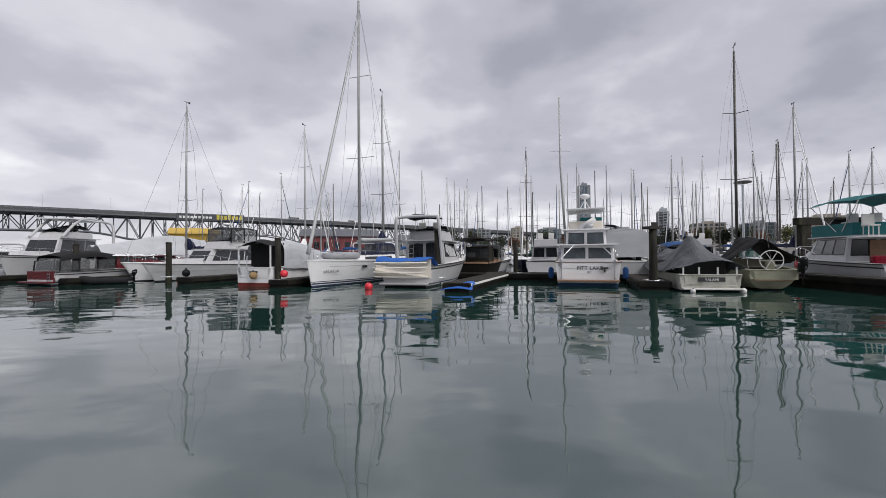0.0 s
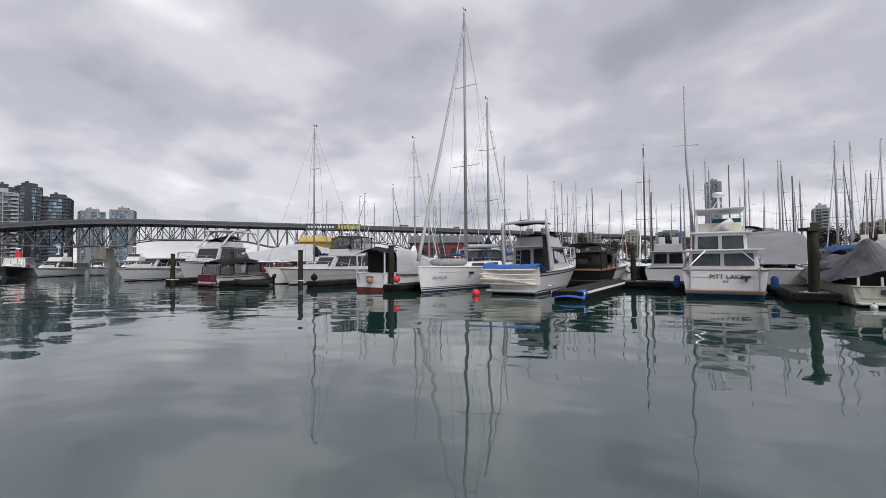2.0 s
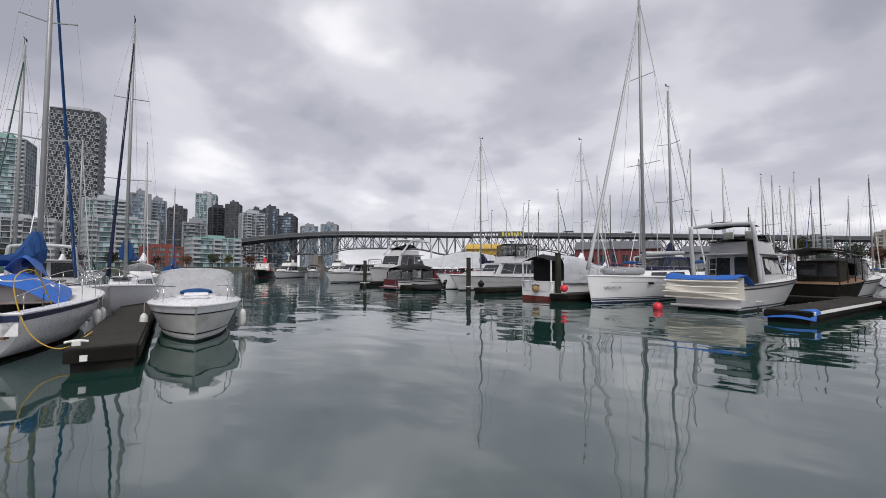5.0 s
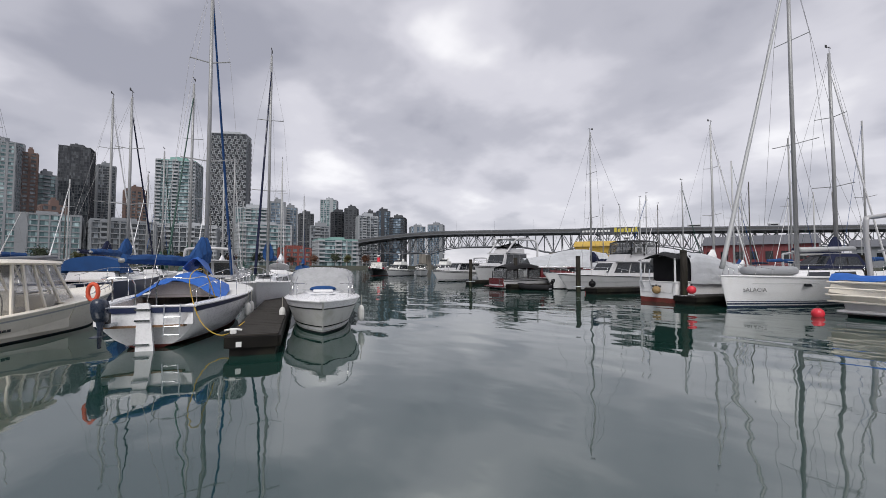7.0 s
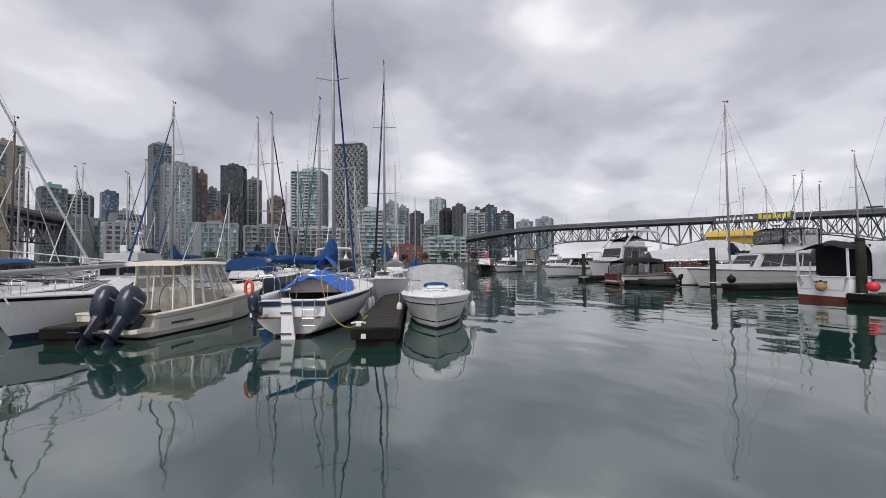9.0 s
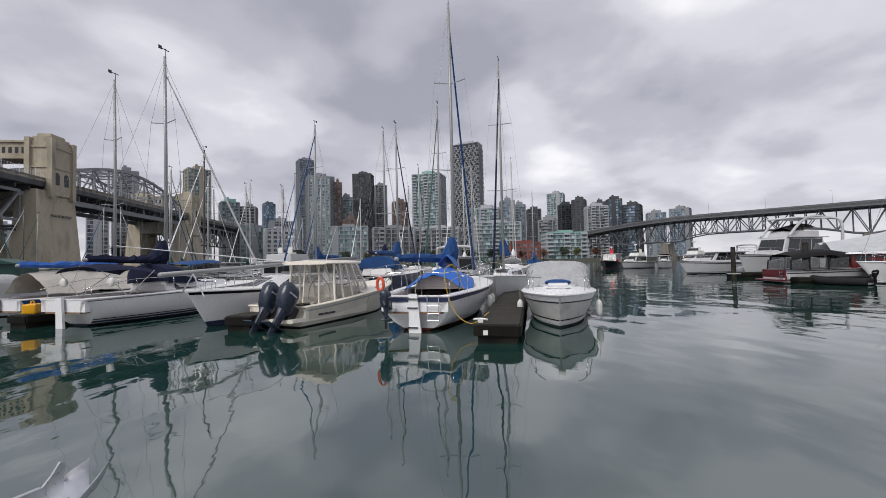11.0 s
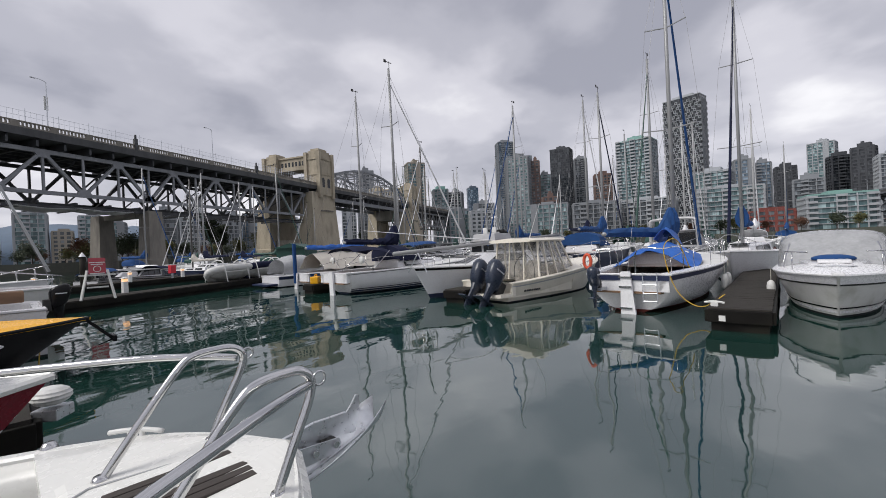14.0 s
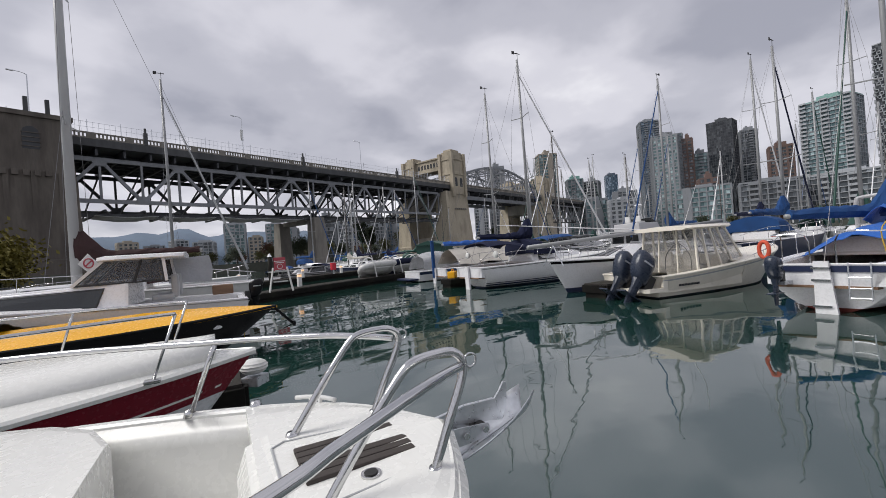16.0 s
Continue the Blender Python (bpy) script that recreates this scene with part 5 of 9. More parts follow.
def dock(x, y, heading, L, w, label, planks=True, top=0.42, name="dock", group="docks", floats=True, mt=None):
    """A float that runs L along its heading, with boards across."""
    th = thing(name, label, "dock", pose(x, y, 0, 0, 0, heading), group)
    bm = B()
    box(bm, 0, L, -w / 2 + 0.05, w / 2 - 0.05, -0.25, top - 0.2)
    part("float", bm, FLOAT, th)
    for s in (1, -1):
        bm = B()
        box(bm, -0.02, L + 0.02, s * w / 2 - 0.05, s * w / 2 + 0.05, top - 0.26, top - 0.035, 0.012)
        part("side_beam", bm, FLOAT, th)
    bm = B()
    box(bm, -0.06, 0.0, -w / 2, w / 2, top - 0.26, top - 0.035, 0.01)
    part("end_beam", bm, FLOAT, th)
    n = int(L / 0.15)
    rnd = random.Random(int(x * 31 + y * 17))
    if planks:
        bm = B()
        box(bm, 0.004, 0.144, -w / 2, w / 2, top - 0.035, top, 0.006)
        first = part("plank", bm, mt or DECKPLANK, th)
        for i in range(1, n):
            o = first.copy()
            scene.collection.objects.link(o)
            o.location = (i * 0.15, rnd.uniform(-.012, .012), rnd.uniform(-.004, .004))
    else:
        bm = B()
        for i in range(n):
            dy = rnd.uniform(-.012, .012)
            box(bm, i * 0.15 + 0.004, i * 0.15 + 0.144, -w / 2 + dy, w / 2 + dy, top - 0.035, top + rnd.uniform(-.004, .004))
        tagged(part("planking", bm, mt or DECKPLANK, th), kind="stuff")
    return th


def sailboat(label, x, y, heading, L=9.0, beam=2.9, zb=1.15, zs=0.85, hull=None, stripes=(), bottom=None, mast_x=None, H=12.0, cover=None, furl=None, mast_mat=None, cabin=None,
             boom=3.4, rad=0.075, wire=0.008, dodger=None, spreaders=2, detail=True, group="moored sailboats", tr=0.5, rake=1.2, sf=0.62, rail=True, stack=True, aftstay=True, furl_r=0.06, bot=0.5, swing=0.0, boom_z=0.75):
    th = boat("sailboat", label, x, y, heading, "sailboat", group)
    h = Hull(L, beam, zb, zs, sf=sf, m=0.42, p=2.1, bot=bot, rake=rake, sheer=1.5, tr=tr, rounded=True)
    h.skin(th, hull or GEL, bottom or DARKFOUL, 0.07, stripes)
    ck = 0.30
    h.deck(th, ck, 1.0, NONSKID)
    h.cockpit(th, 0.0, ck + 0.02, zs - 0.42, cabin or GEL, 0.78, TEAK if detail else None)
    mx = mast_x or L * 0.56
    c = House(L * 0.3, L * 0.74, zs - 0.02, zs + 0.42, beam * 0.62, beam * 0.3, 0.05, 0.7, 0.12, z1f=zs + 0.36).build(th, cabin or GEL)
    for s in ("port", "stbd"):
        c.panes(th, s, 2, 0.12, 0.72, 0.3, 0.72, 0.08)
    if detail:
        bm = B()
        box(bm, L * 0.62, L * 0.69, -0.3, 0.3, zs + 0.38, zs + 0.44, 0.02)
        part("hatch", bm, TINT, th)
    rig(th, mx, zs + 0.38, H, beam, (L - 0.15, zb), (0.1, zs), boom, boom_z, cover, mast_mat, furl, spreaders, rad, wire, stack, aftstay=aftstay, furl_r=furl_r, swing=swing)
    if rail:
        h.rail(th, 0.82, 0.99, 0.55, 0.86, 3, 0.013, name="pulpit")
        h.rail(th, 0.0, 0.82, 0.55, 0.95, 6, 0.009, name="lifeline", close_bow=False)
    if dodger:
        w = beam * 0.34
        zz = zs + 0.35
        tarp(th, [[(L * 0.30, -w, zz), (L * 0.30, -w * 0.9, zz + 0.5), (L * 0.30, 0, zz + 0.72), (L * 0.30, w * 0.9, zz + 0.5), (L * 0.30, w, zz)],
                  [(L * 0.38, -w, zz), (L * 0.375, -w * 0.9, zz + 0.48), (L * 0.375, 0, zz + 0.68), (L * 0.375, w * 0.9, zz + 0.48), (L * 0.38, w, zz)],
                  [(L * 0.47, -w * 0.9, zz), (L * 0.455, -w * 0.8, zz + 0.06), (L * 0.45, 0, zz + 0.1), (L * 0.455, w * 0.8, zz + 0.06), (L * 0.47, w * 0.9, zz)]], dodger, "spray_hood", seed=int(x * 7), wob=0.015)
    return th, h


def cruiser(label, x, y, heading, L=9.0, beam=3.0, zb=1.3, zs=0.95, hull=None, stripes=(), bottom=None, fly=False, canvas=None, arch=False, hard=True, radar=False, name="motor_cruiser",
            group="moored motor cruisers", rails=True, house_z=1.15, swim=True, sub=GELF):
    """A cabin cruiser: hull, house with windows, and by choice a flybridge, canvas, an arch."""
    th = boat(name, label, x, y, heading, "motor cruiser", group)
    h = Hull(L, beam, zb, zs, sf=0.9, m=0.45, p=2.3, bot=0.7, rake=1.1, sheer=1.5, tr=-0.15)
    h.skin(th, hull or GELF, bottom or DARKFOUL, 0.08, stripes or [(lambda u: h.top(u) - 0.20, lambda u: h.top(u) - 0.14, GASKET), (0.14, 0.20, NAVY)], rub=GASKET)
    h.deck(th, 0.27, 1.0, NONSKID)
    h.cockpit(th, 0, 0.29, zs - 0.5, hull or GELF)
    c = House(L * 0.28, L * 0.70, zs - 0.02, zs + house_z, beam * 0.80, beam * 0.62, 0.0, 0.85, 0.14).build(th, sub)
    for s in ("port", "stbd"):
        c.panes(th, s, 3, 0.05, 0.9, 0.34, 0.9, 0.035)
    c.panes(th, "front", 3, 0.06, 0.94, 0.35, 0.9, 0.03)
    c.panes(th, "aft", 2, 0.08, 0.92, 0.3, 0.88, 0.1)
    House(L * 0.62, L * 0.88, zb * 0.92, zb + 0.28, beam * 0.5, beam * 0.22, 0.0, 0.5, 0.1).build(th, sub, "foredeck_trunk")
    zt = zs + house_z
    bm = B()
    box(bm, L * 0.22, L * 0.62, -beam * 0.38, beam * 0.38, zt, zt + 0.06, 0.02)
    part("cabin_roof", bm, sub, th)
    if fly:
        f = House(L * 0.30, L * 0.56, zt + 0.05, zt + 0.62, beam * 0.66, beam * 0.56, 0.0, 0.35, 0.04).build(th, sub, "flybridge")
        bm = B()
        loft(bm, [[(L * 0.50, s * beam * 0.27, zt + 0.6), (L * 0.52, s * beam * 0.26, zt + 0.62), (L * 0.47, s * beam * 0.24, zt + 0.95), (L * 0.46, s * beam * 0.24, zt + 0.95)] for s in (-1, -0.5, 0.5, 1)])
        part("flybridge_screen", bm, TINT, th)
        for s in (1, -1):
            bm = B()
            box(bm, L * 0.4 - 0.25, L * 0.4 + 0.25, s * 0.45 - 0.22, s * 0.45 + 0.22, zt + 0.6, zt + 0.75, 0.04)
            box(bm, L * 0.4 - 0.3, L * 0.4 - 0.18, s * 0.45 - 0.22, s * 0.45 + 0.22, zt + 0.7, zt + 1.15, 0.04)
            part("helm_seat", bm, NONSKID, th)
        if canvas:
            w, z0, z1 = beam * 0.33, zt + 0.62, zt + 1.75
            tarp(th, [[(xx, -w, z1 - 0.15 - dz), (xx, -w * 0.5, z1 - dz), (xx, w * 0.5, z1 - dz), (xx, w, z1 - 0.15 - dz)] for xx, dz in ((L * 0.27, 0.06), (L * 0.38, 0), (L * 0.5, 0.05))], canvas, "bimini_top", seed=int(L * 9), wob=0.02)
            for xx in (L * 0.28, L * 0.49):
                for s in (1, -1):
                    bm = B()
                    tube(bm, [(L * 0.38, s * w * 1.05, z0 - 0.1), (xx, s * w, z1 - 0.2)], 0.015, 5)
                    part("bimini_strut", bm, STEEL, th)
            for s in (1, -1):
                for xa, xb in ((0.30, 0.395), (0.405, 0.5)):
                    bm = B()
                    box(bm, L * xa, L * xb, s * w - 0.01, s * w + 0.01, z0, z1 - 0.2)
                    part("clear_curtain", bm, SMOKE, th)
                for xa in (0.295, 0.4, 0.505):
                    bm = B()
                    bar(bm, (L * xa, s * w, z0 - 0.1), (L * xa, s * w, z1 - 0.16), 0.07)
                    part("canvas_edge", bm, canvas, th)
            for k in range(3):
                bm = B()
                ya, yb = -w + 2 * w * k / 3 + 0.03, -w + 2 * w * (k + 1) / 3 - 0.03
                loft(bm, [[(L * 0.5 + o, ya, z1 - 0.12), (L * 0.5 + o, yb, z1 - 0.12), (L * 0.53 + o, yb, z0 + 0.1), (L * 0.53 + o, ya, z0 + 0.1)] for o in (0, 0.015)])
                part("clear_curtain", bm, SMOKE, th)
    elif canvas:
        w, z0, z1 = beam * 0.42, zs, zt + 0.25
        tarp(th, [[(xx, -w, z1 - 0.2 - dz), (xx, -w * 0.5, z1 - dz), (xx, w * 0.5, z1 - dz), (xx, w, z1 - 0.2 - dz)] for xx, dz in ((0.1, 0.25), (L * 0.15, 0.05), (L * 0.32, 0.0))], canvas, "cockpit_canvas", seed=int(L * 9), wob=0.02)
        for s in (1, -1):
            bm = B()
            box(bm, 0.15, L * 0.29, s * w - 0.012, s * w + 0.012, z0, z1 - 0.3)
            part("side_curtain", bm, SMOKE, th)
    if arch:
        bm = B()
        zz = zt + (1.3 if fly else 0.7)
        tube(bm, smooth_path([(L * 0.2, beam * 0.42, zs), (L * 0.16, beam * 0.4, zz - 0.3), (L * 0.17, beam * 0.3, zz), (L * 0.17, -beam * 0.3, zz), (L * 0.16, -beam * 0.4, zz - 0.3), (L * 0.2, -beam * 0.42, zs)], 5), 0.09, 6)
        part("radar_arch", bm, sub, th, smooth=True)
    if radar:
        bm = B()
        zz = zt + (1.9 if fly else 1.2)
        tube(bm, [(L * 0.45, 0, zt), (L * 0.45, 0, zz)], 0.04, 6)
        part("radar_mast", bm, GEL, th)
        bm = B()
        ball(bm, (L * 0.45, 0, zz + 0.08), 0.28, 1, 1, 0.4)
        part("radar_dome", bm, GEL, th, smooth=True)
        stay(th, (L * 0.4, 0.3, zt), (L * 0.37, 0.3, zt + 2.6), 0.012, GEL, "aerial")
    if rails:
        h.rail(th, 0.5, 0.99, 0.6, 0.9, 5, 0.014)
    if swim:
        bm = B()
        box(bm, -0.55, 0.02, -beam * 0.4, beam * 0.4, 0.16, 0.24, 0.02)
        part("swim_platform", bm, sub, th)
    return th, h


# ==== berths across the inlet, with their fingers running at 158 degrees ====
HB = 158.0
# open cuddy boat, bow to the camera's dock
th = boat("cuddy_boat", "white cuddy cabin boat with hazy vinyl canopy and bow rail", -16.45, 6.85, -22, "motorboat", "moored motorboats")
h = Hull(6.5, 2.2, 0.92, 0.82, sf=0.93, m=0.5, p=2.9, bot=0.62, rake=0.95, sheer=1.3)
# hull side is coloured greyer than the deck for the dark water it reflects
h.skin(th, GELB, DARKFOUL, 0.05, [(0.10, 0.15, GEL), (0.19, 0.22, BLACKP), (lambda u: h.top(u) - 0.20, lambda u: h.top(u) - 0.02, GEL), (lambda u: h.top(u) - 0.235, lambda u: h.top(u) - 0.205, GASKET)], rub=GEL)
h.deck(th, 0.42, 1.0, GEL, crown=0.16)
h.cockpit(th, 0, 0.44, 0.2, GEL)
bm = B()
loft(bm, [[(4.0, s * 0.62, 0.93), (5.3, s * 0.28, 0.95), (5.35, s * 0.26, 0.99), (4.0, s * 0.58, 1.06)] for s in (-1, -0.4, 0.4, 1)])
part("foredeck_moulding", bm, GEL, th, smooth=True)
bm = B()
box(bm, 4.2, 4.75, -0.28, 0.28, 1.03, 1.10, 0.03)
part("hatch", bm, GEL, th)
bm = B()
tube(bm, smooth_path([(5.25, 0.32, 1.0), (5.55, 0.16, 1.02), (5.45, 0.0, 1.02), (5.55, -0.16, 1.02), (5.25, -0.32, 1.0)], 4), 0.014, 5)
part("anchor_line", bm, GALV, th)
tarp(th, [[(2.2, -1.02, 0.9), (2.3, -0.95, 1.62), (2.3, 0, 1.74), (2.3, 0.95, 1.62), (2.2, 1.02, 0.9)], [(3.1, -1.05, 0.86), (2.85, -0.86, 1.60), (2.85, 0, 1.72), (2.85, 0.86, 1.60), (3.1, 1.05, 0.86)],
          [(3.85, -0.92, 0.88), (3.25, -0.78, 1.45), (3.2, 0, 1.58), (3.25, 0.78, 1.45), (3.85, 0.92, 0.88)], [(4.05, -0.86, 0.86), (4.0, -0.7, 0.98), (4.02, 0, 1.06), (4.0, 0.7, 0.98), (4.05, 0.86, 0.86)]], VINYLW, "canopy", "hazy clear vinyl canopy", seed=3, wob=0.03)
bm = B()
ball(bm, (3.98, 0.0, 1.10), 0.32, 0.7, 1.25, 0.3)
part("folded_cover", bm, BLUECAN, th, smooth=True)
for s in (1, -1):
    bm = B()
    tube(bm, [(4.0, s * 0.9, 0.86), (3.3, s * 0.78, 1.45)], 0.018, 6)
    part("windscreen_post", bm, STEEL, th)
h.rail(th, 0.56, 0.9, 0.42, 0.82, 3, 0.014, close_bow=False)
bm = B()
p1, p2 = h.at(0.9, h.top(0.9)), h.at(0.9, h.top(0.9), -1)
box(bm, 6.2, 6.62, -0.09, 0.09, 0.9, 0.97, 0.02)
part("bow_roller", bm, GEL, th)
bm = B()
box(bm, 2.6, 3.2, -0.5, 0.5, 0.2, 0.75, 0.05)
part("console", bm, LINER, th)
for a, k in ((1.12, 1), (1.12, -1)):
    q = pose(-16.45, 6.85, 0, 0, 0, -22) @ Vector((4.6, k * a * 0.99, 0.18))
    fender(q.x, q.y, 0.15, 0.09, 0.48, line=0.3)

# finger float beside it
dock(-9.45, 2.55, 160.4, 10.5, 0.95, "narrow weathered timber finger float with planked deck", group="finger floats")
th = thing("dock_cleat", "white painted dock cleat on the float", "cleat", pose(-9.75, 2.25, 0.42, 0, 0, 70), "cleats")
bm = B()
tube(bm, smooth_path([(-0.16, 0, 0.07), (-0.05, 0, 0.09), (0.05, 0, 0.09), (0.16, 0, 0.07)], 3), 0.022, 6)
box(bm, -0.06, 0.06, -0.03, 0.03, 0, 0.09, 0.01)
part("horn", bm, SIGNW, th)
th = thing("dock_plate", "small square white plate on the float's end", "plate", pose(-9.36, 2.27, 0.26, 0, 0, -20))
bm = B()
box(bm, 0, 0.02, -0.05, 0.05, -0.05, 0.05)
part("plate", bm, SIGNW, th)

# sailboat with blue covers, stern on
th, h = sailboat("white sailboat with navy stripe, blue sail cover and blue tarp", -11.35, 0.85, HB, 8.9, 2.85, 1.12, 0.95, stripes=[(lambda u: 0.95 + 0.17 * u - 0.16, lambda u: 0.95 + 0.17 * u - 0.05, NAVY)], bottom=ANTIFOUL,
                 mast_x=4.75, H=11.6, cover=BLUECAN, furl=BLUECAN, boom=3.3, rad=0.07, tr=0.35, sf=0.66, bot=0.22, swing=20, boom_z=0.5)
bm = B()
box(bm, -0.015, 0.03, -h.half(0) * 0.97, h.half(0) * 0.97, 0.79, 0.90)
part("stripe", bm, NAVY, th)
tarp(th, [[(2.0, -1.0, 0.98), (2.15, -0.5, 1.22), (2.1, 0, 1.36), (2.15, 0.5, 1.22), (2.0, 1.0, 0.98)], [(2.7, -1.1, 1.02), (2.7, -0.5, 1.45), (2.7, 0, 1.6), (2.7, 0.5, 1.42), (2.7, 1.1, 1.02)], [(4.0, -0.85, 1.2), (4.0, -0.4, 1.45), (4.0, 0, 1.55), (4.0, 0.4, 1.45), (4.0, 0.85, 1.2)]], BRIGHTBLUE, "cockpit_tarp", "crumpled bright blue tarp", seed=7, wob=0.09)
tarp(th, [[(3.4, -0.3, 1.75), (3.4, 0, 2.05), (3.4, 0.3, 1.75)], [(4.6, -0.25, 1.5), (4.6, 0, 2.0), (4.6, 0.25, 1.5)]], BRIGHTBLUE, "hanging_tarp", seed=8, wob=0.05)
bm = B()
loft(bm, [[(-0.03, y, z) for y, z in ((-0.11, 1.0), (0.11, 1.0), (0.12, -0.05), (-0.22, -0.05))], [(-0.10, y, z) for y, z in ((-0.11, 1.0), (0.11, 1.0), (0.12, -0.05), (-0.22, -0.05))]])
rud = part("rudder", bm, GEL, th, "white transom-hung rudder blade")
bm = B()
loft(bm, [[(-0.02, y, z) for y, z in ((-0.22, -0.04), (0.12, -0.04), (0.12, -0.4), (-0.24, -0.4))], [(-0.11, y, z) for y, z in ((-0.22, -0.04), (0.12, -0.04), (0.12, -0.4), (-0.24, -0.4))]])
part("lower_blade", bm, ANTIFOUL, rud)
for z in (0.12, 0.62, 0.85):
    bm = B()
    box(bm, -0.13, 0.2, -0.14, 0.14, z, z + 0.04)
    part("pintle", bm, STEEL, rud)
bm = B()
for y in (-0.68, -0.38):
    tube(bm, [(-0.06, y, 0.98), (-0.08, y, 0.28)], 0.014, 5)
for z in (0.32, 0.5, 0.7):
    tube(bm, [(-0.07, -0.68, z), (-0.07, -0.38, z)], 0.012, 5)
part("ladder", bm, GALV, th, "folding steel boarding ladder")
outboard(th, -0.30, 0.60, 1.12, 0.62, OUTB)
bm = B()
box(bm, -0.32, 0.04, 0.48, 0.72, 0.55, 0.62, 0.01)
part("motor_bracket", bm, GALV, th)
bm = B()
tube(bm, [(0.05 + 0.12 * math.sin(a * 2) * 0, 0.95 + 0.09 * math.cos(a), 1.25 + 0.17 * math.sin(a)) for a in [k * 2 * math.pi / 16 for k in range(16)]], 0.04, 7, close=True)
part("horseshoe_buoy", bm, ORANGE, th, "orange horseshoe lifebuoy", smooth=True)
bm = B()
for s in (1, -1):
    tube(bm, smooth_path([(0.05, s * 0.2, 0.95), (0.04, s * 0.25, 1.5), (0.05, s * 0.8, 1.52), (0.9, s * 0.98, 1.5), (1.0, s * 1.0, 0.97)], 4), 0.013, 5)
part("pushpit", bm, STEEL, th)
bm = B()
tube(bm, smooth_path([(0.9, -1.15, 1.02), (0.4, -1.0, 1.7), (0.1, -0.8, 1.5), (0.0, -1.05, 0.6), (0.0, -1.5, 0.25), (0.3, -1.9, 0.5)], 5), 0.011, 5)
part("mooring_line", bm, ROPE, th, "yellow mooring line")
for k, a in ((3.3, -1.5), (3.9, -1.5)):
    q = pose(-11.35, 0.85, 0, 0, 0, HB) @ Vector((k, a, 0))
    fender(q.x, q.y, 0.28, 0.085, 0.42, line=0.35)

# white sailboat beyond the finger
sailboat("white sailboat with blue sail cover, moored bow out", -25.3, 7.75, -22, 8.8, 2.8, 1.2, 0.95, mast_x=4.9, H=11.9, cover=BLUECAN, furl=NAVYCAN, rad=0.07)

# cream hard-top fishing boat with two outboards
X0, HS = (-13.40, -3.11), 148.3
th = boat("sportfishing_boat", "cream hardtop fishing boat with clear side curtains and twin outboards", X0[0], X0[1], HS, "motorboat", "moored motorboats")
h = Hull(6.2, 2.4, 1.16, 0.62, sf=0.95, m=0.5, p=2.6, bot=0.6, rake=1.0, sheer=1.5, tr=0.0)
h.skin(th, GELC, DARKFOUL, 0.04, [(lambda u: h.top(u) - 0.15, lambda u: h.top(u) - 0.11, GELG)], rub=GELC)
h.deck(th, 0.48, 1.0, GELC, crown=0.1)
h.cockpit(th, 0.0, 0.50, 0.2, GELC, 0.86)
c = House(1.45, 3.75, 0.56, 1.86, 1.98, 1.6, 0.08, 0.8, 0.1)
for s in (1, -1):
    for u in (0.0, 0.22, 0.48, 0.74):
        a = c.p("ab", s).lerp(c.p("fb", s), u)
        b2 = c.p("at", s).lerp(c.p("ft", s), u)
        bm = B()
        bar(bm, a, b2, 0.05)
        part("roof_post", bm, GELC, th)
    bm = B()
    bar(bm, c.p("fb", s), c.p("ft", s), 0.05)
    part("windscreen_post", bm, GELC, th)
    bm = B()                                       # side deck coaming below the curtain
    bar(bm, c.p("ab", s), c.p("fb", s), 0.06, 0.16)
    part("coaming_rail", bm, GELC, th)
    bm = B()
    q0, q1 = c.p("fb", s).lerp(c.p("ft", s), 0.5), c.p("ab", s).lerp(c.p("at", s), 0.52).lerp(c.p("fb", s).lerp(c.p("ft", s), 0.52), 0.45)
    bar(bm, q0, q1, 0.025)
    part("curtain_seam", bm, GELC, th)
for y in (-0.28, 0.28):
    bm = B()
    bar(bm, (3.75, y, 0.6), (2.95, y * 0.9, 1.86), 0.04)
    part("windscreen_post", bm, GELC, th)
for k in (0.33, 0.67):
    bm = B()
    bar(bm, c.p("ab", 1).lerp(c.p("ab", -1), k), c.p("at", 1).lerp(c.p("at", -1), k), 0.035)
    part("curtain_seam", bm, GELC, th)
for face in ("port", "stbd", "front", "aft"):
    a, b2, c2, d2 = c.quad(face)
    bm = B()
    n = (b2 - a).cross(d2 - a).normalized() * 0.006
    loft(bm, [[p + n for p in (a, b2, c2, d2)], [p - n for p in (a, b2, c2, d2)]])
    part("clear_curtain", bm, VINYL, th)
House(3.0, 4.9, 0.55, 0.98, 1.5, 0.6, 0.0, 0.9, 0.12).build(th, GELC, "cuddy")
bm = B()
loft(bm, [[(x, y * w, 1.86 + dz) for y, dz in ((-1, 0), (-0.95, 0.06), (0, 0.10), (0.95, 0.06), (1, 0), (0.9, -0.04), (-0.9, -0.04))] for x, w in ((1.15, 0.94), (1.28, 1.04), (2.4, 1.04), (2.95, 0.92), (3.12, 0.82))])
part("hardtop", bm, GELC, th, "cream moulded hardtop", smooth=False)
for y in (0.45, -0.45):
    bm = B()
    box(bm, 1.9, 2.3, y - 0.25, y + 0.25, 0.62, 0.78, 0.05)
    box(bm, 1.82, 1.94, y - 0.24, y + 0.24, 0.7, 1.2, 0.05)
    box(bm, 2.0, 2.2, y - 0.1, y + 0.1, 0.2, 0.65, 0.02)
    part("helm_seat", bm, TANTARP, th, "tan helm seat")
bm = B()
box(bm, 2.6, 2.95, -0.8, 0.8, 0.2, 1.05, 0.06)
part("dashboard", bm, GELC, th)
bm = B()                                           # arched zip window in the stern curtain
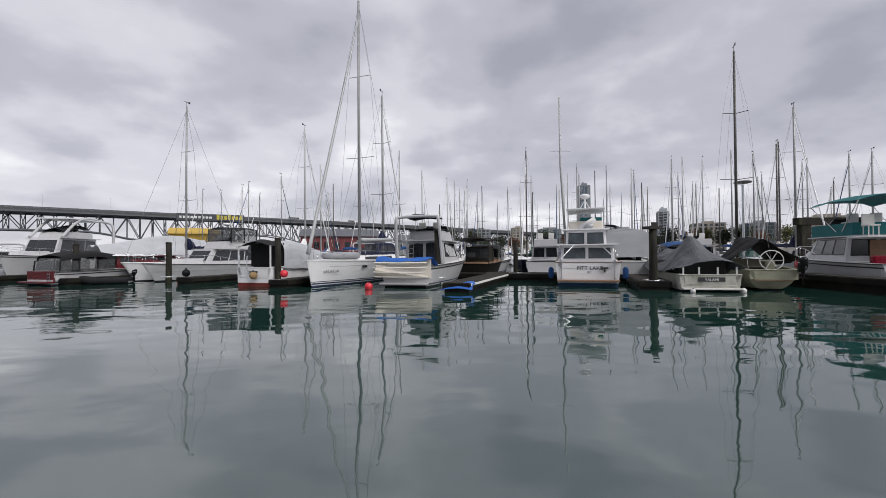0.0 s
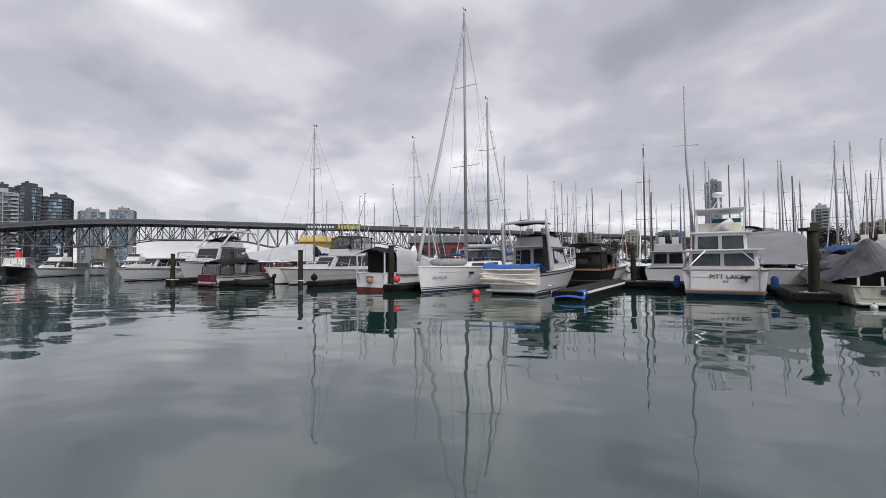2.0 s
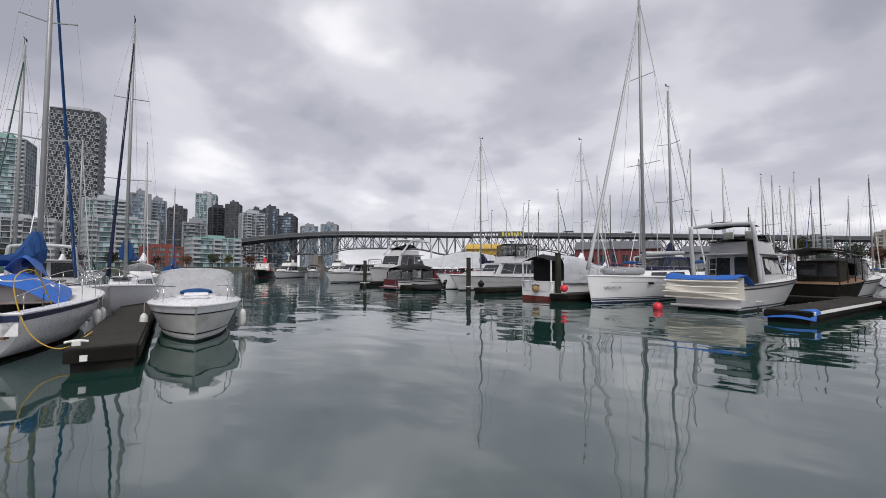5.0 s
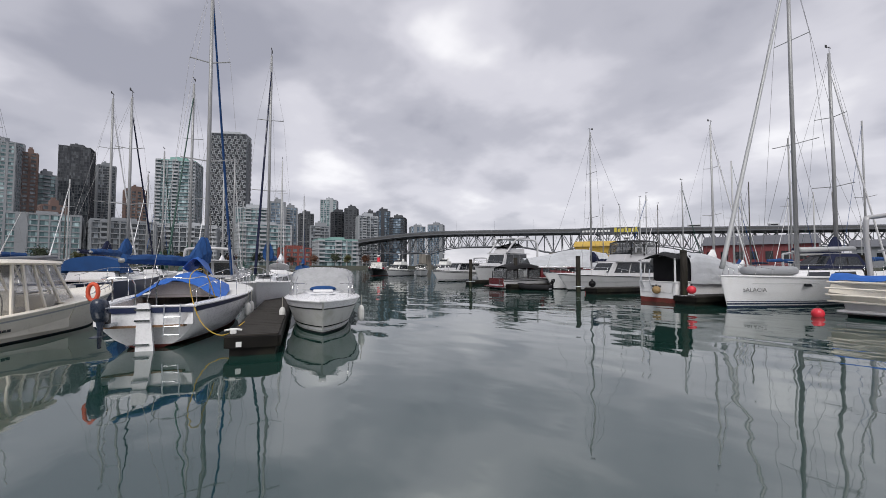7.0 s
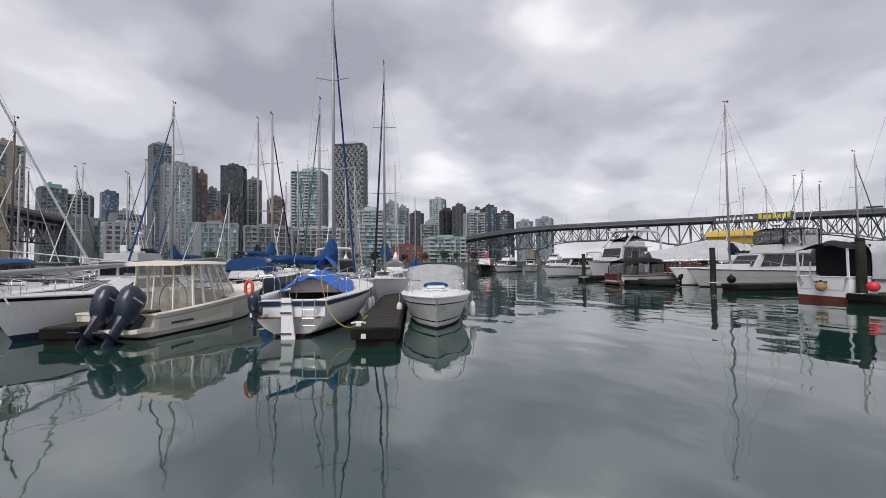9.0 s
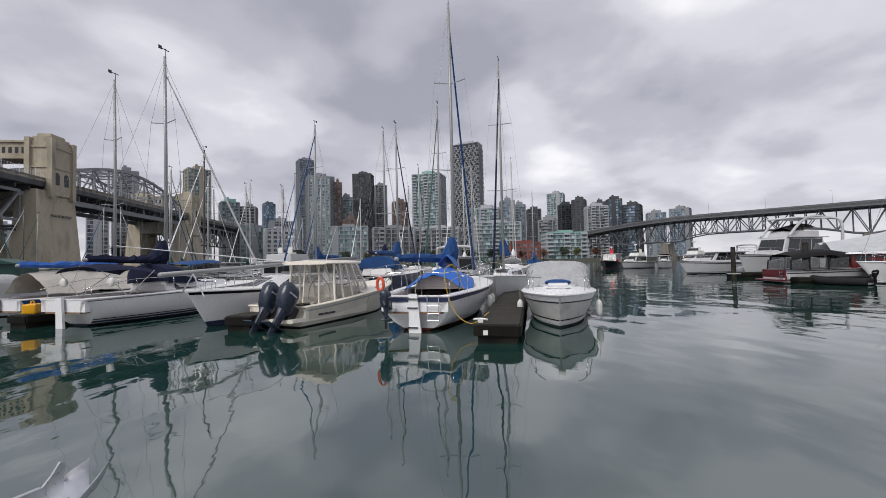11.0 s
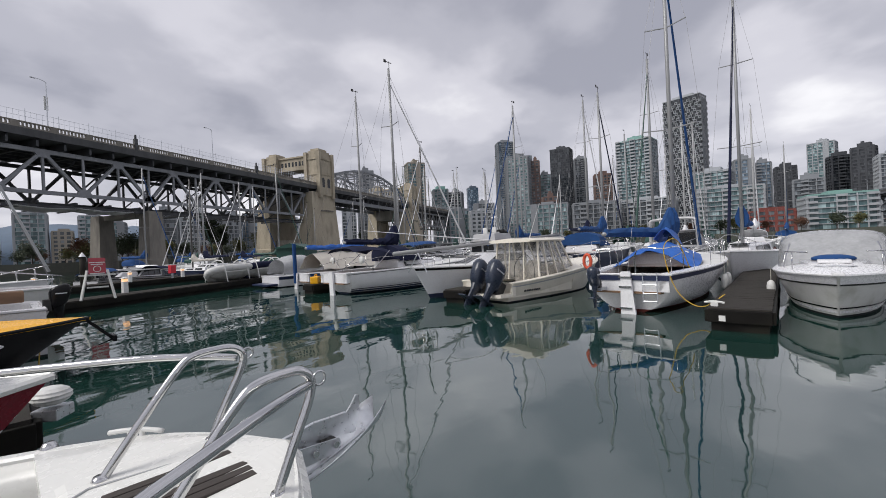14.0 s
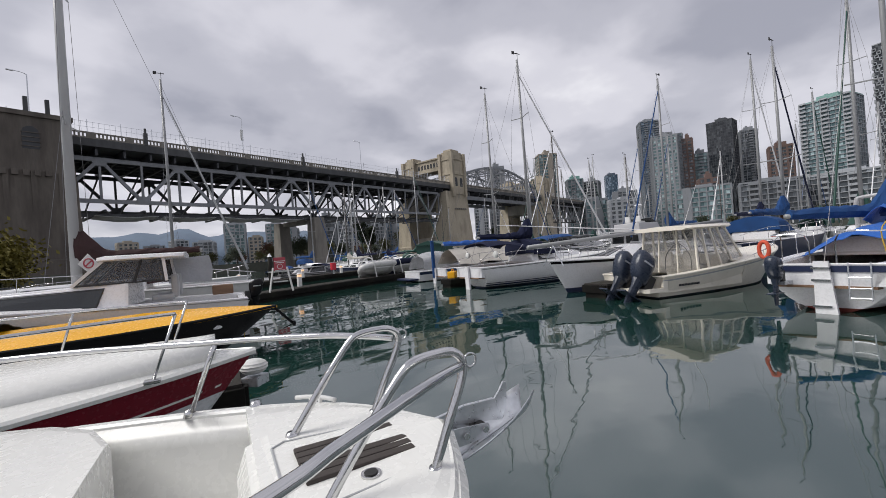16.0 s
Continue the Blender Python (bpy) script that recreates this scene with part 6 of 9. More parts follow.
tube(bm, smooth_path([(1.46, 0.1, 0.65), (1.48, 0.05, 1.1), (1.51, -0.35, 1.42), (1.49, -0.72, 1.1), (1.46, -0.78, 0.65)], 5), 0.012, 5)
part("curtain_zip", bm, GASKET, th)
bm = B()
box(bm, 0.4, 0.8, -0.95, 0.95, 0.2, 0.5, 0.05)
part("transom_seat", bm, GELC, th)
bm = B()
loft(bm, [[(x, w * k, z) for k, z in ((1, 0.20), (1, 0.30), (-1, 0.30), (-1, 0.20))] for x, w in ((-0.5, 0.95), (-0.42, 1.05), (0.02, 1.1))])
part("motor_platform", bm, GELC, th)
for s in (1, -1):
    outboard(th, 0.06, s * 0.33 - 0.46, 1.06, 1.08, tilt=34)
for k in range(7):                                 # name bars on the quarter
    bm = B()
    q = h.at(0.10 + 0.018 * k, 0.33, -1, 0.0)
    box(bm, q.x, q.x + 0.08, q.y - 0.012, q.y + 0.01, 0.29, 0.35)
    part("name_bar", bm, LETTER, th)
h.rail(th, 0.58, 0.99, 0.14, 0.9, 5, 0.012)
bm = B()
tube(bm, [(1.3, 0.75, 1.92), (-2.6, 3.1, 2.45)], 0.02, 6, 0.01)
part("outrigger", bm, GEL, th)
bm = B()
tube(bm, [(1.5, -0.6, 1.95), (1.2, -1.3, 3.0)], 0.014, 5, 0.006)
part("aerial", bm, GEL, th)

# dark blue sailboat behind
sailboat("dark blue sailboat with blue canvas cover", -20.4, -1.6, HB, 10, 3.0, 1.35, 1.15, hull=NAVY, mast_x=6.3, H=10.3, cover=BLUECAN, furl=NAVYCAN, dodger=BLUECAN, mast_mat=ALU)

# low-slung white boat with black sheer stripe, bow out, mast lowered on deck
th = boat("trailer_sailer", "white sailboat with black sheer stripe and lowered mast", -21.9, -2.15, -22, "sailboat", "moored sailboats")
h = Hull(9.2, 2.7, 1.14, 0.95, sf=0.85, m=0.45, p=2.2, bot=0.55, rake=1.0, sheer=1.4)
h.skin(th, GEL, NAVY, 0.16, [(lambda u: h.top(u) - 0.13, lambda u: h.top(u) - 0.05, BLACKP)])
h.deck(th, 0.3, 1.0, NONSKID)
h.cockpit(th, 0, 0.32, 0.4, GEL)
c = House(2.6, 7.2, 0.98, 1.46, 2.0, 0.9, 0.0, 1.9, 0.25).build(th, GEL)
for s in ("port", "stbd"):
    c.pane(th, s, 0.16, 0.72, 0.30, 0.80)
c.panes(th, "front", 2, 0.12, 0.88, 0.3, 0.8, 0.06)
bm = B()
tube(bm, [(-1.4, 0.1, 2.15), (9.9, -0.15, 1.62)], 0.075, 10)
part("lowered_mast", bm, ALU, th, "lowered aluminium mast lying fore and aft", smooth=True)
for x, z in ((0.4, 2.0), (9.0, 1.62)):
    for s in (1, -1):
        bm = B()
        tube(bm, [(x, s * 0.45, 0.95), (x, 0.05, z)], 0.02, 6)
        part("crutch", bm, GALV, th)
h.rail(th, 0.72, 0.99, 0.42, 0.88, 4, 0.014)
h.rail(th, 0.0, 0.7, 0.42, 0.93, 5, 0.010, close_bow=False)
for k in range(6):
    bm = B()
    q = h.at(0.90 + 0.006 * k, 0.82, -1, 0.0)
    q2 = h.at(0.905 + 0.006 * k, 0.82, -1, 0.0)
    bar(bm, q + Vector((0, -0.01, 0)), q2 + Vector((0, -0.01, 0)), 0.03, 0.06)
    part("number_bar", bm, LETTER, th)
bm = B()
tube(bm, smooth_path([h.at(0.97, 1.0, -1, 0.02), h.at(0.9, 0.55, -1, 0.25), h.at(0.8, 0.3, -1, 0.35)], 4), 0.01, 4)
part("mooring_line", bm, ROPEW, th)
dock(-12.9, -4.0, HB + 2, 9, 0.8, "narrow black timber finger float", False, group="finger floats")

# white sailboat, open transom
th, h = sailboat("white sailboat with navy boot stripes and navy canvas bimini", -15.05, -10.0, HB, 9.4, 2.95, 1.12, 0.92, stripes=[(0.10, 0.16, NAVY), (0.20, 0.23, NAVY), (lambda u: 0.92 + 0.2 * u - 0.10, lambda u: 0.92 + 0.2 * u - 0.075, WIRE)], bottom=NAVY, mast_x=3.6, H=10.4,
                 cover=NAVYCAN, furl=GEL, boom=3.0, dodger=NAVYCAN, rad=0.075, tr=0.55, sf=0.66)
tarp(th, [[(0.4, -0.95, 1.72), (0.4, -0.5, 1.9), (0.4, 0.5, 1.9), (0.4, 0.95, 1.72)], [(1.3, -1.0, 1.8), (1.3, -0.5, 1.98), (1.3, 0.5, 1.98), (1.3, 1.0, 1.8)], [(2.5, -0.95, 1.62), (2.5, -0.5, 1.8), (2.5, 0.5, 1.8), (2.5, 0.95, 1.62)]], NAVYCAN, "bimini", "navy canvas bimini", seed=4, wob=0.03)
for x in (0.5, 2.3):
    for s in (1, -1):
        bm = B()
        tube(bm, [(1.2, s * 1.12, 0.92), (x, s * 0.95, 1.75)], 0.013, 5)
        part("bimini_strut", bm, STEEL, th)
bm = B()
loft(bm, [[(-0.04, y, z) for y, z in ((-0.12, 0.95), (0.12, 0.95), (0.1, -0.1), (-0.2, -0.1))], [(-0.12, y, z) for y, z in ((-0.12, 0.95), (0.12, 0.95), (0.1, -0.1), (-0.2, -0.1))]])
part("rudder", bm, GEL, th)
for s in (1, -1):
    bm = B()
    ball(bm, (0.7, s * 1.05, 1.4), 0.16, 0.5, 1, 1)
    part("rail_float", bm, FENDER, th, smooth=True)

# blue and white sailboat under a tan tarp
th, h = sailboat("small blue and white sailboat under a tan tarp", -17.6, -13.7, HB, 7.8, 2.5, 1.0, 0.8, stripes=[(lambda u: 0.8 + 0.2 * u - 0.24, lambda u: 0.8 + 0.2 * u - 0.02, BLUECAN)], mast_x=3.9, H=10.6, cover=BRIGHTBLUE, stack=False, boom=3.6, rad=0.07, rail=False)
tarp(th, [[(0.6, -1.2, 0.95), (0.6, -0.6, 1.5), (0.6, 0, 1.75), (0.6, 0.6, 1.5), (0.6, 1.2, 0.95)], [(2.4, -1.25, 0.95), (2.4, -0.6, 1.5), (2.4, 0, 1.8), (2.4, 0.6, 1.5), (2.4, 1.25, 0.95)], [(4.4, -1.2, 1.0), (4.4, -0.5, 1.45), (4.4, 0, 1.7), (4.4, 0.5, 1.45), (4.4, 1.2, 1.0)]], TANTARP, "tent_tarp", "sagging tan tarp", seed=5, wob=0.09)
bm = B()
tube(bm, [(-0.1, 0.35, 0.3), (-0.12, 0.35, 2.3)], 0.10, 8)
part("covered_spar", bm, BLUECAN, th)
bm = B()
loft(bm, [[(-0.05, y, z) for y, z in ((0.2, 0.8), (0.38, 0.8), (0.5, -0.1), (0.2, -0.1))], [(-0.12, y, z) for y, z in ((0.2, 0.8), (0.38, 0.8), (0.5, -0.1), (0.2, -0.1))]])
part("rudder", bm, GEL, th)
th = thing("fuel_can", "yellow plastic fuel can on the float", "fuel can", pose(-15.9, -11.5, 0.42, 0, 0, 20))
bm = B()
box(bm, -0.3, 0.3, -0.18, 0.18, 0, 0.32, 0.05)
part("can", bm, YELLOW, th)
bm = B()
tube(bm, smooth_path([(-0.15, 0, 0.31), (-0.1, 0, 0.4), (0.1, 0, 0.4), (0.15, 0, 0.31)], 3), 0.02, 6)
part("handle", bm, YELLOW, th)
dock(-15.5, -11.6, HB, 9, 0.8, "narrow black timber finger float", False, group="finger floats")

# small runabout with vinyl cover
th = boat("runabout", "small white and blue runabout under a pale vinyl cover", -18.6, -16.6, HB, "motorboat", "moored motorboats")
h = Hull(6.2, 2.3, 0.85, 0.62, sf=0.92, m=0.45, p=2.4, rake=0.8)
h.skin(th, GEL, DARKFOUL, 0.05, [(lambda u: h.top(u) - 0.2, lambda u: h.top(u) - 0.05, NAVY)])
h.deck(th, 0.5, 1, GEL)
h.cockpit(th, 0, 0.52, 0.2, GEL)
tarp(th, [[(0.3, -1.0, 0.7), (0.4, -0.8, 1.3), (0.4, 0, 1.5), (0.4, 0.8, 1.3), (0.3, 1.0, 0.7)], [(1.6, -1.05, 0.7), (1.6, -0.85, 1.5), (1.6, 0, 1.75), (1.6, 0.85, 1.5), (1.6, 1.05, 0.7)], [(3.6, -0.95, 0.75), (3.0, -0.7, 1.2), (3.0, 0, 1.35), (3.0, 0.7, 1.2), (3.6, 0.95, 0.75)]], VINYLW, "canopy", seed=6, wob=0.04)
bm = B()
box(bm, -0.6, 0.0, -0.9, 0.9, 0.12, 0.22, 0.03)
part("swim_platform", bm, NAVY, th)

# boats farther along the same berths
cruiser("low white cruiser with dark stripes along its hull", -25.5, -5.0, HB, 10, 3.2, stripes=[(0.5, 0.62, NAVY)])
cruiser("white flybridge cruiser with radar", -30.5, -9.5, HB, 11, 3.4, fly=True, radar=True)
cruiser("white cruiser behind the sail covers", -31.0, -14.5, HB, 9, 3.0, canvas=BLUECAN)
cruiser("white express cruiser with radar arch", -26.5, 4.0, HB, 9, 3.0, arch=True)
MASTS_B = ((-36.2, -5.9, 13.7), (-42.7, -0.2, 15.3), (-57.8, -18.1, 13.0), (-60.9, -14.6, 12.7), (-30.5, 3.9, 13.4), (-57.1, 20.6, 11.5), (-50.6, 2.6, 10.9), (-43.7, 13.5, 12.6), (-34.5, -14, 11), (-46, -22, 12), (-52, -8, 12.5), (-41, 8.5, 11.5))

# ---- plain sailboats for the crowded rows ----
KIT = []
for i, (hl, cv, L, mm, wr) in enumerate(((GELF, BLUECAN, 9.0, ALU, 0.009), (GELF, NAVYCAN, 10.0, ALU, 0.009), (GELB, GEL, 8.5, MASTW, 0.009), (NAVY, TANTARP, 9.5, MASTDK, 0.009), (GEL, GREENP, 8.0, ALU, 0.009))):
    lab = ("white sailboat with blue sail cover", "white sailboat with navy sail cover", "aged white sailboat with white painted mast", "dark blue sailboat with tan sail cover", "small white sailboat with green sail cover")[i]
    KIT.append((sailboat(lab, 0, 0, 0, L, L * 0.31, 1.2, 0.95, hull=hl, mast_x=L * 0.55, H=12.0, cover=cv, furl=(GEL if i % 2 else cv), mast_mat=mm, rad=0.085, wire=wr, dodger=(cv if i % 2 == 0 else None), rail=False, detail=False, group="crowded sailboats")[0], L))
rnd = random.Random(21)


def berth(x, y, H, heading, k, used=set()):
    """A sailboat whose mast stands at (x, y) and reaches H."""
    ob, L = KIT[k]
    s = H / 12.0
    sx = min(1.25, max(0.8, s))
    a = radians(heading)
    m = pose(x - math.cos(a) * L * 0.55 * sx, y - math.sin(a) * L * 0.55 * sx, 0, 0, 0, heading) @ Matrix.Diagonal((sx, sx, s, 1))
    if k not in used:
        used.add(k)
        ob.matrix_basis = m
        return ob
    return copy_thing(ob, m @ Matrix.Diagonal([1 / v for v in ob.scale] + [1]))


for i, (x, y, H) in enumerate(MASTS_B):
    berth(x, y, H, HB if i % 2 else HB - 180, i % 5)
for i in range(16):
    a = rnd.uniform(96, 128)
    d = rnd.uniform(48, 105)
    x, y = polar(a, d)
    berth(x, y, rnd.uniform(9, 12.5), HB if i % 2 else -22, (i * 2 + 1) % 5)
for i in range(11):
    x, y = polar(rnd.uniform(131, 156), rnd.uniform(42, 85))
    berth(x, y, rnd.uniform(8.5, 12), rnd.choice((98, 278)), i % 5)
for i in range(9):
    x, y = polar(rnd.uniform(76, 96), rnd.uniform(36, 85))
    berth(x, y, rnd.uniform(10, 13), HB if i % 2 else -22, (i + 2) % 5)

# ==== berths of the long marina, with their fingers running at 72 degrees ====
HA = 72.0

# trawler, stern on
th = boat("trawler", "white trawler yacht with flybridge, wheelhouse windows and blue bottom", 7.06, 20.6, HA, "motor yacht", "moored motor cruisers")
h = Hull(11.0, 3.25, 1.75, 1.22, sf=0.95, m=0.45, p=2.4, bot=0.86, rake=1.0, sheer=1.8, tr=0.0)
h.skin(th, GEL, BLUEFOUL, 0.16, [(0.19, 0.24, GELG)], rub=TEAK)
h.deck(th, 0.10, 1.0, NONSKID)
h.cockpit(th, 0, 0.12, 0.9, GEL)
c = House(1.0, 5.0, 1.15, 2.05, 2.7, 2.7, 0.0, 0.1, 0.08).build(th, GEL, "aft_cabin")
for u0, u1 in ((0.07, 0.46), (0.54, 0.93)):
    c.pane(th, "aft", u0, u1, 0.28, 0.82, PALEGLASS)
for s in ("port", "stbd"):
    c.panes(th, s, 3, 0.06, 0.94, 0.35, 0.82)
bm = B()
box(bm, 0.5, 5.0, -1.5, 1.5, 2.05, 2.11, 0.02)
part("aft_deck", bm, GEL, th)
c = House(3.2, 7.4, 1.3, 2.95, 2.3, 2.0, 0.0, 0.5, 0.08).build(th, GEL, "wheelhouse")
for u0, u1 in ((0.08, 0.45), (0.55, 0.92)):
    c.pane(th, "aft", u0, u1, 0.55, 0.9, PALEGLASS)
for s in ("port", "stbd"):
    c.panes(th, s, 3, 0.06, 0.9, 0.5, 0.9)
c.panes(th, "front", 3, 0.06, 0.94, 0.5, 0.9)
bm = B()
box(bm, 2.6, 7.4, -1.25, 1.25, 2.95, 3.02, 0.02)
part("roof", bm, GEL, th)
House(3.4, 6.4, 3.02, 3.5, 1.9, 1.7, 0.0, 0.3, 0.03).build(th, GELC, "flybridge")
bm = B()
for s in (1, -1):
    for x in (2.9, 5.9):
        tube(bm, [(x, s * 0.95, 3.0), (x, s * 1.0, 4.15)], 0.03, 6)
tube(bm, [(2.9, 1.0, 4.15), (2.9, -1.0, 4.15), (5.9, -1.0, 4.15), (5.9, 1.0, 4.15)], 0.03, 6, close=True)
part("bimini_frame", bm, GEL, th)
bm = B()
box(bm, 2.8, 6.0, -1.05, 1.05, 4.15, 4.2, 0.02)
part("bimini_roof", bm, GEL, th)
bm = B()
tube(bm, [(3.2, 0.3, 3.1), (2.9, -0.5, 3.55)], 0.16, 10)
part("covered_dinghy_motor", bm, GEL, th, smooth=True)
bm = B()
ball(bm, (2.8, -0.2, 3.15), 0.22, 1, 1, 0.8)
part("searchlight", bm, GELG, th, smooth=True)
bm = B()
box(bm, 3.6, 5.2, -0.9, 0.3, 3.5, 3.72, 0.05)
part("folded_cover", bm, TEALCAN, th)
bm = B()
ball(bm, (4.4, 0.0, 5.05), 0.3, 1, 1, 0.5)
part("radar_dome", bm, GEL, th, smooth=True)
bm = B()
tube(bm, [(4.4, 0, 4.2), (4.4, 0, 4.95)], 0.06, 8)
for k in (-0.35, 0.35):
    tube(bm, [(4.4, k, 4.2), (4.4, 0, 4.8)], 0.025, 6)
part("radar_post", bm, GEL, th)
bm = B()
tube(bm, [(4.6, 1.1, 1.7), (4.6, 1.4, 7.2), (4.62, 1.42, 11.3)], 0.075, 8, 0.05)
part("mast", bm, MASTW, th, smooth=True)
bm = B()
tube(bm, [(4.6, 0.8, 7.9), (4.6, 2.0, 8.0)], 0.02, 5)
part("crosstree", bm, MASTW, th)
for s in (1, -1):
    bm = B()
    tube(bm, smooth_path([(0.15, s * 1.2, 1.0), (-0.2, s * 1.25, 1.35), (0.4, s * 0.65, 2.05)], 4), 0.025, 5)
    part("davit", bm, GALV, th)
    bm = B()
    tube(bm, [(-0.06, s * 1.25, 0.3), (-0.08, s * 1.22, 1.3)], 0.03, 6)
    part("davit_post", bm, GALV, th)
bm = B()
box(bm, -0.5, 0.0, -1.45, 1.45, 0.26, 0.33, 0.02)
part("swim_platform", bm, TEAK, th)
bm = B()
box(bm, -0.12, 0.0, -0.95, -0.62, 0.88, 0.95)
box(bm, -0.12, -0.04, -0.82, -0.75, 0.72, 0.9)
part("motor_mount", bm, LETTER, th)
text_on(th, "PITT LAKE", 0.27, pose(-0.012, -0.1, 0.82, 90, 0, -90), LETTER)
text_on(th, "B.C.", 0.13, pose(-0.012, -0.1, 0.66, 90, 0, -90), LETTER)
h.rail(th, 0.12, 0.99, 0.65, 0.94, 8, 0.015)
q = pose(7.06, 20.6, 0, 0, 0, HA)
for s in (1, -1):
    p = q @ Vector((0.4, s * 1.78, 0))
    fender(p.x, p.y, 0.35, 0.14, 0.6, BLUECAN, label="blue fender hanging on a line")

# finger float and pile beside it
dock(9.1, 18.1, HA, 11, 1.25, "weathered timber finger float with planked deck", True, group="finger floats")
pile(9.3, 18.6, 2.85, 0.17)
th = thing("birdhouse_board", "weathered board fixed across a pile top", "board", pose(9.3, 18.6, 2.7, 0, 0, 20))
bm = B()
box(bm, -0.4, 0.35, -0.2, 0.2, 0, 0.12, 0.01)
box(bm, -0.28, 0.1, -0.19, -0.17, 0.12, 0.3, 0.01)
part("board", bm, DECKPLANK, th)

# tarp-covered boat
th = boat("covered_boat", "neglected white boat under a grey ridge tarp", 11.0, 17.3, 77, "motorboat", "moored motorboats")
h = Hull(8.0, 2.5, 1.0, 0.72, sf=0.93, m=0.45, p=2.3, bot=0.85, rake=0.8)
h.skin(th, DIRTYW, DARKFOUL, 0.06)
h.deck(th, 0.55, 1, NONSKID)
h.cockpit(th, 0, 0.57, 0.3, GELB)
tarp(th, [[(-0.1, -1.3, 0.98), (-0.1, -0.6, 1.28), (-0.05, 0.2, 1.25), (0.0, 0.8, 1.1), (0, 1.3, 0.98)], [(0.8, -1.4, 0.95), (0.9, -0.5, 1.55), (0.95, 0.2, 2.0), (0.9, 0.7, 1.62), (0.8, 1.35, 0.9)], [(1.5, -1.4, 0.85), (1.5, -0.45, 1.65), (1.5, 0.25, 2.35), (1.5, 0.75, 1.65), (1.5, 1.4, 0.8)], [(3.4, -1.4, 0.72), (3.4, -0.5, 1.55), (3.4, 0, 1.9), (3.4, 0.6, 1.55), (3.4, 1.4, 0.7)],
          [(6.0, -1.2, 0.95), (6.0, -0.4, 1.6), (6.0, 0, 1.8), (6.0, 0.5, 1.5), (6.0, 1.2, 0.95)]], GREYTARP, "ridge_tarp", "grey tarp draped over a ridge pole", seed=12, wob=0.09)
bm = B()
box(bm, 0.9, 4.5, -0.95, 0.95, 0.32, 1.3, 0.05)
part("wheelhouse", bm, GASKET, th)
for y in (-1.0, -0.3, 0.4, 1.0):
    bm = B()
    box(bm, 0.02, 0.07, y - 0.03, y + 0.03, 0.7, 1.02)
    part("tarp_prop", bm, GELB, th)
bm = B()
box(bm, -0.03, 0.0, -0.55, 0.45, 0.42, 0.6)
part("name_board", bm, LETTER, th)
text_on(th, "YALAMI", 0.15, pose(-0.035, -0.05, 0.455, 90, 0, -90), SIGNW)
bm = B()
box(bm, -0.35, 0, -1.1, 1.1, 0.1, 0.16, 0.02)
part("swim_platform", bm, GELB, th)
buoy(12.05, 16.85, 0.12, FENDER, label="small pale round fender at the stern")
buoy(10.1, 17.0, 0.1, FENDER, label="small pale round fender at the stern")

# weathered sailboat with a wheel and dark boom tent
th, h = sailboat("weathered olive sailboat with steering wheel under a dark boom tent", 13.65, 17.3, 68, 9.2, 2.75, 1.1, 0.9, hull=GREEN_HULL, mast_x=5.2, H=12.4, cover=None, boom=3.8, mast_mat=MASTDK, cabin=GREEN_HULL, rail=False, rad=0.075)
tarp(th, [[(0.8, -1.3, 1.32), (1.0, -0.6, 1.75), (1.1, 0, 2.15), (1.0, 0.6, 1.75), (0.8, 1.3, 1.36)], [(2.4, -1.35, 1.15), (2.4, -0.6, 1.8), (2.4, 0, 2.3), (2.4, 0.6, 1.8), (2.4, 1.35, 1.15)], [(4.6, -1.3, 1.0), (4.6, -0.5, 1.8), (4.6, 0, 2.4), (4.6, 0.5, 1.8), (4.6, 1.3, 1.0)]], BLACKCAN, "boom_tent", "dark boom tent", seed=13, wob=0.08)
bm = B()
tube(bm, [(0.55, 0.42 * math.cos(a) - 0.1, 1.28 + 0.42 * math.sin(a)) for a in [k * 2 * math.pi / 24 for k in range(24)]], 0.018, 6, close=True)
for k in range(6):
    a = k * math.pi / 3
    bar(bm, (0.55, -0.1, 1.28), (0.55, 0.42 * math.cos(a) - 0.1, 1.28 + 0.42 * math.sin(a)), 0.018)
part("steering_wheel", bm, GEL, th)
bm = B()
box(bm, 0.6, 0.85, -0.25, 0.05, 0.5, 1.25, 0.04)
part("pedestal", bm, GREEN_HULL, th)
outboard(th, -0.2, -0.85, 1.4, 0.7, BLACKP)
bm = B()
for s in (1, -1):
    tube(bm, [(0.1, s * 0.85, 0.9), (0.1, s * 0.9, 1.45), (1.2, s * 1.15, 1.45), (1.2, s * 1.15, 0.92)], 0.014, 5)
part("pushpit", bm, STEEL, th)
tarp(th, [[(4.8, -0.12, 1.8), (4.8, 0, 2.9), (4.8, 0.12, 1.8)], [(5.6, -0.2, 1.5), (5.6, 0, 2.2), (5.6, 0.2, 1.5)]], BLACKCAN, "folded_sail_bag", seed=14, wob=0.05)

# teal-topped cruiser, stern on, beyond its finger float
th, h = cruiser("white cruiser with teal bimini, teal flybridge cloth and timber door", 19.0, 16.4, 73, 9.5, 3.1, 1.35, 1.1, fly=True, house_z=1.2)
bm = B()
box(bm, 2.58, 2.64, -0.35, 0.35, 0.7, 2.15, 0.02)
part("door", bm, TEAK, th)
for s in (1, -1):
    bm = B()
    loft(bm, [[(x, s * (1.1 + o), z) for o, z in ((0, 2.32), (0.02, 2.32), (0.02, 2.95), (0, 2.95))] for x in (2.3, 3.6, 4.8, 5.6)])
    part("weather_cloth", bm, TEALCAN, th)
bm = B()
box(bm, 2.28, 2.3, -1.1, 1.1, 2.4, 2.95)
part("weather_cloth", bm, TEALCAN, th)
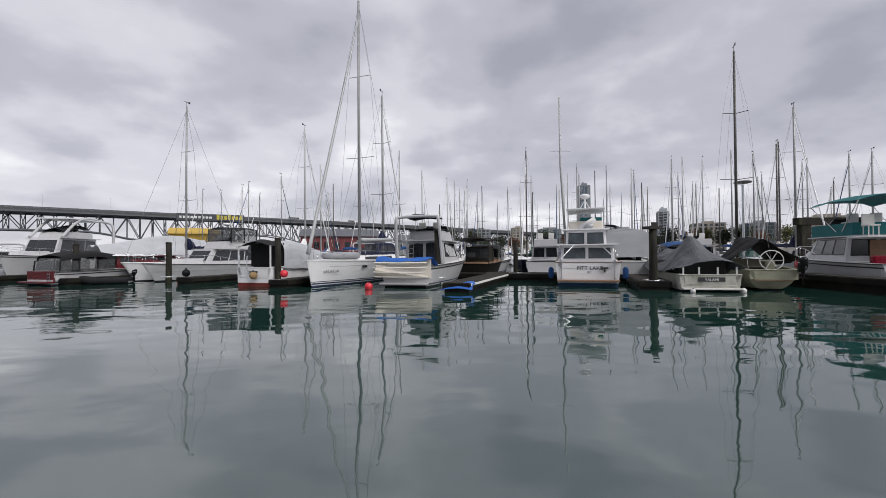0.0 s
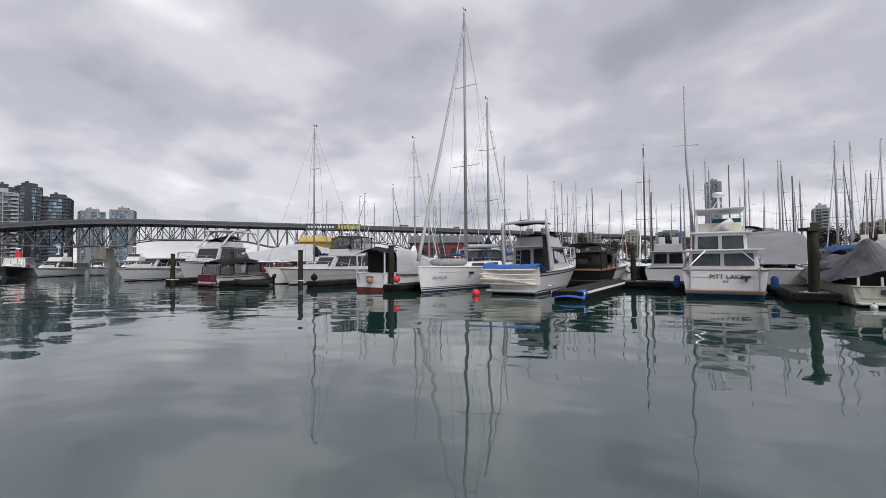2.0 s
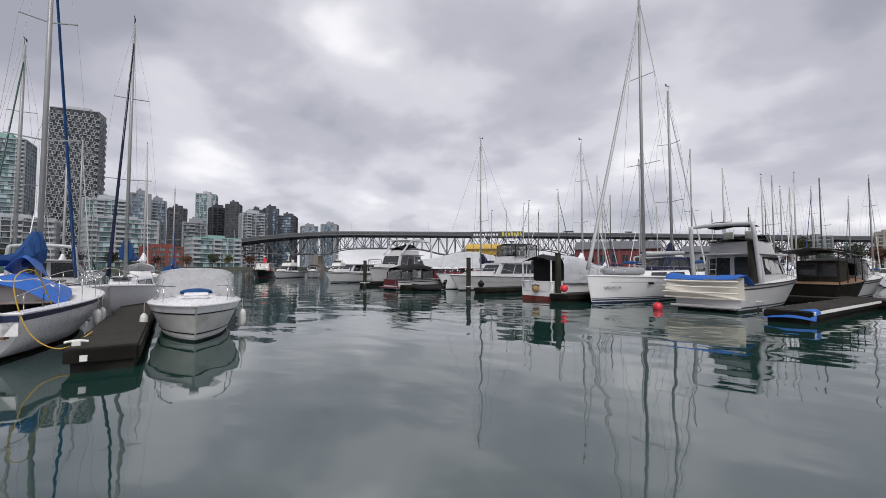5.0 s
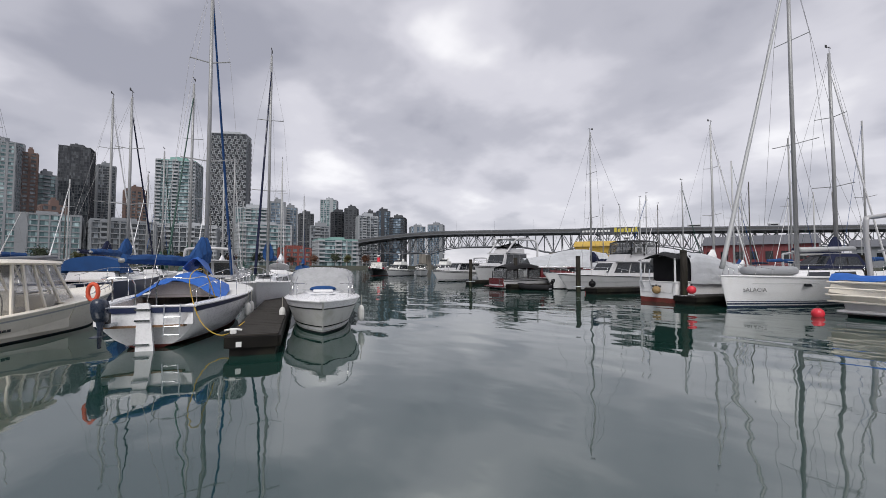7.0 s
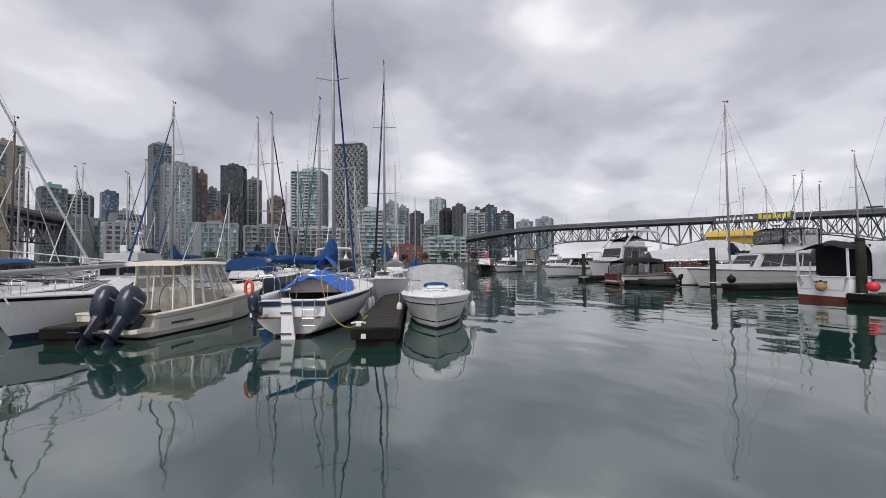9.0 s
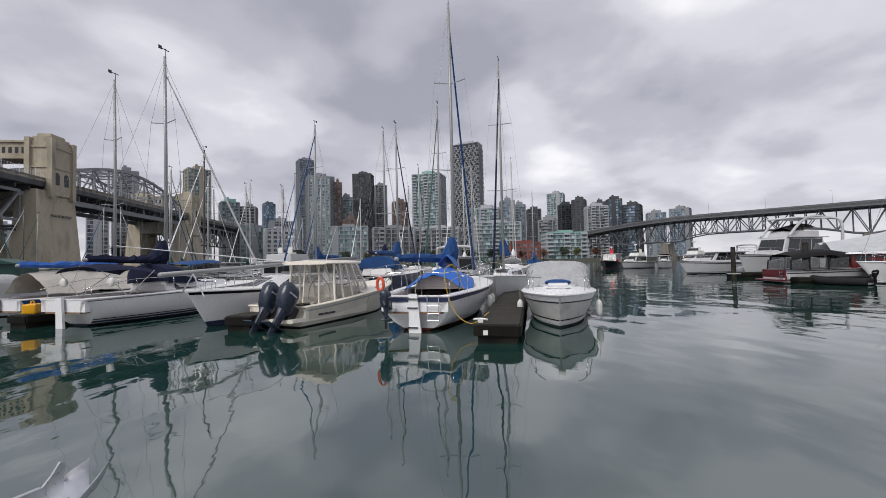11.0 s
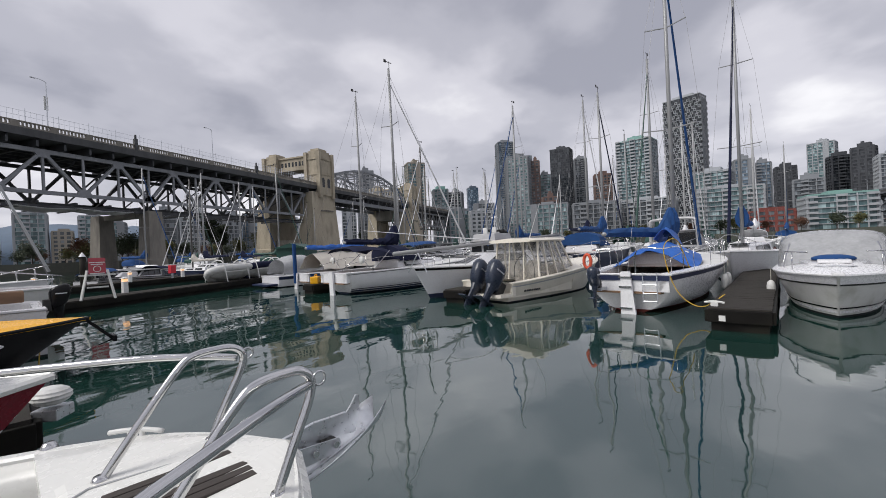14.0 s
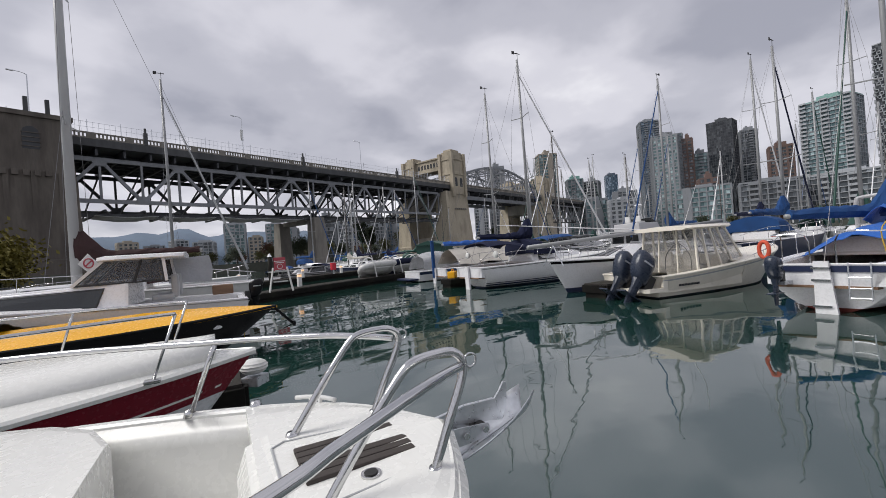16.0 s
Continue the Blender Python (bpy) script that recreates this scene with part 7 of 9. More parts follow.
tarp(th, [[(x, -1.35, 4.0 - dz), (x, -0.7, 4.22 - dz), (x, 0.7, 4.22 - dz), (x, 1.35, 4.0 - dz)] for x, dz in ((1.4, 0.12), (3.2, 0), (5.4, 0.1))], TEALCAN, "bimini_top", "teal canvas bimini", seed=61, wob=0.03)
for x in (1.5, 5.3):
    for s in (1, -1):
        bm = B()
        tube(bm, [(3.3, s * 1.08, 2.4), (x, s * 1.3, 3.95)], 0.018, 5)
        part("bimini_strut", bm, STEEL, th)
bm = B()
box(bm, 1.6, 2.05, 0.5, 0.95, 2.75, 2.82, 0.02)
box(bm, 1.98, 2.05, 0.5, 0.95, 2.8, 3.3, 0.02)
for x in (1.65, 2.0):
    bar(bm, (x, 0.55, 2.3), (x, 0.55, 2.78), 0.03)
    bar(bm, (x, 0.9, 2.3), (x, 0.9, 2.78), 0.03)
part("deck_chair", bm, GELB, th)
bm = B()
box(bm, 1.2, 2.6, -1.2, 1.2, 2.24, 2.30, 0.02)
part("aft_deck_roof", bm, GEL, th)
bm = B()
box(bm, 0.9, 1.2, 0.6, 1.15, 1.0, 1.45, 0.06)
part("cushion", bm, REDP, th)
th2 = thing("flag", "small red and white flag on a short staff", "flag", pose(18.75, 17.0, 2.75, 0, 0, 20))
bm = B()
tube(bm, [(0, 0, -0.5), (0, 0, 0.6)], 0.012, 5)
part("staff", bm, GALV, th2)
for a, b2, mt in ((0, 0.12, REDBALL), (0.12, 0.24, SIGNW), (0.24, 0.36, REDBALL)):
    bm = B()
    loft(bm, [[(x, 0.03 * math.sin(x * 9) + o, z) for o, z in ((0, 0.1), (0.01, 0.1), (0.01, 0.5), (0, 0.5))] for x in (a, (a + b2) / 2, b2)])
    part("cloth", bm, mt, th2)
fender(17.5, 20.6, 0.75, 0.13, 0.6, REDBALL, label="red vinyl fender hanging at the rail")
dock(16.6, 14.2, 84, 6.5, 1.1, "dark timber finger float beside the cruiser", False, top=0.6, group="finger floats")
th = thing("gangway_frame", "dark timber gangway frame over the float", "frame", pose(22.6, 26.0, 0, 0, 0, 0))
for x in (0, 2.6):
    bm = B()
    box(bm, x - 0.3, x + 0.3, -0.2, 0.2, -1, 3.3, 0.02)
    part("post", bm, PILEM, th)
bm = B()
box(bm, -0.5, 3.4, -0.25, 0.25, 3.3, 3.75, 0.02)
part("cross_beam", bm, PILEM, th)

# covered boat behind the trawler
th = boat("covered_boat", "white boat under a tall frame cover of white plastic", 10.2, 23.8, HA, "motorboat", "moored motorboats")
h = Hull(10, 3.2, 1.5, 1.15, sf=0.93, bot=0.8)
h.skin(th, GELG, DARKFOUL)
h.deck(th, 0, 1, NONSKID)
tarp(th, [[(x, -1.45, 1.4), (x, -1.42, 2.7), (x, -0.6, 3.0), (x, 0.6, 3.0), (x, 1.42, 2.7), (x, 1.45, 1.4)] for x in (0.3, 2.5, 5.0, 7.0)], WHITETARP, "frame_cover", "white plastic frame cover", seed=15, wob=0.07)
c = House(0.35, 6.9, 1.42, 2.7, 2.7, 2.7, 0, 0, 0).build(th, WHITETARP, "end_sheet", 0.02)

# main walkway and the left finger
dock(-6.5, 31.0, -21, 36, 2.2, "long dark timber walkway float between the berths", False)
dock(0.45, 17.9, 70.5, 10.5, 1.2, "weathered timber finger float with pale edging", True, group="finger floats")
th = thing("edge_strip", "pale plastic edging along the float", "edging", pose(0.45, 17.9, 0, 0, 0, 70.5))
bm = B()
box(bm, 0, 10.4, -0.68, -0.655, 0.30, 0.40)
box(bm, 0, 10.4, 0.655, 0.68, 0.30, 0.40)
part("strip", bm, SIGNW, th)
th = thing("tarp_scrap", "blue tarp wrapped over the float's corner", "tarp", pose(0.45, 17.9, 0, 0, 0, 70.5))
tarp(th, [[(-0.12, -0.75, 0.12), (-0.12, 0, 0.2), (-0.12, 0.7, 0.12)], [(0.15, -0.72, 0.34), (0.15, -0.6, 0.46), (0.15, -0.45, 0.45)], [(0.5, -0.72, 0.32), (0.5, -0.68, 0.42), (0.5, -0.62, 0.43)]], BRIGHTBLUE, "cloth", seed=2, wob=0.03)
pile(-0.42, 22.4, 2.95, 0.17)
buoy(-3.75, 20.2, 0.20)

# sedan sport cruiser with a dinghy on its stern
th, h = cruiser("white sport cruiser with cream dinghy hung across its stern", -2.0, 21.0, HA, 9.6, 3.1, 1.45, 1.1, fly=True, arch=True, house_z=1.3)
bm = B()
loft(bm, [[(-0.15 - 0.5 * k, 1.5 - 2.9 * u - (0.1 if u > 0.5 else 0), 0.45 + 0.95 * v - 0.06 * k) for u, v, k in ((0, 0.1, 0.2), (0.02, 0.5, 0.9), (0.02, 0.95, 0.3))] + [(-0.12, 1.5 - 2.9 * u, 1.4), (-0.1, 1.5 - 2.9 * u, 0.5)] for u in (0.0, 0.15, 0.5, 0.85, 1.0)])
din = part("dinghy", bm, GELC, th, "cream dinghy on its side", smooth=False)
for z in (0.55, 0.78, 1.02, 1.25):
    bm = B()
    tube(bm, [(-0.42 - 0.25 * math.sin((z - 0.4) * 3.1), 1.5, z), (-0.46 - 0.25 * math.sin((z - 0.4) * 3.1), 0, z - 0.02), (-0.42 - 0.25 * math.sin((z - 0.4) * 3.1), -1.35, z)], 0.035, 6)
    part("strake", bm, GELC, din)
tarp(th, [[(-0.5, -1.3, 1.3), (-0.5, 0, 1.36), (-0.5, 1.45, 1.25)], [(-0.2, -1.5, 1.5), (-0.2, 0, 1.48), (-0.2, 1.5, 1.5)], [(0.35, -1.6, 1.15), (0.35, 0, 1.3), (0.35, 1.5, 1.2)]], BRIGHTBLUE, "dinghy_tarp", "blue tarp over the dinghy", seed=21, wob=0.09)
tarp(th, [[(1.6, -0.9, 3.68), (1.6, 0, 3.78), (1.6, 0.9, 3.68)], [(2.1, -0.95, 3.75), (2.1, 0, 3.9), (2.1, 0.95, 3.75)], [(3.4, -0.9, 3.66), (3.4, 0, 3.76), (3.4, 0.9, 3.66)]], BLACKCAN, "folded_bimini", seed=22, wob=0.05)
tarp(th, [[(2.6, -1.0, 3.0), (2.6, 0, 3.1), (2.6, 1.0, 3.0)], [(3.6, -1.0, 3.1), (3.6, 0, 3.2), (3.6, 1.0, 3.1)], [(4.6, -0.9, 3.0), (4.6, 0, 3.05), (4.6, 0.9, 3.0)]], BLACKCAN, "seat_cover", seed=23, wob=0.05)
bm = B()
box(bm, 2.62, 2.70, -0.85, -0.15, 1.05, 2.3, 0.02)
part("door", bm, WINDOW, th)
bm = B()
for y in (0.55, 0.85):
    tube(bm, [(2.3, y, 1.0), (2.5, y, 2.7)], 0.018, 5)
for k in range(6):
    tube(bm, [(2.34 + 0.03 * k, 0.55, 1.2 + 0.26 * k), (2.34 + 0.03 * k, 0.85, 1.2 + 0.26 * k)], 0.014, 5)
part("ladder", bm, STEEL, th)

# tall sailboat, bow out
SX, SY = -7.05, 21.2
a = radians(252)
th, h = sailboat("large white sailboat with furled headsail and dinghy on the foredeck", SX - math.cos(a) * 12.2, SY - math.sin(a) * 12.2, 252, 12.3, 3.7, 1.42, 1.25, stripes=[(0.12, 0.19, NAVY), (0.24, 0.27, NAVY)], bottom=NAVY,
                 mast_x=6.9, H=17.9, cover=None, furl=GELG, furl_r=0.11, boom=4.6, rad=0.10, wire=0.012, rake=0.55, tr=-0.2, sf=0.82)
c = House(3.3, 6.2, 1.7, 2.45, 2.3, 1.5, 0.3, 1.3, 0.3).build(th, NAVYCAN, "spray_hood", 0.1)
for s in ("port", "stbd"):
    c.panes(th, s, 2, 0.15, 0.85, 0.2, 0.75, mt=TINT)
c.panes(th, "front", 3, 0.08, 0.92, 0.2, 0.8, mt=TINT)
bm = B()
tube(bm, [(6.7, 0, 2.62), (2.2, 0, 2.75)], 0.13, 8)
part("stowed_mainsail", bm, GELG, th, smooth=True)
bm = B()
pts = []
for k in range(26):
    a2 = k * 2 * math.pi / 26
    pts.append((9.0 + 1.35 * math.copysign(abs(math.cos(a2)) ** 0.8, math.cos(a2)), 0.55 * math.copysign(abs(math.sin(a2)) ** 0.7, math.sin(a2)), 1.62))
tube(bm, pts, 0.2, 8, close=True)
part("inflatable_dinghy", bm, TUBE_GREY, th, "grey inflatable dinghy stowed on deck", smooth=True)
bm = B()
loft(bm, [[(x, y * w, 1.62 + dz) for y, dz in ((-1, 0), (-0.6, 0.14), (0, 0.2), (0.6, 0.14), (1, 0), (0, -0.05))] for x, w in ((7.9, 0.3), (8.4, 0.5), (9.6, 0.5), (10.1, 0.3))])
part("dinghy_floor", bm, GELG, th)
for s in (1, -1):
    for u in (0.70,):
        q = h.at(u, 1.0, s, 0.0)
        bm = B()
        box(bm, q.x - 0.28, q.x + 0.28, q.y - 0.03 * s - 0.015, q.y - 0.03 * s + 0.05 * s + 0.015, 0.93, 1.06, 0.02)
        part("hull_window", bm, WINDOW, th)
q = h.at(0.895, 0.8, 1, 0.03)
text_on(th, "SALACIA", 0.25, pose(q.x, q.y + 0.02, q.z - 0.1, 90, 0, 180 - 27), WIRE)
bm = B()
a3 = [h.at(u, 1.06, 1, 0.004) for u in (0.66, 0.74, 0.82, 0.9)]
tube(bm, a3, 0.012, 5)
part("cove_line", bm, GELG, th)

# boat with tent tarp and red bottom, stern on
th = boat("covered_boat", "white workboat with red bottom under white tarp and dark stern curtain", -10.2, 22.05, HA, "motorboat", "moored motorboats")
h = Hull(8.8, 2.35, 1.3, 1.05, sf=0.95, m=0.45, bot=0.88, rake=0.9)
h.skin(th, GEL, ANTIFOUL, 0.22)
h.deck(th, 0.5, 1, NONSKID)
h.cockpit(th, 0, 0.52, 0.5, GEL)
tarp(th, [[(0.9, -1.22, 1.0), (0.9, -1.15, 2.2), (0.9, -0.3, 2.5), (0.9, 0.4, 2.5), (0.9, 1.1, 2.25), (0.9, 1.22, 1.9)], [(2.6, -1.3, 0.95), (2.6, -1.15, 2.2), (2.6, -0.3, 2.45), (2.6, 0.4, 2.45), (2.6, 1.1, 2.2), (2.6, 1.28, 1.1)], [(5.0, -1.25, 1.0), (5.0, -1.0, 1.7), (5.0, -0.3, 2.0), (5.0, 0.3, 2.0), (5.0, 1.0, 1.7), (5.0, 1.25, 1.0)],
          [(7.2, -0.9, 1.2), (7.2, -0.6, 1.4), (7.2, -0.2, 1.5), (7.2, 0.2, 1.5), (7.2, 0.6, 1.4), (7.2, 0.9, 1.2)]], WHITETARP, "tarp", "white tarp sagging over a frame", seed=31, wob=0.1)
tarp(th, [[(0.0, -1.15, 2.15), (0.0, 0, 2.4), (0.0, 1.15, 2.1)], [(0.95, -1.15, 2.22), (0.95, 0, 2.54), (0.95, 1.12, 2.28)]], BLACKCAN, "stern_awning", "dark stern awning", seed=32, wob=0.04)
for s in (1, -1):
    bm = B()
    box(bm, 0.02, 0.06, s * 1.05 - 0.04, s * 1.05 + 0.04, 1.0, 2.2)
    part("awning_post", bm, GEL, th)
bm = B()
box(bm, 1.0, 1.05, -1.1, 1.1, 1.0, 2.35)
part("dark_curtain", bm, BLACKCAN, th)
bm = B()
for s in (0.25, 0.75):
    tube(bm, smooth_path([(-0.05, s, 0.7), (-0.12, s + 0.1, 1.1), (0.0, s + 0.18, 1.65)], 4), 0.03, 6)
part("boarding_rail", bm, GALV, th)
for k in range(6):
    bm = B()
    box(bm, -0.02, 0.0, 0.25 - k * 0.1, 0.32 - k * 0.1, 0.75, 0.84)
    part("name_bar", bm, LETTER, th)
q = pose(-10.2, 22.05, 0, 0, 0, HA) @ Vector((-0.2, -0.15, 0))
buoy(q.x, q.y, 0.2, mat("mossy_tan_fender", (0.30, 0.20, 0.09), 0.8, var=0.3), 0.62, label="mossy tan round fender at the stern")
dock(-8.6, 21.3, HA, 10, 1.1, "dark timber finger float", True, group="finger floats")
pile(-8.85, 21.9, 2.6, 0.16)
buoy(-8.3, 21.3, 0.2, z=0.72, label="round red vinyl buoy lying on the float")

# flybridge cruiser, bow out
a = radians(250)
th, h = cruiser("white flybridge cruiser with dark canopy on its bridge", -19.2 - math.cos(a) * 11.5, 26.6 - math.sin(a) * 11.5, 250, 11.8, 3.5, 1.22, 0.95, fly=True, canvas=BLACKCAN, stripes=[(0.62, 0.68, GELG)], house_z=1.2, radar=True)
dock(-15.4, 24.4, HA, 9, 1.1, "dark timber finger float with clutter", False, group="finger floats")
pile(-17.3, 25.9, 2.55, 0.17)
buoy(-16.1, 25.2, 0.2)
buoy(-16.4, 26.2, 0.24, BLACKP, 0.6, label="black rubber fender on the float")
th = boat("inflatable_tender", "dark inflatable tender with covered motor", -19.8, 26.1, 200, "dinghy", "tenders")
bm = B()
tube(bm, smooth_path([(0, 0.55, 0.2), (1.8, 0.55, 0.22), (2.5, 0.0, 0.35), (1.8, -0.55, 0.22), (0, -0.55, 0.2)], 6), 0.18, 8)
part("tube", bm, BLACKCAN, th, smooth=True)
bm = B()
box(bm, 0, 2.0, -0.45, 0.45, 0.05, 0.12)
part("floor", bm, TUBE_GREY, th)
outboard(th, -0.05, 0, 0.85, 0.5, BLACKP)

# sailboat behind it
a = radians(250)
sailboat("white sailboat with navy sail cover, moored bow out", -19.6 - math.cos(a) * 6.0, 30.9 - math.sin(a) * 6.0 + 0.3, 250, 10.5, 3.1, 1.3, 1.05, mast_x=5.9, H=13.1, cover=NAVYCAN, furl=None, rad=0.08, wire=0.014)
# sailboats whose masts rise behind the front row
for x, y, H, k in ((-12.2, 36.2, 12.8, 2), (-4.9, 33.0, 14.4, 1)):
    berth(x, y, H, HA, k)

# mahogany cruiser
th, h = cruiser("classic white-hulled cruiser with varnished mahogany house and dark stern canopy", -24.0, 24.6, HA, 12.6, 2.9, 1.3, 0.8, fly=False, house_z=0.9, sub=MAHOG)
bm = B()
box(bm, -0.06, 0.0, -1.22, 1.22, 0.14, 0.84, 0.01)
part("transom_panel", bm, MAHOG, th, "varnished mahogany transom")
bm = B()
loft(bm, [[(x, w * k, 1.72 + dz) for k, dz in ((1, 0), (0.95, 0.05), (0, 0.12), (-0.95, 0.05), (-1, 0))] for x, w in ((3.2, 1.2), (3.5, 1.25), (7.6, 1.05), (8.3, 0.9))])
part("cabin_roof", bm, GEL, th, "white cambered cabin roof")
tarp(th, [[(x, -w, z - 0.35), (x, -w * 0.85, z - 0.05), (x, 0, z + 0.05), (x, w * 0.85, z - 0.05), (x, w, z - 0.35)] for x, w, z in ((0.35, 1.15, 1.75), (1.4, 1.22, 1.98), (2.5, 1.22, 2.02), (3.5, 1.15, 1.82))], BLACKCAN, "cockpit_canvas", "dark canvas cockpit canopy", seed=41, wob=0.02)
for s in (1, -1):
    for xa, xb, za in ((0.3, 1.2, 1.45), (1.3, 2.2, 1.6), (2.3, 3.3, 1.55)):
        bm = B()
        loft(bm, [[(xa, s * 1.2 + o, 0.86), (xb, s * 1.22 + o, 0.86), (xb, s * 1.2 + o, za), (xa + 0.1, s * 1.17 + o, za - 0.08)] for o in (-0.008, 0.008)])
        part("side_curtain", bm, SMOKE, th)
        bm = B()
        bar(bm, (xa - 0.05, s * 1.21, 0.84), (xa, s * 1.18, za), 0.06)
        part("canvas_edge", bm, BLACKCAN, th)
for y in (-0.6, 0.0, 0.6):
    bm = B()
    loft(bm, [[(0.12 + o, y - 0.28, 0.88), (0.12 + o, y + 0.28, 0.88), (0.36 + o, y + 0.26, 1.62), (0.36 + o, y - 0.26, 1.62)] for o in (0, 0.015)])
    part("stern_curtain", bm, SMOKE, th)
bm = B()
for y in (-0.95, -0.7):
    tube(bm, [(-0.09, y, 0.2), (-0.09, y, 0.78)], 0.018, 5)
for z in (0.3, 0.48, 0.66):
    tube(bm, [(-0.09, -0.95, z), (-0.09, -0.7, z)], 0.015, 5)
part("boarding_ladder", bm, STEEL, th)
dock(-22.6, 24.4, HA, 9.5, 1.0, "dark timber finger float", False, group="finger floats")
pile(-22.75, 25.5, 2.5, 0.16)
pile(-29.1, 26.4, 2.45, 0.16)
dock(-31.0, 27.8, HA + 6, 9, 1.0, "dark timber finger float", False, group="finger floats")

# yachts farther down the row
a = radians(252)
cruiser("white express cruiser with black fenders on its side", -39.0, 38.6, 268, 9, 3.1, 1.35, 1.05, arch=True, house_z=1.1, bottom=BLACKP)
th, h = cruiser("tall white motor yacht with black cover on its flybridge", -35.3, 42.5, 280, 12, 4.0, 1.9, 1.5, fly=True, house_z=1.8)
tarp(th, [[(3.5, -1.1, 4.25), (3.5, 0, 4.6), (3.5, 1.1, 4.25)], [(5, -1.2, 4.2), (5, 0, 4.55), (5, 1.2, 4.2)], [(6.6, -0.9, 3.95), (6.6, 0, 4.2), (6.6, 0.9, 3.95)]], BLACKCAN, "flybridge_cover", seed=51, wob=0.1)
bm = B()
tube(bm, smooth_path([(1.5, 1.8, 1.6), (1.2, 1.7, 4.6), (2.0, 1.2, 5.1), (5.0, 1.2, 5.1), (7.4, 1.2, 3.4)], 5), 0.12, 6)
tube(bm, smooth_path([(1.5, -1.8, 1.6), (1.2, -1.7, 4.6), (2.0, -1.2, 5.1), (5.0, -1.2, 5.1), (7.4, -1.2, 3.4)], 5), 0.12, 6)
part("roof_arch", bm, GELF, th, smooth=True)
bm = B()
box(bm, 1.8, 6.5, -1.3, 1.3, 5.05, 5.15, 0.03)
part("hard_bimini", bm, GEL, th)
th = boat("covered_boat", "white boat under a peaked white tarp", -24.0, 41.5, 245, "motorboat", "moored motorboats")
h = Hull(11, 3.4, 1.5, 1.2)
h.skin(th, GEL, DARKFOUL)
h.deck(th, 0, 1, NONSKID)
tarp(th, [[(x, -1.6, 1.4), (x, -0.7, 2.6), (x, 0, z), (x, 0.7, 2.6), (x, 1.6, 1.4)] for x, z in ((0.2, 3.2), (3, 3.6), (6, 3.2), (9.5, 2.4))], WHITETARP, "peaked_tarp", seed=52, wob=0.1)
th = boat("rib", "grey inflatable on the stern of the express cruiser", -33.6, 32.4, 150, "dinghy", "tenders")
bm = B()
tube(bm, smooth_path([(0, 0.6, 0.35), (2.0, 0.6, 0.37), (2.8, 0.0, 0.55), (2.0, -0.6, 0.37), (0, -0.6, 0.35)], 6), 0.24, 8)
part("tube", bm, TUBE_GREY, th, smooth=True)
bm = B()
box(bm, 0, 2.2, -0.45, 0.45, 0.1, 0.3, 0.03)
part("floor", bm, GELG, th)
for lab, x, y, hd, L, bb, kw in (("white trawler yacht with tall rails", -56.5, 45.0, 298, 7.6, 2.7, dict(fly=True, radar=True)), ("white pilothouse trawler with dark canopy", -66.0, 41.7, 296, 8.0, 2.9, dict(fly=True, radar=True)),
                                 ("small cruiser under a dark canopy", -63.5, 45.3, 322, 6.2, 2.4, dict(canvas=BLACKCAN))):
    ca, sa = math.cos(radians(hd)), math.sin(radians(hd))
    cruiser(lab, x - L / 2 * ca, y - L / 2 * sa, hd, L, bb, 1.25, 0.95, house_z=1.1, sub=GELB, bottom=BLACKP, **kw)
th, h = cruiser("dark-hulled tug with red funnel and white wheelhouse", -74.0, 43.1, 318, 9.5, 3.7, 1.5, 0.85, hull=BLACKP, bottom=ANTIFOUL, name="tugboat", fly=False, radar=True, house_z=1.7, sub=GELB)
bm = B()
tube(bm, [(4.2, 0, 2.4), (4.2, 0, 3.5)], 0.3, 12)
part("funnel", bm, REDBALL, th)
bm = B()
box(bm, 3.2, 6.0, -1.5, 1.5, 0.95, 1.6, 0.05)
part("deckhouse", bm, REDP, th)
for x, y, L in ((-36, 52, 9), (-30, 56, 10), (-24, 47, 9), (-17, 45, 9)):
    cruiser("white cruiser in the far row", x, y, 245, L, L * 0.31, 1.4, 1.05, fly=(L > 9), arch=True, rails=False)

# crowded rows behind: powerboats and masts
for x, y, H in ((0.4, 45.2, 9.7), (3.0, 52.1, 10.8), (7.9, 39.4, 11.5), (10.9, 69.3, 12.5), (18.6, 57.2, 13.7), (26.4, 65.0, 12.2), (25.3, 54.5, 12.3), (24.3, 43.8, 11.6), (32.3, 56.5, 12.3), (26.7, 42.4, 11.2)):
    berth(x, y, H, HA if rnd.random() < 0.5 else HA + 180, rnd.randrange(5))
for x, y, H in ((27.1, 36.0, 10.2), (25.2, 31.2, 9.8), (23.4, 27.5, 11.3), (29.5, 30.0, 8.7), (27.4, 26.4, 8.0), (37.9, 40.0, 8.5), (-25.8, 54.4, 11.2), (-24.3, 49.6, 10.0), (-18.4, 46.7, 10.7), (-24.6, 55.0, 9.8), (-28.6, 53.0, 9.9), (-33.0, 56.3, 10.6)):
    berth(x, y, H, HA if rnd.random() < 0.5 else HA + 180, rnd.randrange(5))
for x, y, H in ((31.2, 62.8, 11.3), (32.2, 53.1, 10.5), (36.8, 47.5, 10.6), (5.8, 70.0, 11.9), (16.5, 59.9, 11.4), (31.9, 73.5, 12.0), (9.8, 46, 10), (13.5, 41, 9.5)):
    berth(x, y, H, HA if rnd.random() < 0.5 else HA + 180, rnd.randrange(5))
for i in range(30):
    x, y = polar(rnd.uniform(-46, 18), rnd.uniform(62, 105))
    berth(x, y, rnd.uniform(9, 13), HA if i % 2 else HA + 180, i % 5)
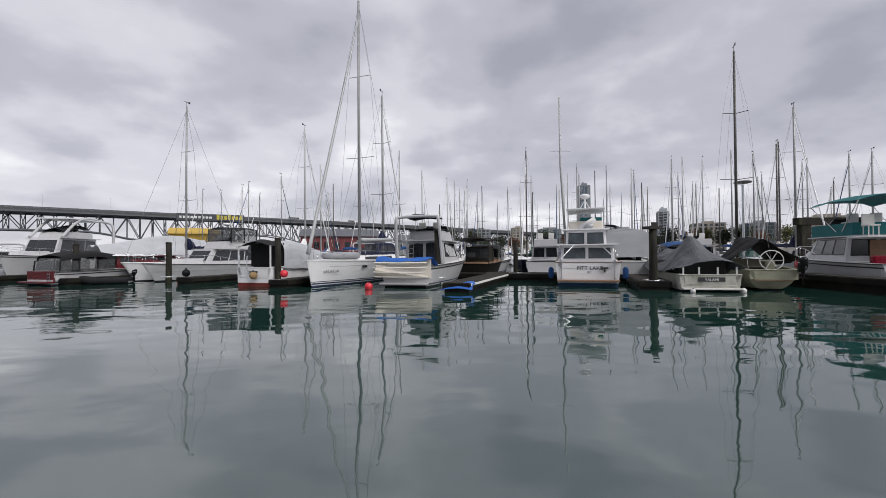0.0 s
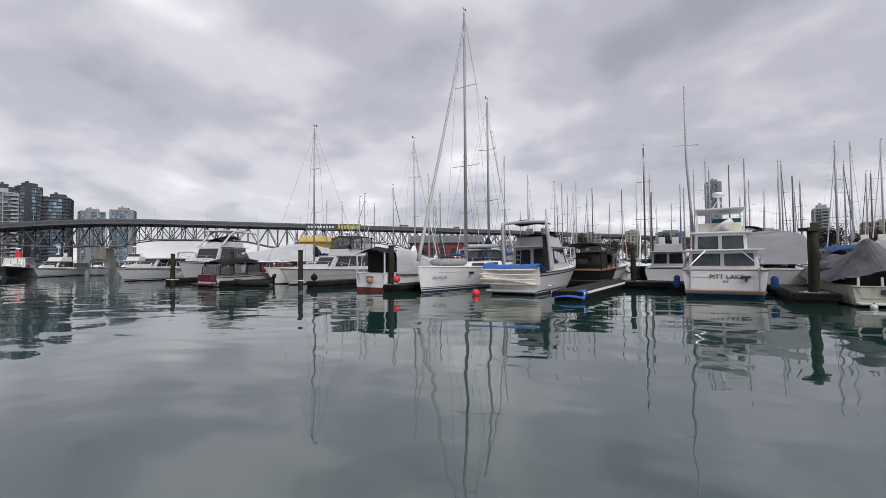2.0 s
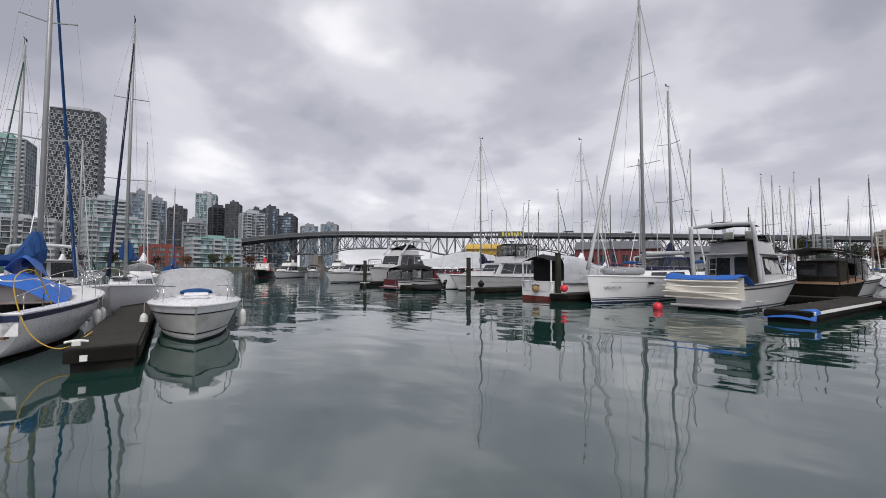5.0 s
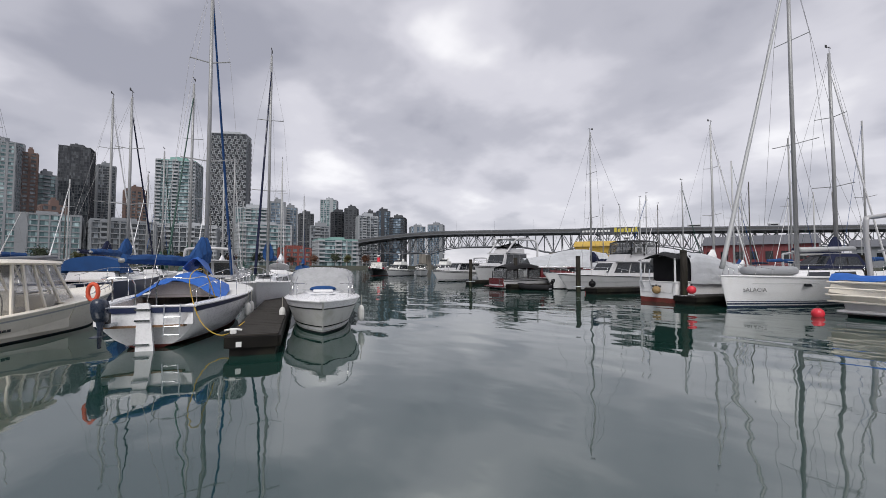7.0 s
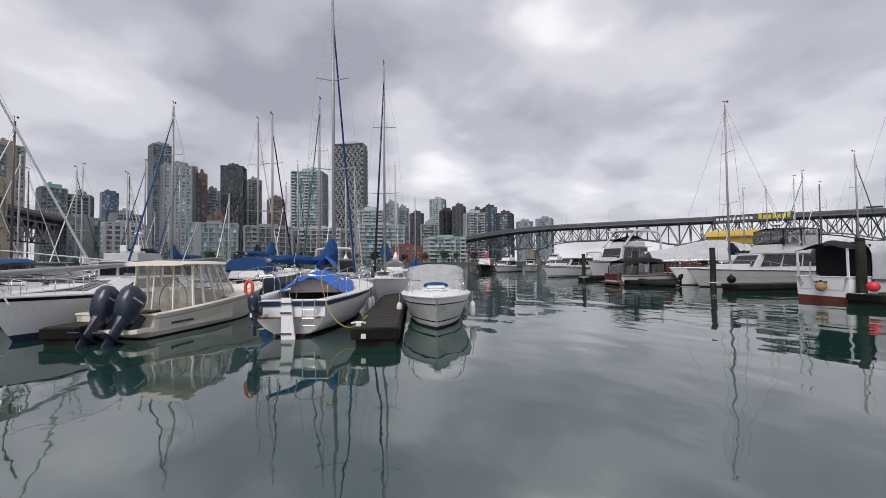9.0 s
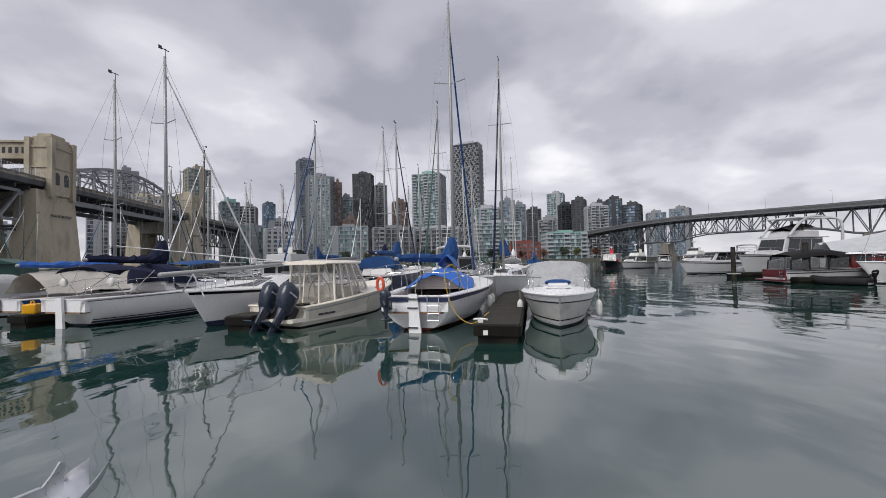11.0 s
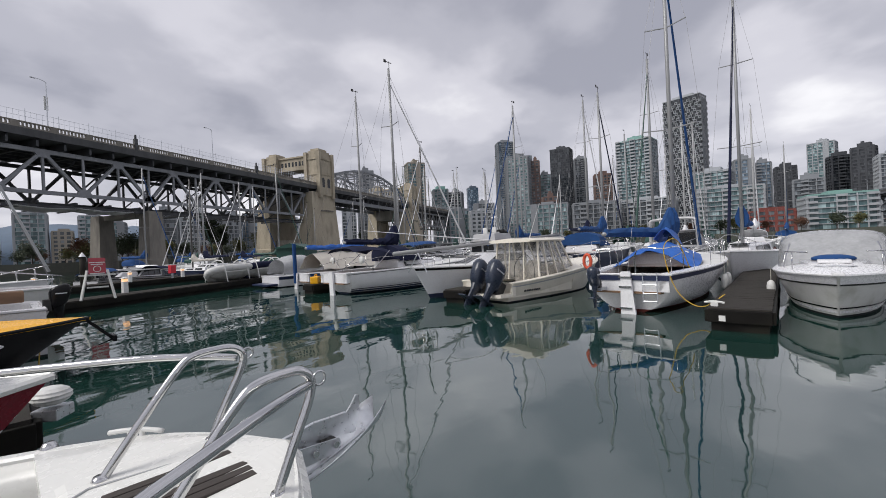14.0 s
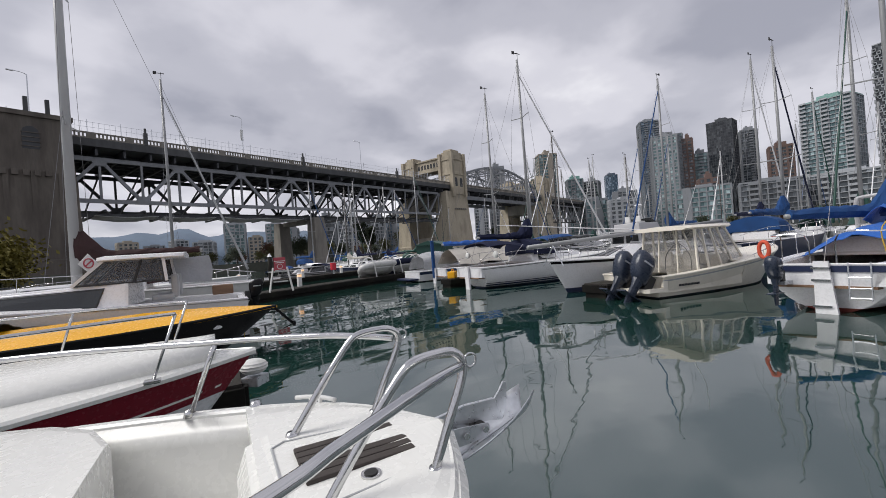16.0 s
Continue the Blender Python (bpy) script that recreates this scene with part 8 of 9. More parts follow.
for x, y, hd, L, kw in ((3.0, 33.5, HA, 10, dict(canvas=BLACKCAN)), (7.5, 31.5, HA, 9, dict(fly=True)), (12.0, 30.5, HA, 10, dict(fly=True, canvas=NAVYCAN)), (17.0, 29.0, HA, 9, dict(canvas=BLUECAN)), (21.5, 33.5, HA, 10, dict(fly=True)),
                         (30.0, 33.0, HA, 9, dict(arch=True)), (15.5, 37.0, HA + 180, 10, dict(fly=True)), (33.5, 25.5, HA, 10, dict(fly=True, canvas=TEALCAN)), (-1.0, 42.0, HA, 10, dict(fly=True, arch=True)), (-9.0, 42.0, HA, 9, dict(arch=True)), (20.0, 45.0, HA, 9, dict(canvas=BLACKCAN))):
    cruiser("white cabin cruiser in a crowded berth", x, y, hd, L, L * 0.32, 1.4, 1.05, rails=False, **kw)
# plain hulls of the back rows, of which little but the mast shows
def back_row_boat(hull, mast, cover, wide):
    th = boat("sailboat", "white sailboat with bare mast in the crowded back row", 0, 0, 0, "sailboat", "back row sailboats")
    h = Hull(8.4, 2.6, 1.15, 0.9, sf=0.66, m=0.42, p=2.1, bot=0.5, rake=1.1, rounded=True)
    h.skin(th, hull, DARKFOUL, 0.07)
    h.deck(th, 0.0, 1.0, NONSKID)
    House(2.4, 6.0, 0.88, 1.3, 1.6, 0.8, 0.05, 0.7, 0.12).build(th, hull)
    bm = B()
    tube(bm, [(4.6, 0, 1.2), (4.6, 0, 7.0), (4.57, 0, 12.0)], 0.085, 8, 0.06)
    part("mast", bm, mast, th, smooth=True)
    bm = B()
    tube(bm, [(4.5, wide, 6.6), (4.6, 0, 6.5), (4.5, -wide, 6.6)], 0.022, 5)
    part("spreader", bm, mast, th)
    bm = B()
    tube(bm, [(4.5, 0, 2.1), (3.0, 0, 2.2), (1.4, 0, 2.15)], 0.18, 8, 0.1)
    part("sail_cover", bm, cover, th, smooth=True)
    stay(th, (8.2, 0, 1.15), (4.6, 0, 11.7), 0.012, cover, "forestay")
    return th


BACK = [back_row_boat(GEL, ALU, BLUECAN, 0.7), back_row_boat(GELB, MASTDK, NAVYCAN, 0.9), back_row_boat(GEL, MASTW, GREENP, 0.6)]
brnd = random.Random(77)
for i in range(27):
    x, y = polar(-42 + 2.25 * i + brnd.uniform(-0.9, 0.9), brnd.uniform(44, 66))
    m = pose(x, y, 0, 0, 0, HA + 180 * (i % 2)) @ pose(-4.6, 0, 0) @ Matrix.Diagonal((1, 1, brnd.uniform(0.78, 1.12), 1))
    if i < 3:
        BACK[i].matrix_basis = m
    else:
        copy_thing(BACK[i % 3], m @ Matrix.Diagonal([1 / v for v in BACK[i % 3].scale] + [1]))
# old dark boat with an open frame
th = boat("workboat", "old dark workboat with an open pipe frame and rusty deck gear", 1.6, 27.6, HA, "workboat", "moored motorboats")
h = Hull(8.5, 2.9, 1.3, 1.0)
h.skin(th, FLOAT, DARKFOUL)
h.deck(th, 0, 1, TEAK)
for x in (0.6, 2.2, 3.8, 5.4):
    bm = B()
    tube(bm, [(x, 1.2, 1.0), (x, 1.2, 2.7), (x, -1.2, 2.7), (x, -1.2, 1.0)], 0.03, 5)
    part("hoop", bm, PILEM, th)
bm = B()
for y in (-1.2, 0, 1.2):
    tube(bm, [(0.6, y, 2.7), (5.4, y, 2.7)], 0.03, 5)
part("ridge_bar", bm, PILEM, th)
House(2.4, 5.0, 1.0, 2.2, 1.8, 1.6, 0, 0.3, 0.05).build(th, PILEM, "cabin").panes(th, "aft", 2)
tarp(th, [[(0.6, -1.25, 2.6), (0.6, 0, 2.8), (0.6, 1.25, 2.6)], [(3.0, -1.2, 2.55), (3.0, 0, 2.75), (3.0, 1.2, 2.55)], [(5.5, -1.2, 2.5), (5.5, 0, 2.75), (5.5, 1.2, 2.5)]], GREYTARP, "torn_cover", seed=61, wob=0.12)
# tall light mast among the berths
th = thing("light_mast", "tall dock light with a flat round head", "dock light", pose(26.5, 36.5, 0), "dock lights")
bm = B()
tube(bm, [(0, 0, 0), (0, 0, 7.6)], 0.09, 8)
part("pole", bm, GALV, th)
bm = B()
ball(bm, (0, 0, 7.8), 0.7, 1, 1, 0.22)
part("lamp_head", bm, MASTDK, th, smooth=True)
for x, y in ((4.6, 26.9), (11.5, 24.6), (-3.5, 30.2)):
    pile(x, y, 2.4, 0.15)

# ==== boats at the camera's own dock, and the float behind them ====
# white bow with rails and anchor
HN = 157.0
BX, BY = -1.68 - 0.055 * math.sin(radians(HN)), -0.785 + 0.055 * math.cos(radians(HN))


class BluntHull(Hull):
    """A broad rounded bow on a straight after body."""

    def half(self, u):
        s = max(0.0, (1 - u) * self.L)
        return max(0.012, min(self.hb, 0.97 * math.sqrt(s) * (1 - math.exp(-14 * s))))

    def us(self, a=0.0, b=1.0, n=18):
        return [a + (b - a) * (1 - (1 - i / (n * 2)) ** 2.6) for i in range(n * 2 + 1)]


bow_boat = boat("motorboat", "white open motorboat with stainless bow rails", BX - 6.0 * math.cos(radians(HN)), BY - 6.0 * math.sin(radians(HN)), HN, "motorboat", "moored motorboats")
th = bow_boat
h = BluntHull(6.09, 2.5, 1.15, 1.02, bot=0.6, rake=0.5, sheer=2.5)
h.skin(th, GELN, DARKFOUL, 0.05)


def inset(u, d):
    return max(0.01, h.half(u) - d)


bm = B()                                           # gunwale cap that runs round the bow
rings = []
for u in h.us(0.0, 0.999, 16):
    x, w, z = h.at(u, h.top(u)).x, h.half(u), h.top(u)
    k = min(1.0, w / 0.35)
    rings.append([(x, w + 0.004, z - 0.03), (x, w - 0.004 * k, z + 0.010), (x, w - 0.018 * k, z + 0.018), (x, w - 0.052 * k, z + 0.018), (x, w - 0.066 * k, z + 0.010), (x, w - 0.074 * k, z - 0.06), (x, w - 0.03 * k, z - 0.06)])
loft(bm, rings)
loft(bm, [[(x, -y, z) for x, y, z in r] for r in rings])
part("gunwale", bm, GELN, th, smooth=False)
bm = B()                                           # inner liner and floor of the bow well
rings = []
for u in h.us(0.0, 0.955, 16):
    x, w, z = h.at(u, h.top(u)).x, h.half(u), h.top(u)
    rings.append([(x, w - 0.068, z + 0.0), (x, w - 0.085, z - 0.10), (x, w - 0.14, 0.80), (x, w - 0.22, 0.74), (x, -w + 0.22, 0.74), (x, -w + 0.14, 0.80), (x, -w + 0.085, z - 0.10), (x, -w + 0.068, z),
                  (x, -w + 0.05, z - 0.02), (x, -w + 0.11, 0.70), (x, w - 0.11, 0.70), (x, w - 0.05, z - 0.02)])
loft(bm, rings)
part("bow_well", bm, GELN, th, smooth=True)
bm = B()                                           # moulded seat block that fills the after well
rings = []
for x, w in ((1.0, 1.16), (4.60, 1.15), (4.82, 1.05), (4.97, 0.94), (5.06, 0.72)):
    dz = 0.0 if x < 4.9 else -0.015
    rings.append([(x, w, 0.74), (x, w, 1.105 + dz), (x, w - 0.03, 1.137 + dz), (x, w - 0.10, 1.147 + dz), (x, -w + 0.10, 1.147 + dz), (x, -w + 0.03, 1.137 + dz), (x, -w, 1.105 + dz), (x, -w, 0.74)])
loft(bm, rings)
part("seat_moulding", bm, GELN, th, "white moulded seat block")
bm = B()
tube(bm, [(4.70, 0.62, 1.14), (4.70, 0.62, 1.157)], 0.035, 12)
bar(bm, (4.67, 0.60, 1.163), (4.73, 0.64, 1.163), 0.012)
part("seat_latch", bm, GASKET, th)
bm = B()                                           # forepeak deck with raised locker moulding
rings = []
for u in h.us(0.905, 0.995, 10):
    x, w, z = h.at(u, h.top(u)).x, h.half(u), h.top(u)
    rings.append([(x, (w - 0.02) * k, z + dz) for k, dz in ((1, 0.015), (0.8, 0.025), (0, 0.03), (-0.8, 0.025), (-1, 0.015), (-0.9, -0.05), (0.9, -0.05))])
loft(bm, rings)
part("foredeck", bm, GELN, th)
bm = B()
rings = []
for x, w, zt in ((5.46, 0.27, 1.065), (5.49, 0.31, 1.135), (5.56, 0.31, 1.157), (5.90, 0.25, 1.163), (5.955, 0.22, 1.155)):
    rings.append([(x, w + 0.03, 0.76), (x, w + 0.01, zt - 0.02), (x, w - 0.015, zt), (x, -w + 0.015, zt), (x, -w - 0.01, zt - 0.02), (x, -w - 0.03, 0.76)])
loft(bm, rings)
part("anchor_locker", bm, GELN, th, "white anchor locker moulding")
M_SLAT = mat("dark_brown_deck_slat", (0.055, 0.045, 0.04), 0.75, var=0.2, fine=60, bump=0.002)
for k in range(6):
    y = -0.115 + k * 0.037
    bm = B()
    x1 = 5.935 - abs(y + 0.02) * 0.12
    if k in (3, 4):
        box(bm, 5.615, 5.755, y, y + 0.033, 1.157, 1.171, 0.004)
    else:
        box(bm, 5.615, x1, y, y + 0.033, 1.157, 1.171, 0.004)
    part("deck_slat", bm, M_SLAT, th, "dark brown grooved deck strip")
bm = B()
pts = [(5.56, -0.20), (5.56, 0.17), (5.60, 0.20), (5.90, 0.15), (5.955, 0.10), (5.955, -0.13), (5.92, -0.20), (5.60, -0.235)]
tube(bm, [(x, y, 1.159) for x, y in pts], 0.004, 6, close=True)
part("locker_seam", bm, GELG, th)
bm = B()
tube(bm, [(5.77, -0.165, 1.155), (5.77, -0.165, 1.166)], 0.027, 20)
part("filler_cap", bm, STEEL, th, "round steel filler cap")
bm = B()
tube(bm, [(5.77, -0.165, 1.166), (5.77, -0.165, 1.169)], 0.018, 16)
part("cap_ring", bm, GASKET, th)
for s in (1, -1):                                  # a tall loop each side, joined by the side rail
    zt = 1.46
    bm = B()
    tube(bm, smooth_path([(5.63, s * 0.235, 1.15), (5.74, s * 0.24, 1.30), (5.835, s * 0.245, 1.42), (5.88, s * 0.245, 1.452), (5.95, s * 0.24, zt), (6.0, s * 0.235, 1.455), (6.03, s * 0.235, 1.425), (6.02, s * 0.238, 1.37), (5.965, s * 0.243, 1.26), (5.915, s * 0.245, 1.15)], 6), 0.0125, 14)
    part("bow_loop", bm, STEEL, th, "polished stainless bow loop", smooth=True)
    run = [(6.015, s * 0.25, 1.415), (5.94, s * 0.31, 1.425), (5.80, s * 0.42, 1.435), (5.61, s * 0.555, 1.435), (5.42, s * 0.68, 1.432), (4.65, s * 1.08, 1.425), (3.6, s * 1.16, 1.40), (1.5, s * 1.17, 1.36)]
    bm = B()
    tube(bm, smooth_path(run, 8), 0.0125, 14)
    part("side_rail", bm, STEEL, th, "polished stainless side rail", smooth=True)
    for fx, fy, tx, ty, tz in ((5.306, 0.81, 5.42, 0.68, 1.432), (4.30, 1.15, 4.2, 1.12, 1.42), (3.0, 1.16, 2.9, 1.16, 1.39)):
        bm = B()
        tube(bm, [(fx, s * fy, 1.12), (tx, s * ty, tz)], 0.0105, 10)
        part("stanchion", bm, STEEL, th, smooth=True)
        bm = B()
        tube(bm, [(fx, s * fy, 1.12), (fx, s * fy, 1.15)], 0.026, 12, 0.017)
        part("rail_foot", bm, STEEL, th, smooth=True)
    for fx, fy in ((5.63, 0.235), (5.92, 0.245)):
        bm = B()
        tube(bm, [(fx, s * fy, 1.15), (fx, s * fy, 1.17)], 0.026, 12, 0.016)
        part("rail_foot", bm, STEEL, th, smooth=True)
    bm = B()
    tube(bm, [(6.05 + 0.019 * math.cos(a), s * 0.245, 1.425 + 0.019 * math.sin(a)) for a in [k * 2 * math.pi / 14 for k in range(14)]], 0.0035, 6, close=True)
    part("ring", bm, STEEL, th, smooth=True)
bm = B()                                           # cleat on the far gunwale
tube(bm, smooth_path([(5.70, 0.60, 1.165), (5.74, 0.555, 1.172), (5.79, 0.505, 1.172), (5.83, 0.46, 1.165)], 3), 0.009, 8)
for x, y in ((5.75, 0.545), (5.78, 0.515)):
    tube(bm, [(x, y, 1.10), (x, y, 1.17)], 0.009, 8)
part("cleat", bm, SIGNW, th, "white mooring cleat", smooth=True)
bm = B()
tube(bm, [(5.55, 0.70, 1.125), (5.55, 0.70, 1.145), (5.55, 0.70, 1.16)], 0.03, 14, 0.016)
part("vent", bm, STEEL, th, "small stainless vent", smooth=True)
bm = B()                                           # bow roller cheeks
for s in (1, -1):
    loft(bm, [[(x, 0.055 + s * 0.04 + o, z) for x, z in ((5.74, 1.14), (5.98, 1.075), (6.14, 1.055), (6.25, 1.06), (6.272, 1.085), (6.262, 1.108), (6.14, 1.118), (5.96, 1.13))] for o in (-0.0025, 0.0025)])
box(bm, 5.74, 6.1, 0.018, 0.092, 1.07, 1.078)
roller = part("bow_roller", bm, GALV, th, "galvanised bow roller")
for x, z in ((6.165, 1.088), (6.245, 1.092)):
    bm = B()
    tube(bm, [(x, 0.003, z), (x, 0.107, z)], 0.006, 8)
    for y in (0.003, 0.107):
        tube(bm, [(x, y - 0.004, z), (x, y + 0.004, z)], 0.012, 6)
    part("bolt", bm, STEEL, roller, smooth=False)
bm = B()
tube(bm, [(6.245, 0.03, 1.088), (6.245, 0.055, 1.088), (6.245, 0.08, 1.088)], 0.022, 14)
part("roller_wheel", bm, GASKET, roller, smooth=True)
anchor = thing("anchor", "galvanised plough anchor lying in the bow roller", "anchor", bow_boat.matrix_world @ pose(5.75, 0.055, 1.16))
bm = B()                                           # flat shank, bent down to the blade
rings = []
for o in (-0.007, 0.007):
    rings.append([(x, o, z) for x, z in ((0.10, -0.055), (0.30, -0.005), (0.44, 0.016), (0.57, 0.012), (0.59, -0.03), (0.60, -0.075), (0.53, -0.062), (0.42, -0.042), (0.26, -0.06), (0.10, -0.085))])
loft(bm, rings)
bmesh.ops.bevel(bm, geom=bm.edges[:], offset=0.002, segments=1, affect="EDGES")
part("shank", bm, GALV, anchor, "flat galvanised shank")
for s in (1, -1):                                  # the two dished halves of the blade
    bm = B()
    rings = []
    for i in range(9):
        k = i / 8
        x = 0.36 + 0.34 * k
        w = 0.008 + 0.07 * math.sin(math.pi * min(1.0, 0.08 + 0.78 * k)) ** 0.9
        zk = -0.165 + 0.06 * k + 0.035 * k * k
        top = [(x + 0.03 * q * k, s * (0.003 + w * q), zk + 0.105 * k * q ** 1.6 * (1.15 - 0.3 * k)) for q in (0, 0.25, 0.5, 0.75, 1.0)]
        rings.append(top + [(p[0], p[1] + s * 0.001, p[2] - 0.007) for p in top[::-1]])
    loft(bm, rings)
    part("fluke", bm, GALV, anchor, smooth=True)
bm = B()
loft(bm, [[(0.565, o, 0.0), (0.60, o, -0.075), (0.625, o, -0.03), (0.632, o, 0.058), (0.618, o, 0.062), (0.595, o, 0.03)] for o in (-0.004, 0.004)])
part("crown_fin", bm, GALV, anchor)
bm = B()
tube(bm, smooth_path([(0.625, 0.0, 0.0), (0.66, 0.05, -0.015), (0.70, 0.075, -0.05)], 4), 0.005, 6)
part("roll_bar", bm, GALV, anchor)

# red-hulled runabout
RX, RY, HR = -2.5, -3.65, 157.0
th = boat("runabout", "white and dark red runabout with a chrome bow rail", RX + 6.25 * 0.92, RY - 6.25 * 0.39, HR, "motorboat", "moored motorboats")
h = Hull(6.3, 2.2, 0.98, 0.85, sf=0.92, m=0.5, p=2.5, bot=0.6, rake=1.1, sheer=1.6)
h.skin(th, GEL, DARKFOUL, 0.05, [(lambda u: h.top(u) - 0.32, lambda u: h.top(u) - 0.05, REDP), (lambda u: h.top(u) - 0.26, lambda u: h.top(u) - 0.24, GELN), (lambda u: h.top(u) - 0.045, lambda u: h.top(u) - 0.025, GASKET)], rub=GELN)
h.deck(th, 0.35, 1.0, GELN, crown=0.18)
h.cockpit(th, 0, 0.37, 0.4, GEL)
for s in (1, -1):
    bm = B()
    tube(bm, smooth_path([(2.2, s * 0.96, 0.98), (2.6, s * 0.95, 1.36), (3.8, s * 0.90, 1.40), (4.9, s * 0.80, 1.42), (5.55, s * 0.66, 1.425), (5.76, s * 0.58, 1.42)], 6), 0.0125, 10)
    part("rail", bm, STEEL, th, "chrome bow rail", smooth=True)
    for fx, fy, tx, ty in ((3.5, 0.93, 3.62, 0.90), (4.72, 0.84, 4.86, 0.81), (5.6, 0.60, 5.76, 0.58)):
        bm = B()
        tube(bm, [(fx, s * fy, 0.96), (tx, s * ty, 1.42)], 0.0105, 8)
        part("stanchion", bm, STEEL, th, smooth=True)
        bm = B()
        box(bm, fx - 0.05, fx + 0.05, s * fy - 0.03, s * fy + 0.03, 0.955, 0.985, 0.008)
        part("rail_foot", bm, STEEL, th)
bm = B()                                           # raised foredeck moulding
rings = []
for u in h.us(0.36, 0.95, 12):
    w, z, x = h.half(u) * 0.80, h.top(u), h.at(u, h.top(u)).x
    rings.append([(x, w, z + 0.0), (x, w * 0.93, z + 0.10), (x, w * 0.55, z + 0.165), (x, 0, z + 0.185), (x, -w * 0.55, z + 0.165), (x, -w * 0.93, z + 0.10), (x, -w, z + 0.0)])
loft(bm, rings)
part("foredeck_moulding", bm, GELN, th, smooth=True)
bm = B()
ball(bm, (4.35, 0.1, 1.10), 0.14, 1, 1, 0.3)
part("vent", bm, GEL, th, smooth=True)
bm = B()
box(bm, 3.3, 3.9, -0.26, 0.26, 1.04, 1.11, 0.02)
part("hatch", bm, TINT, th)
for s in (1, -1):
    bm = B()
    q = h.at(0.80, 0.62, s, 0.014)
    ball(bm, tuple(q), 0.22, 1, 0.06, 0.42)
    part("hull_badge", bm, GELG, th, smooth=True)
    bm = B()
    box(bm, 5.0, 5.2, s * 0.30 - 0.02, s * 0.30 + 0.02, 1.0, 1.05, 0.01)
    part("cleat", bm, STEEL, th)
bm = B()
tube(bm, [(5.72, 0.04 + 0.03 * math.cos(a), 0.45 + 0.03 * math.sin(a)) for a in [k * 2 * math.pi / 12 for k in range(12)]], 0.008, 6, close=True)
part("bow_eye", bm, STEEL, th)
# dock corner with wheel fender between the bows
th = thing("dock_fender", "white ribbed dock wheel on a galvanised bracket", "dock wheel", pose(-2.92, -4.42, 0.62, 0, 0, 30))
bm = B()
rings = []
for k in range(17):
    a = -math.pi / 2 + math.pi * k / 16
    rr = 0.14 + 0.008 * (k % 2)
    rings.append([(0.02 + rr * math.cos(a) * math.cos(b3) if abs(math.cos(a)) > 1e-6 else 0.02, rr * math.cos(a) * math.sin(b3), 0.085 * math.sin(a)) for b3 in [j * 2 * math.pi / 20 for j in range(20)]])
loft(bm, rings[1:-1])
part("wheel", bm, FENDER, th, smooth=False)
bm = B()
box(bm, -0.1, 0.12, -0.1, 0.1, -0.2, -0.1, 0.01)
part("bracket", bm, GALV, th)
dock(-2.85, -4.62, -23, 7.0, 0.7, "dark finger float between the near boats", False, top=0.5, group="finger floats")

# yellow and black speedboat
th = boat("speedboat", "yellow and black speedboat with a dark bow anchor", -5.24 + 7.0 * 0.92, -8.05 - 7.0 * 0.39, 157.0, "motorboat", "moored motorboats")
h = Hull(7.0, 2.2, 0.86, 0.72, sf=0.9, m=0.5, p=2.3, bot=0.55, rake=1.6, sheer=1.5)
h.skin(th, BLACKP, BLACKP, 0.05, [(lambda u: h.top(u) - 0.05, lambda u: h.top(u) - 0.005, BLACKP)], rub=BLACKP)
h.deck(th, 0.3, 1.0, YELLOW, crown=0.2)
h.cockpit(th, 0, 0.32, 0.3, GEL)
for s in (1, -1):
    bm = B()
    q = h.at(0.86, 0.62, s, 0.012)
    ball(bm, tuple(q), 0.09, 1, 0.08, 0.4)
    part("badge", bm, GEL, th, smooth=True)
bm = B()
loft(bm, [[(x, y, z) for y, z in ((-0.05, 0.80), (0.05, 0.80), (0.05, 0.86), (-0.05, 0.86))] for x in (6.6, 6.98)])
bar(bm, (6.95, 0, 0.80), (7.3, 0, 0.42), 0.05)
bar(bm, (7.3, -0.16, 0.44), (7.3, 0.16, 0.44), 0.05, 0.1)
bar(bm, (7.3, 0, 0.42), (7.12, 0.1, 0.34), 0.09, 0.02)
part("bow_anchor", bm, BLACKP, th)
bm = B()
tube(bm, [(6.4, 0.12, 0.84), (6.35, 0.3, 0.1)], 0.01, 5)
part("mooring_line", bm, ROPE, th)
tarp(th, [[(0.2, -1.0, 0.75), (0.2, 0, 0.9), (0.2, 1.0, 0.75)], [(1.4, -1.0, 0.85), (1.4, 0, 1.2), (1.4, 1.0, 0.85)], [(2.9, -0.9, 0.9), (2.9, 0, 1.1), (2.9, 0.9, 0.9)]], BLACKCAN, "cockpit_cover", "black cockpit cover", seed=71, wob=0.05)

# white hard-top cabin boat behind, stern towards the water
ca = radians(-48)
th = boat("cabin_boat", "white cabin boat with hard top and pale stern sheet", -5.95, -10.9, -23, "motor cruiser", "moored motor cruisers")
h = Hull(8.6, 2.7, 1.45, 0.95, sf=0.95, m=0.45, p=2.3, bot=0.75, rake=1.1, sheer=1.4)
h.skin(th, GELF, DARKFOUL, 0.05, [(lambda u: h.top(u) - 0.26, lambda u: h.top(u) - 0.02, GEL)])
h.deck(th, 0.36, 1.0, GEL)
h.cockpit(th, 0, 0.38, 0.5, GEL)
c = House(2.3, 7.4, 0.98, 1.55, 2.3, 1.1, 0.0, 1.6, 0.18, z1f=1.45).build(th, GEL, "trunk_cabin")
for s in ("port", "stbd"):
    c.pane(th, s, 0.12, 0.84, 0.18, 0.80, cut=0.1)
c = House(1.6, 3.3, 1.52, 2.06, 2.0, 1.75, 0.06, 0.55, 0.12)
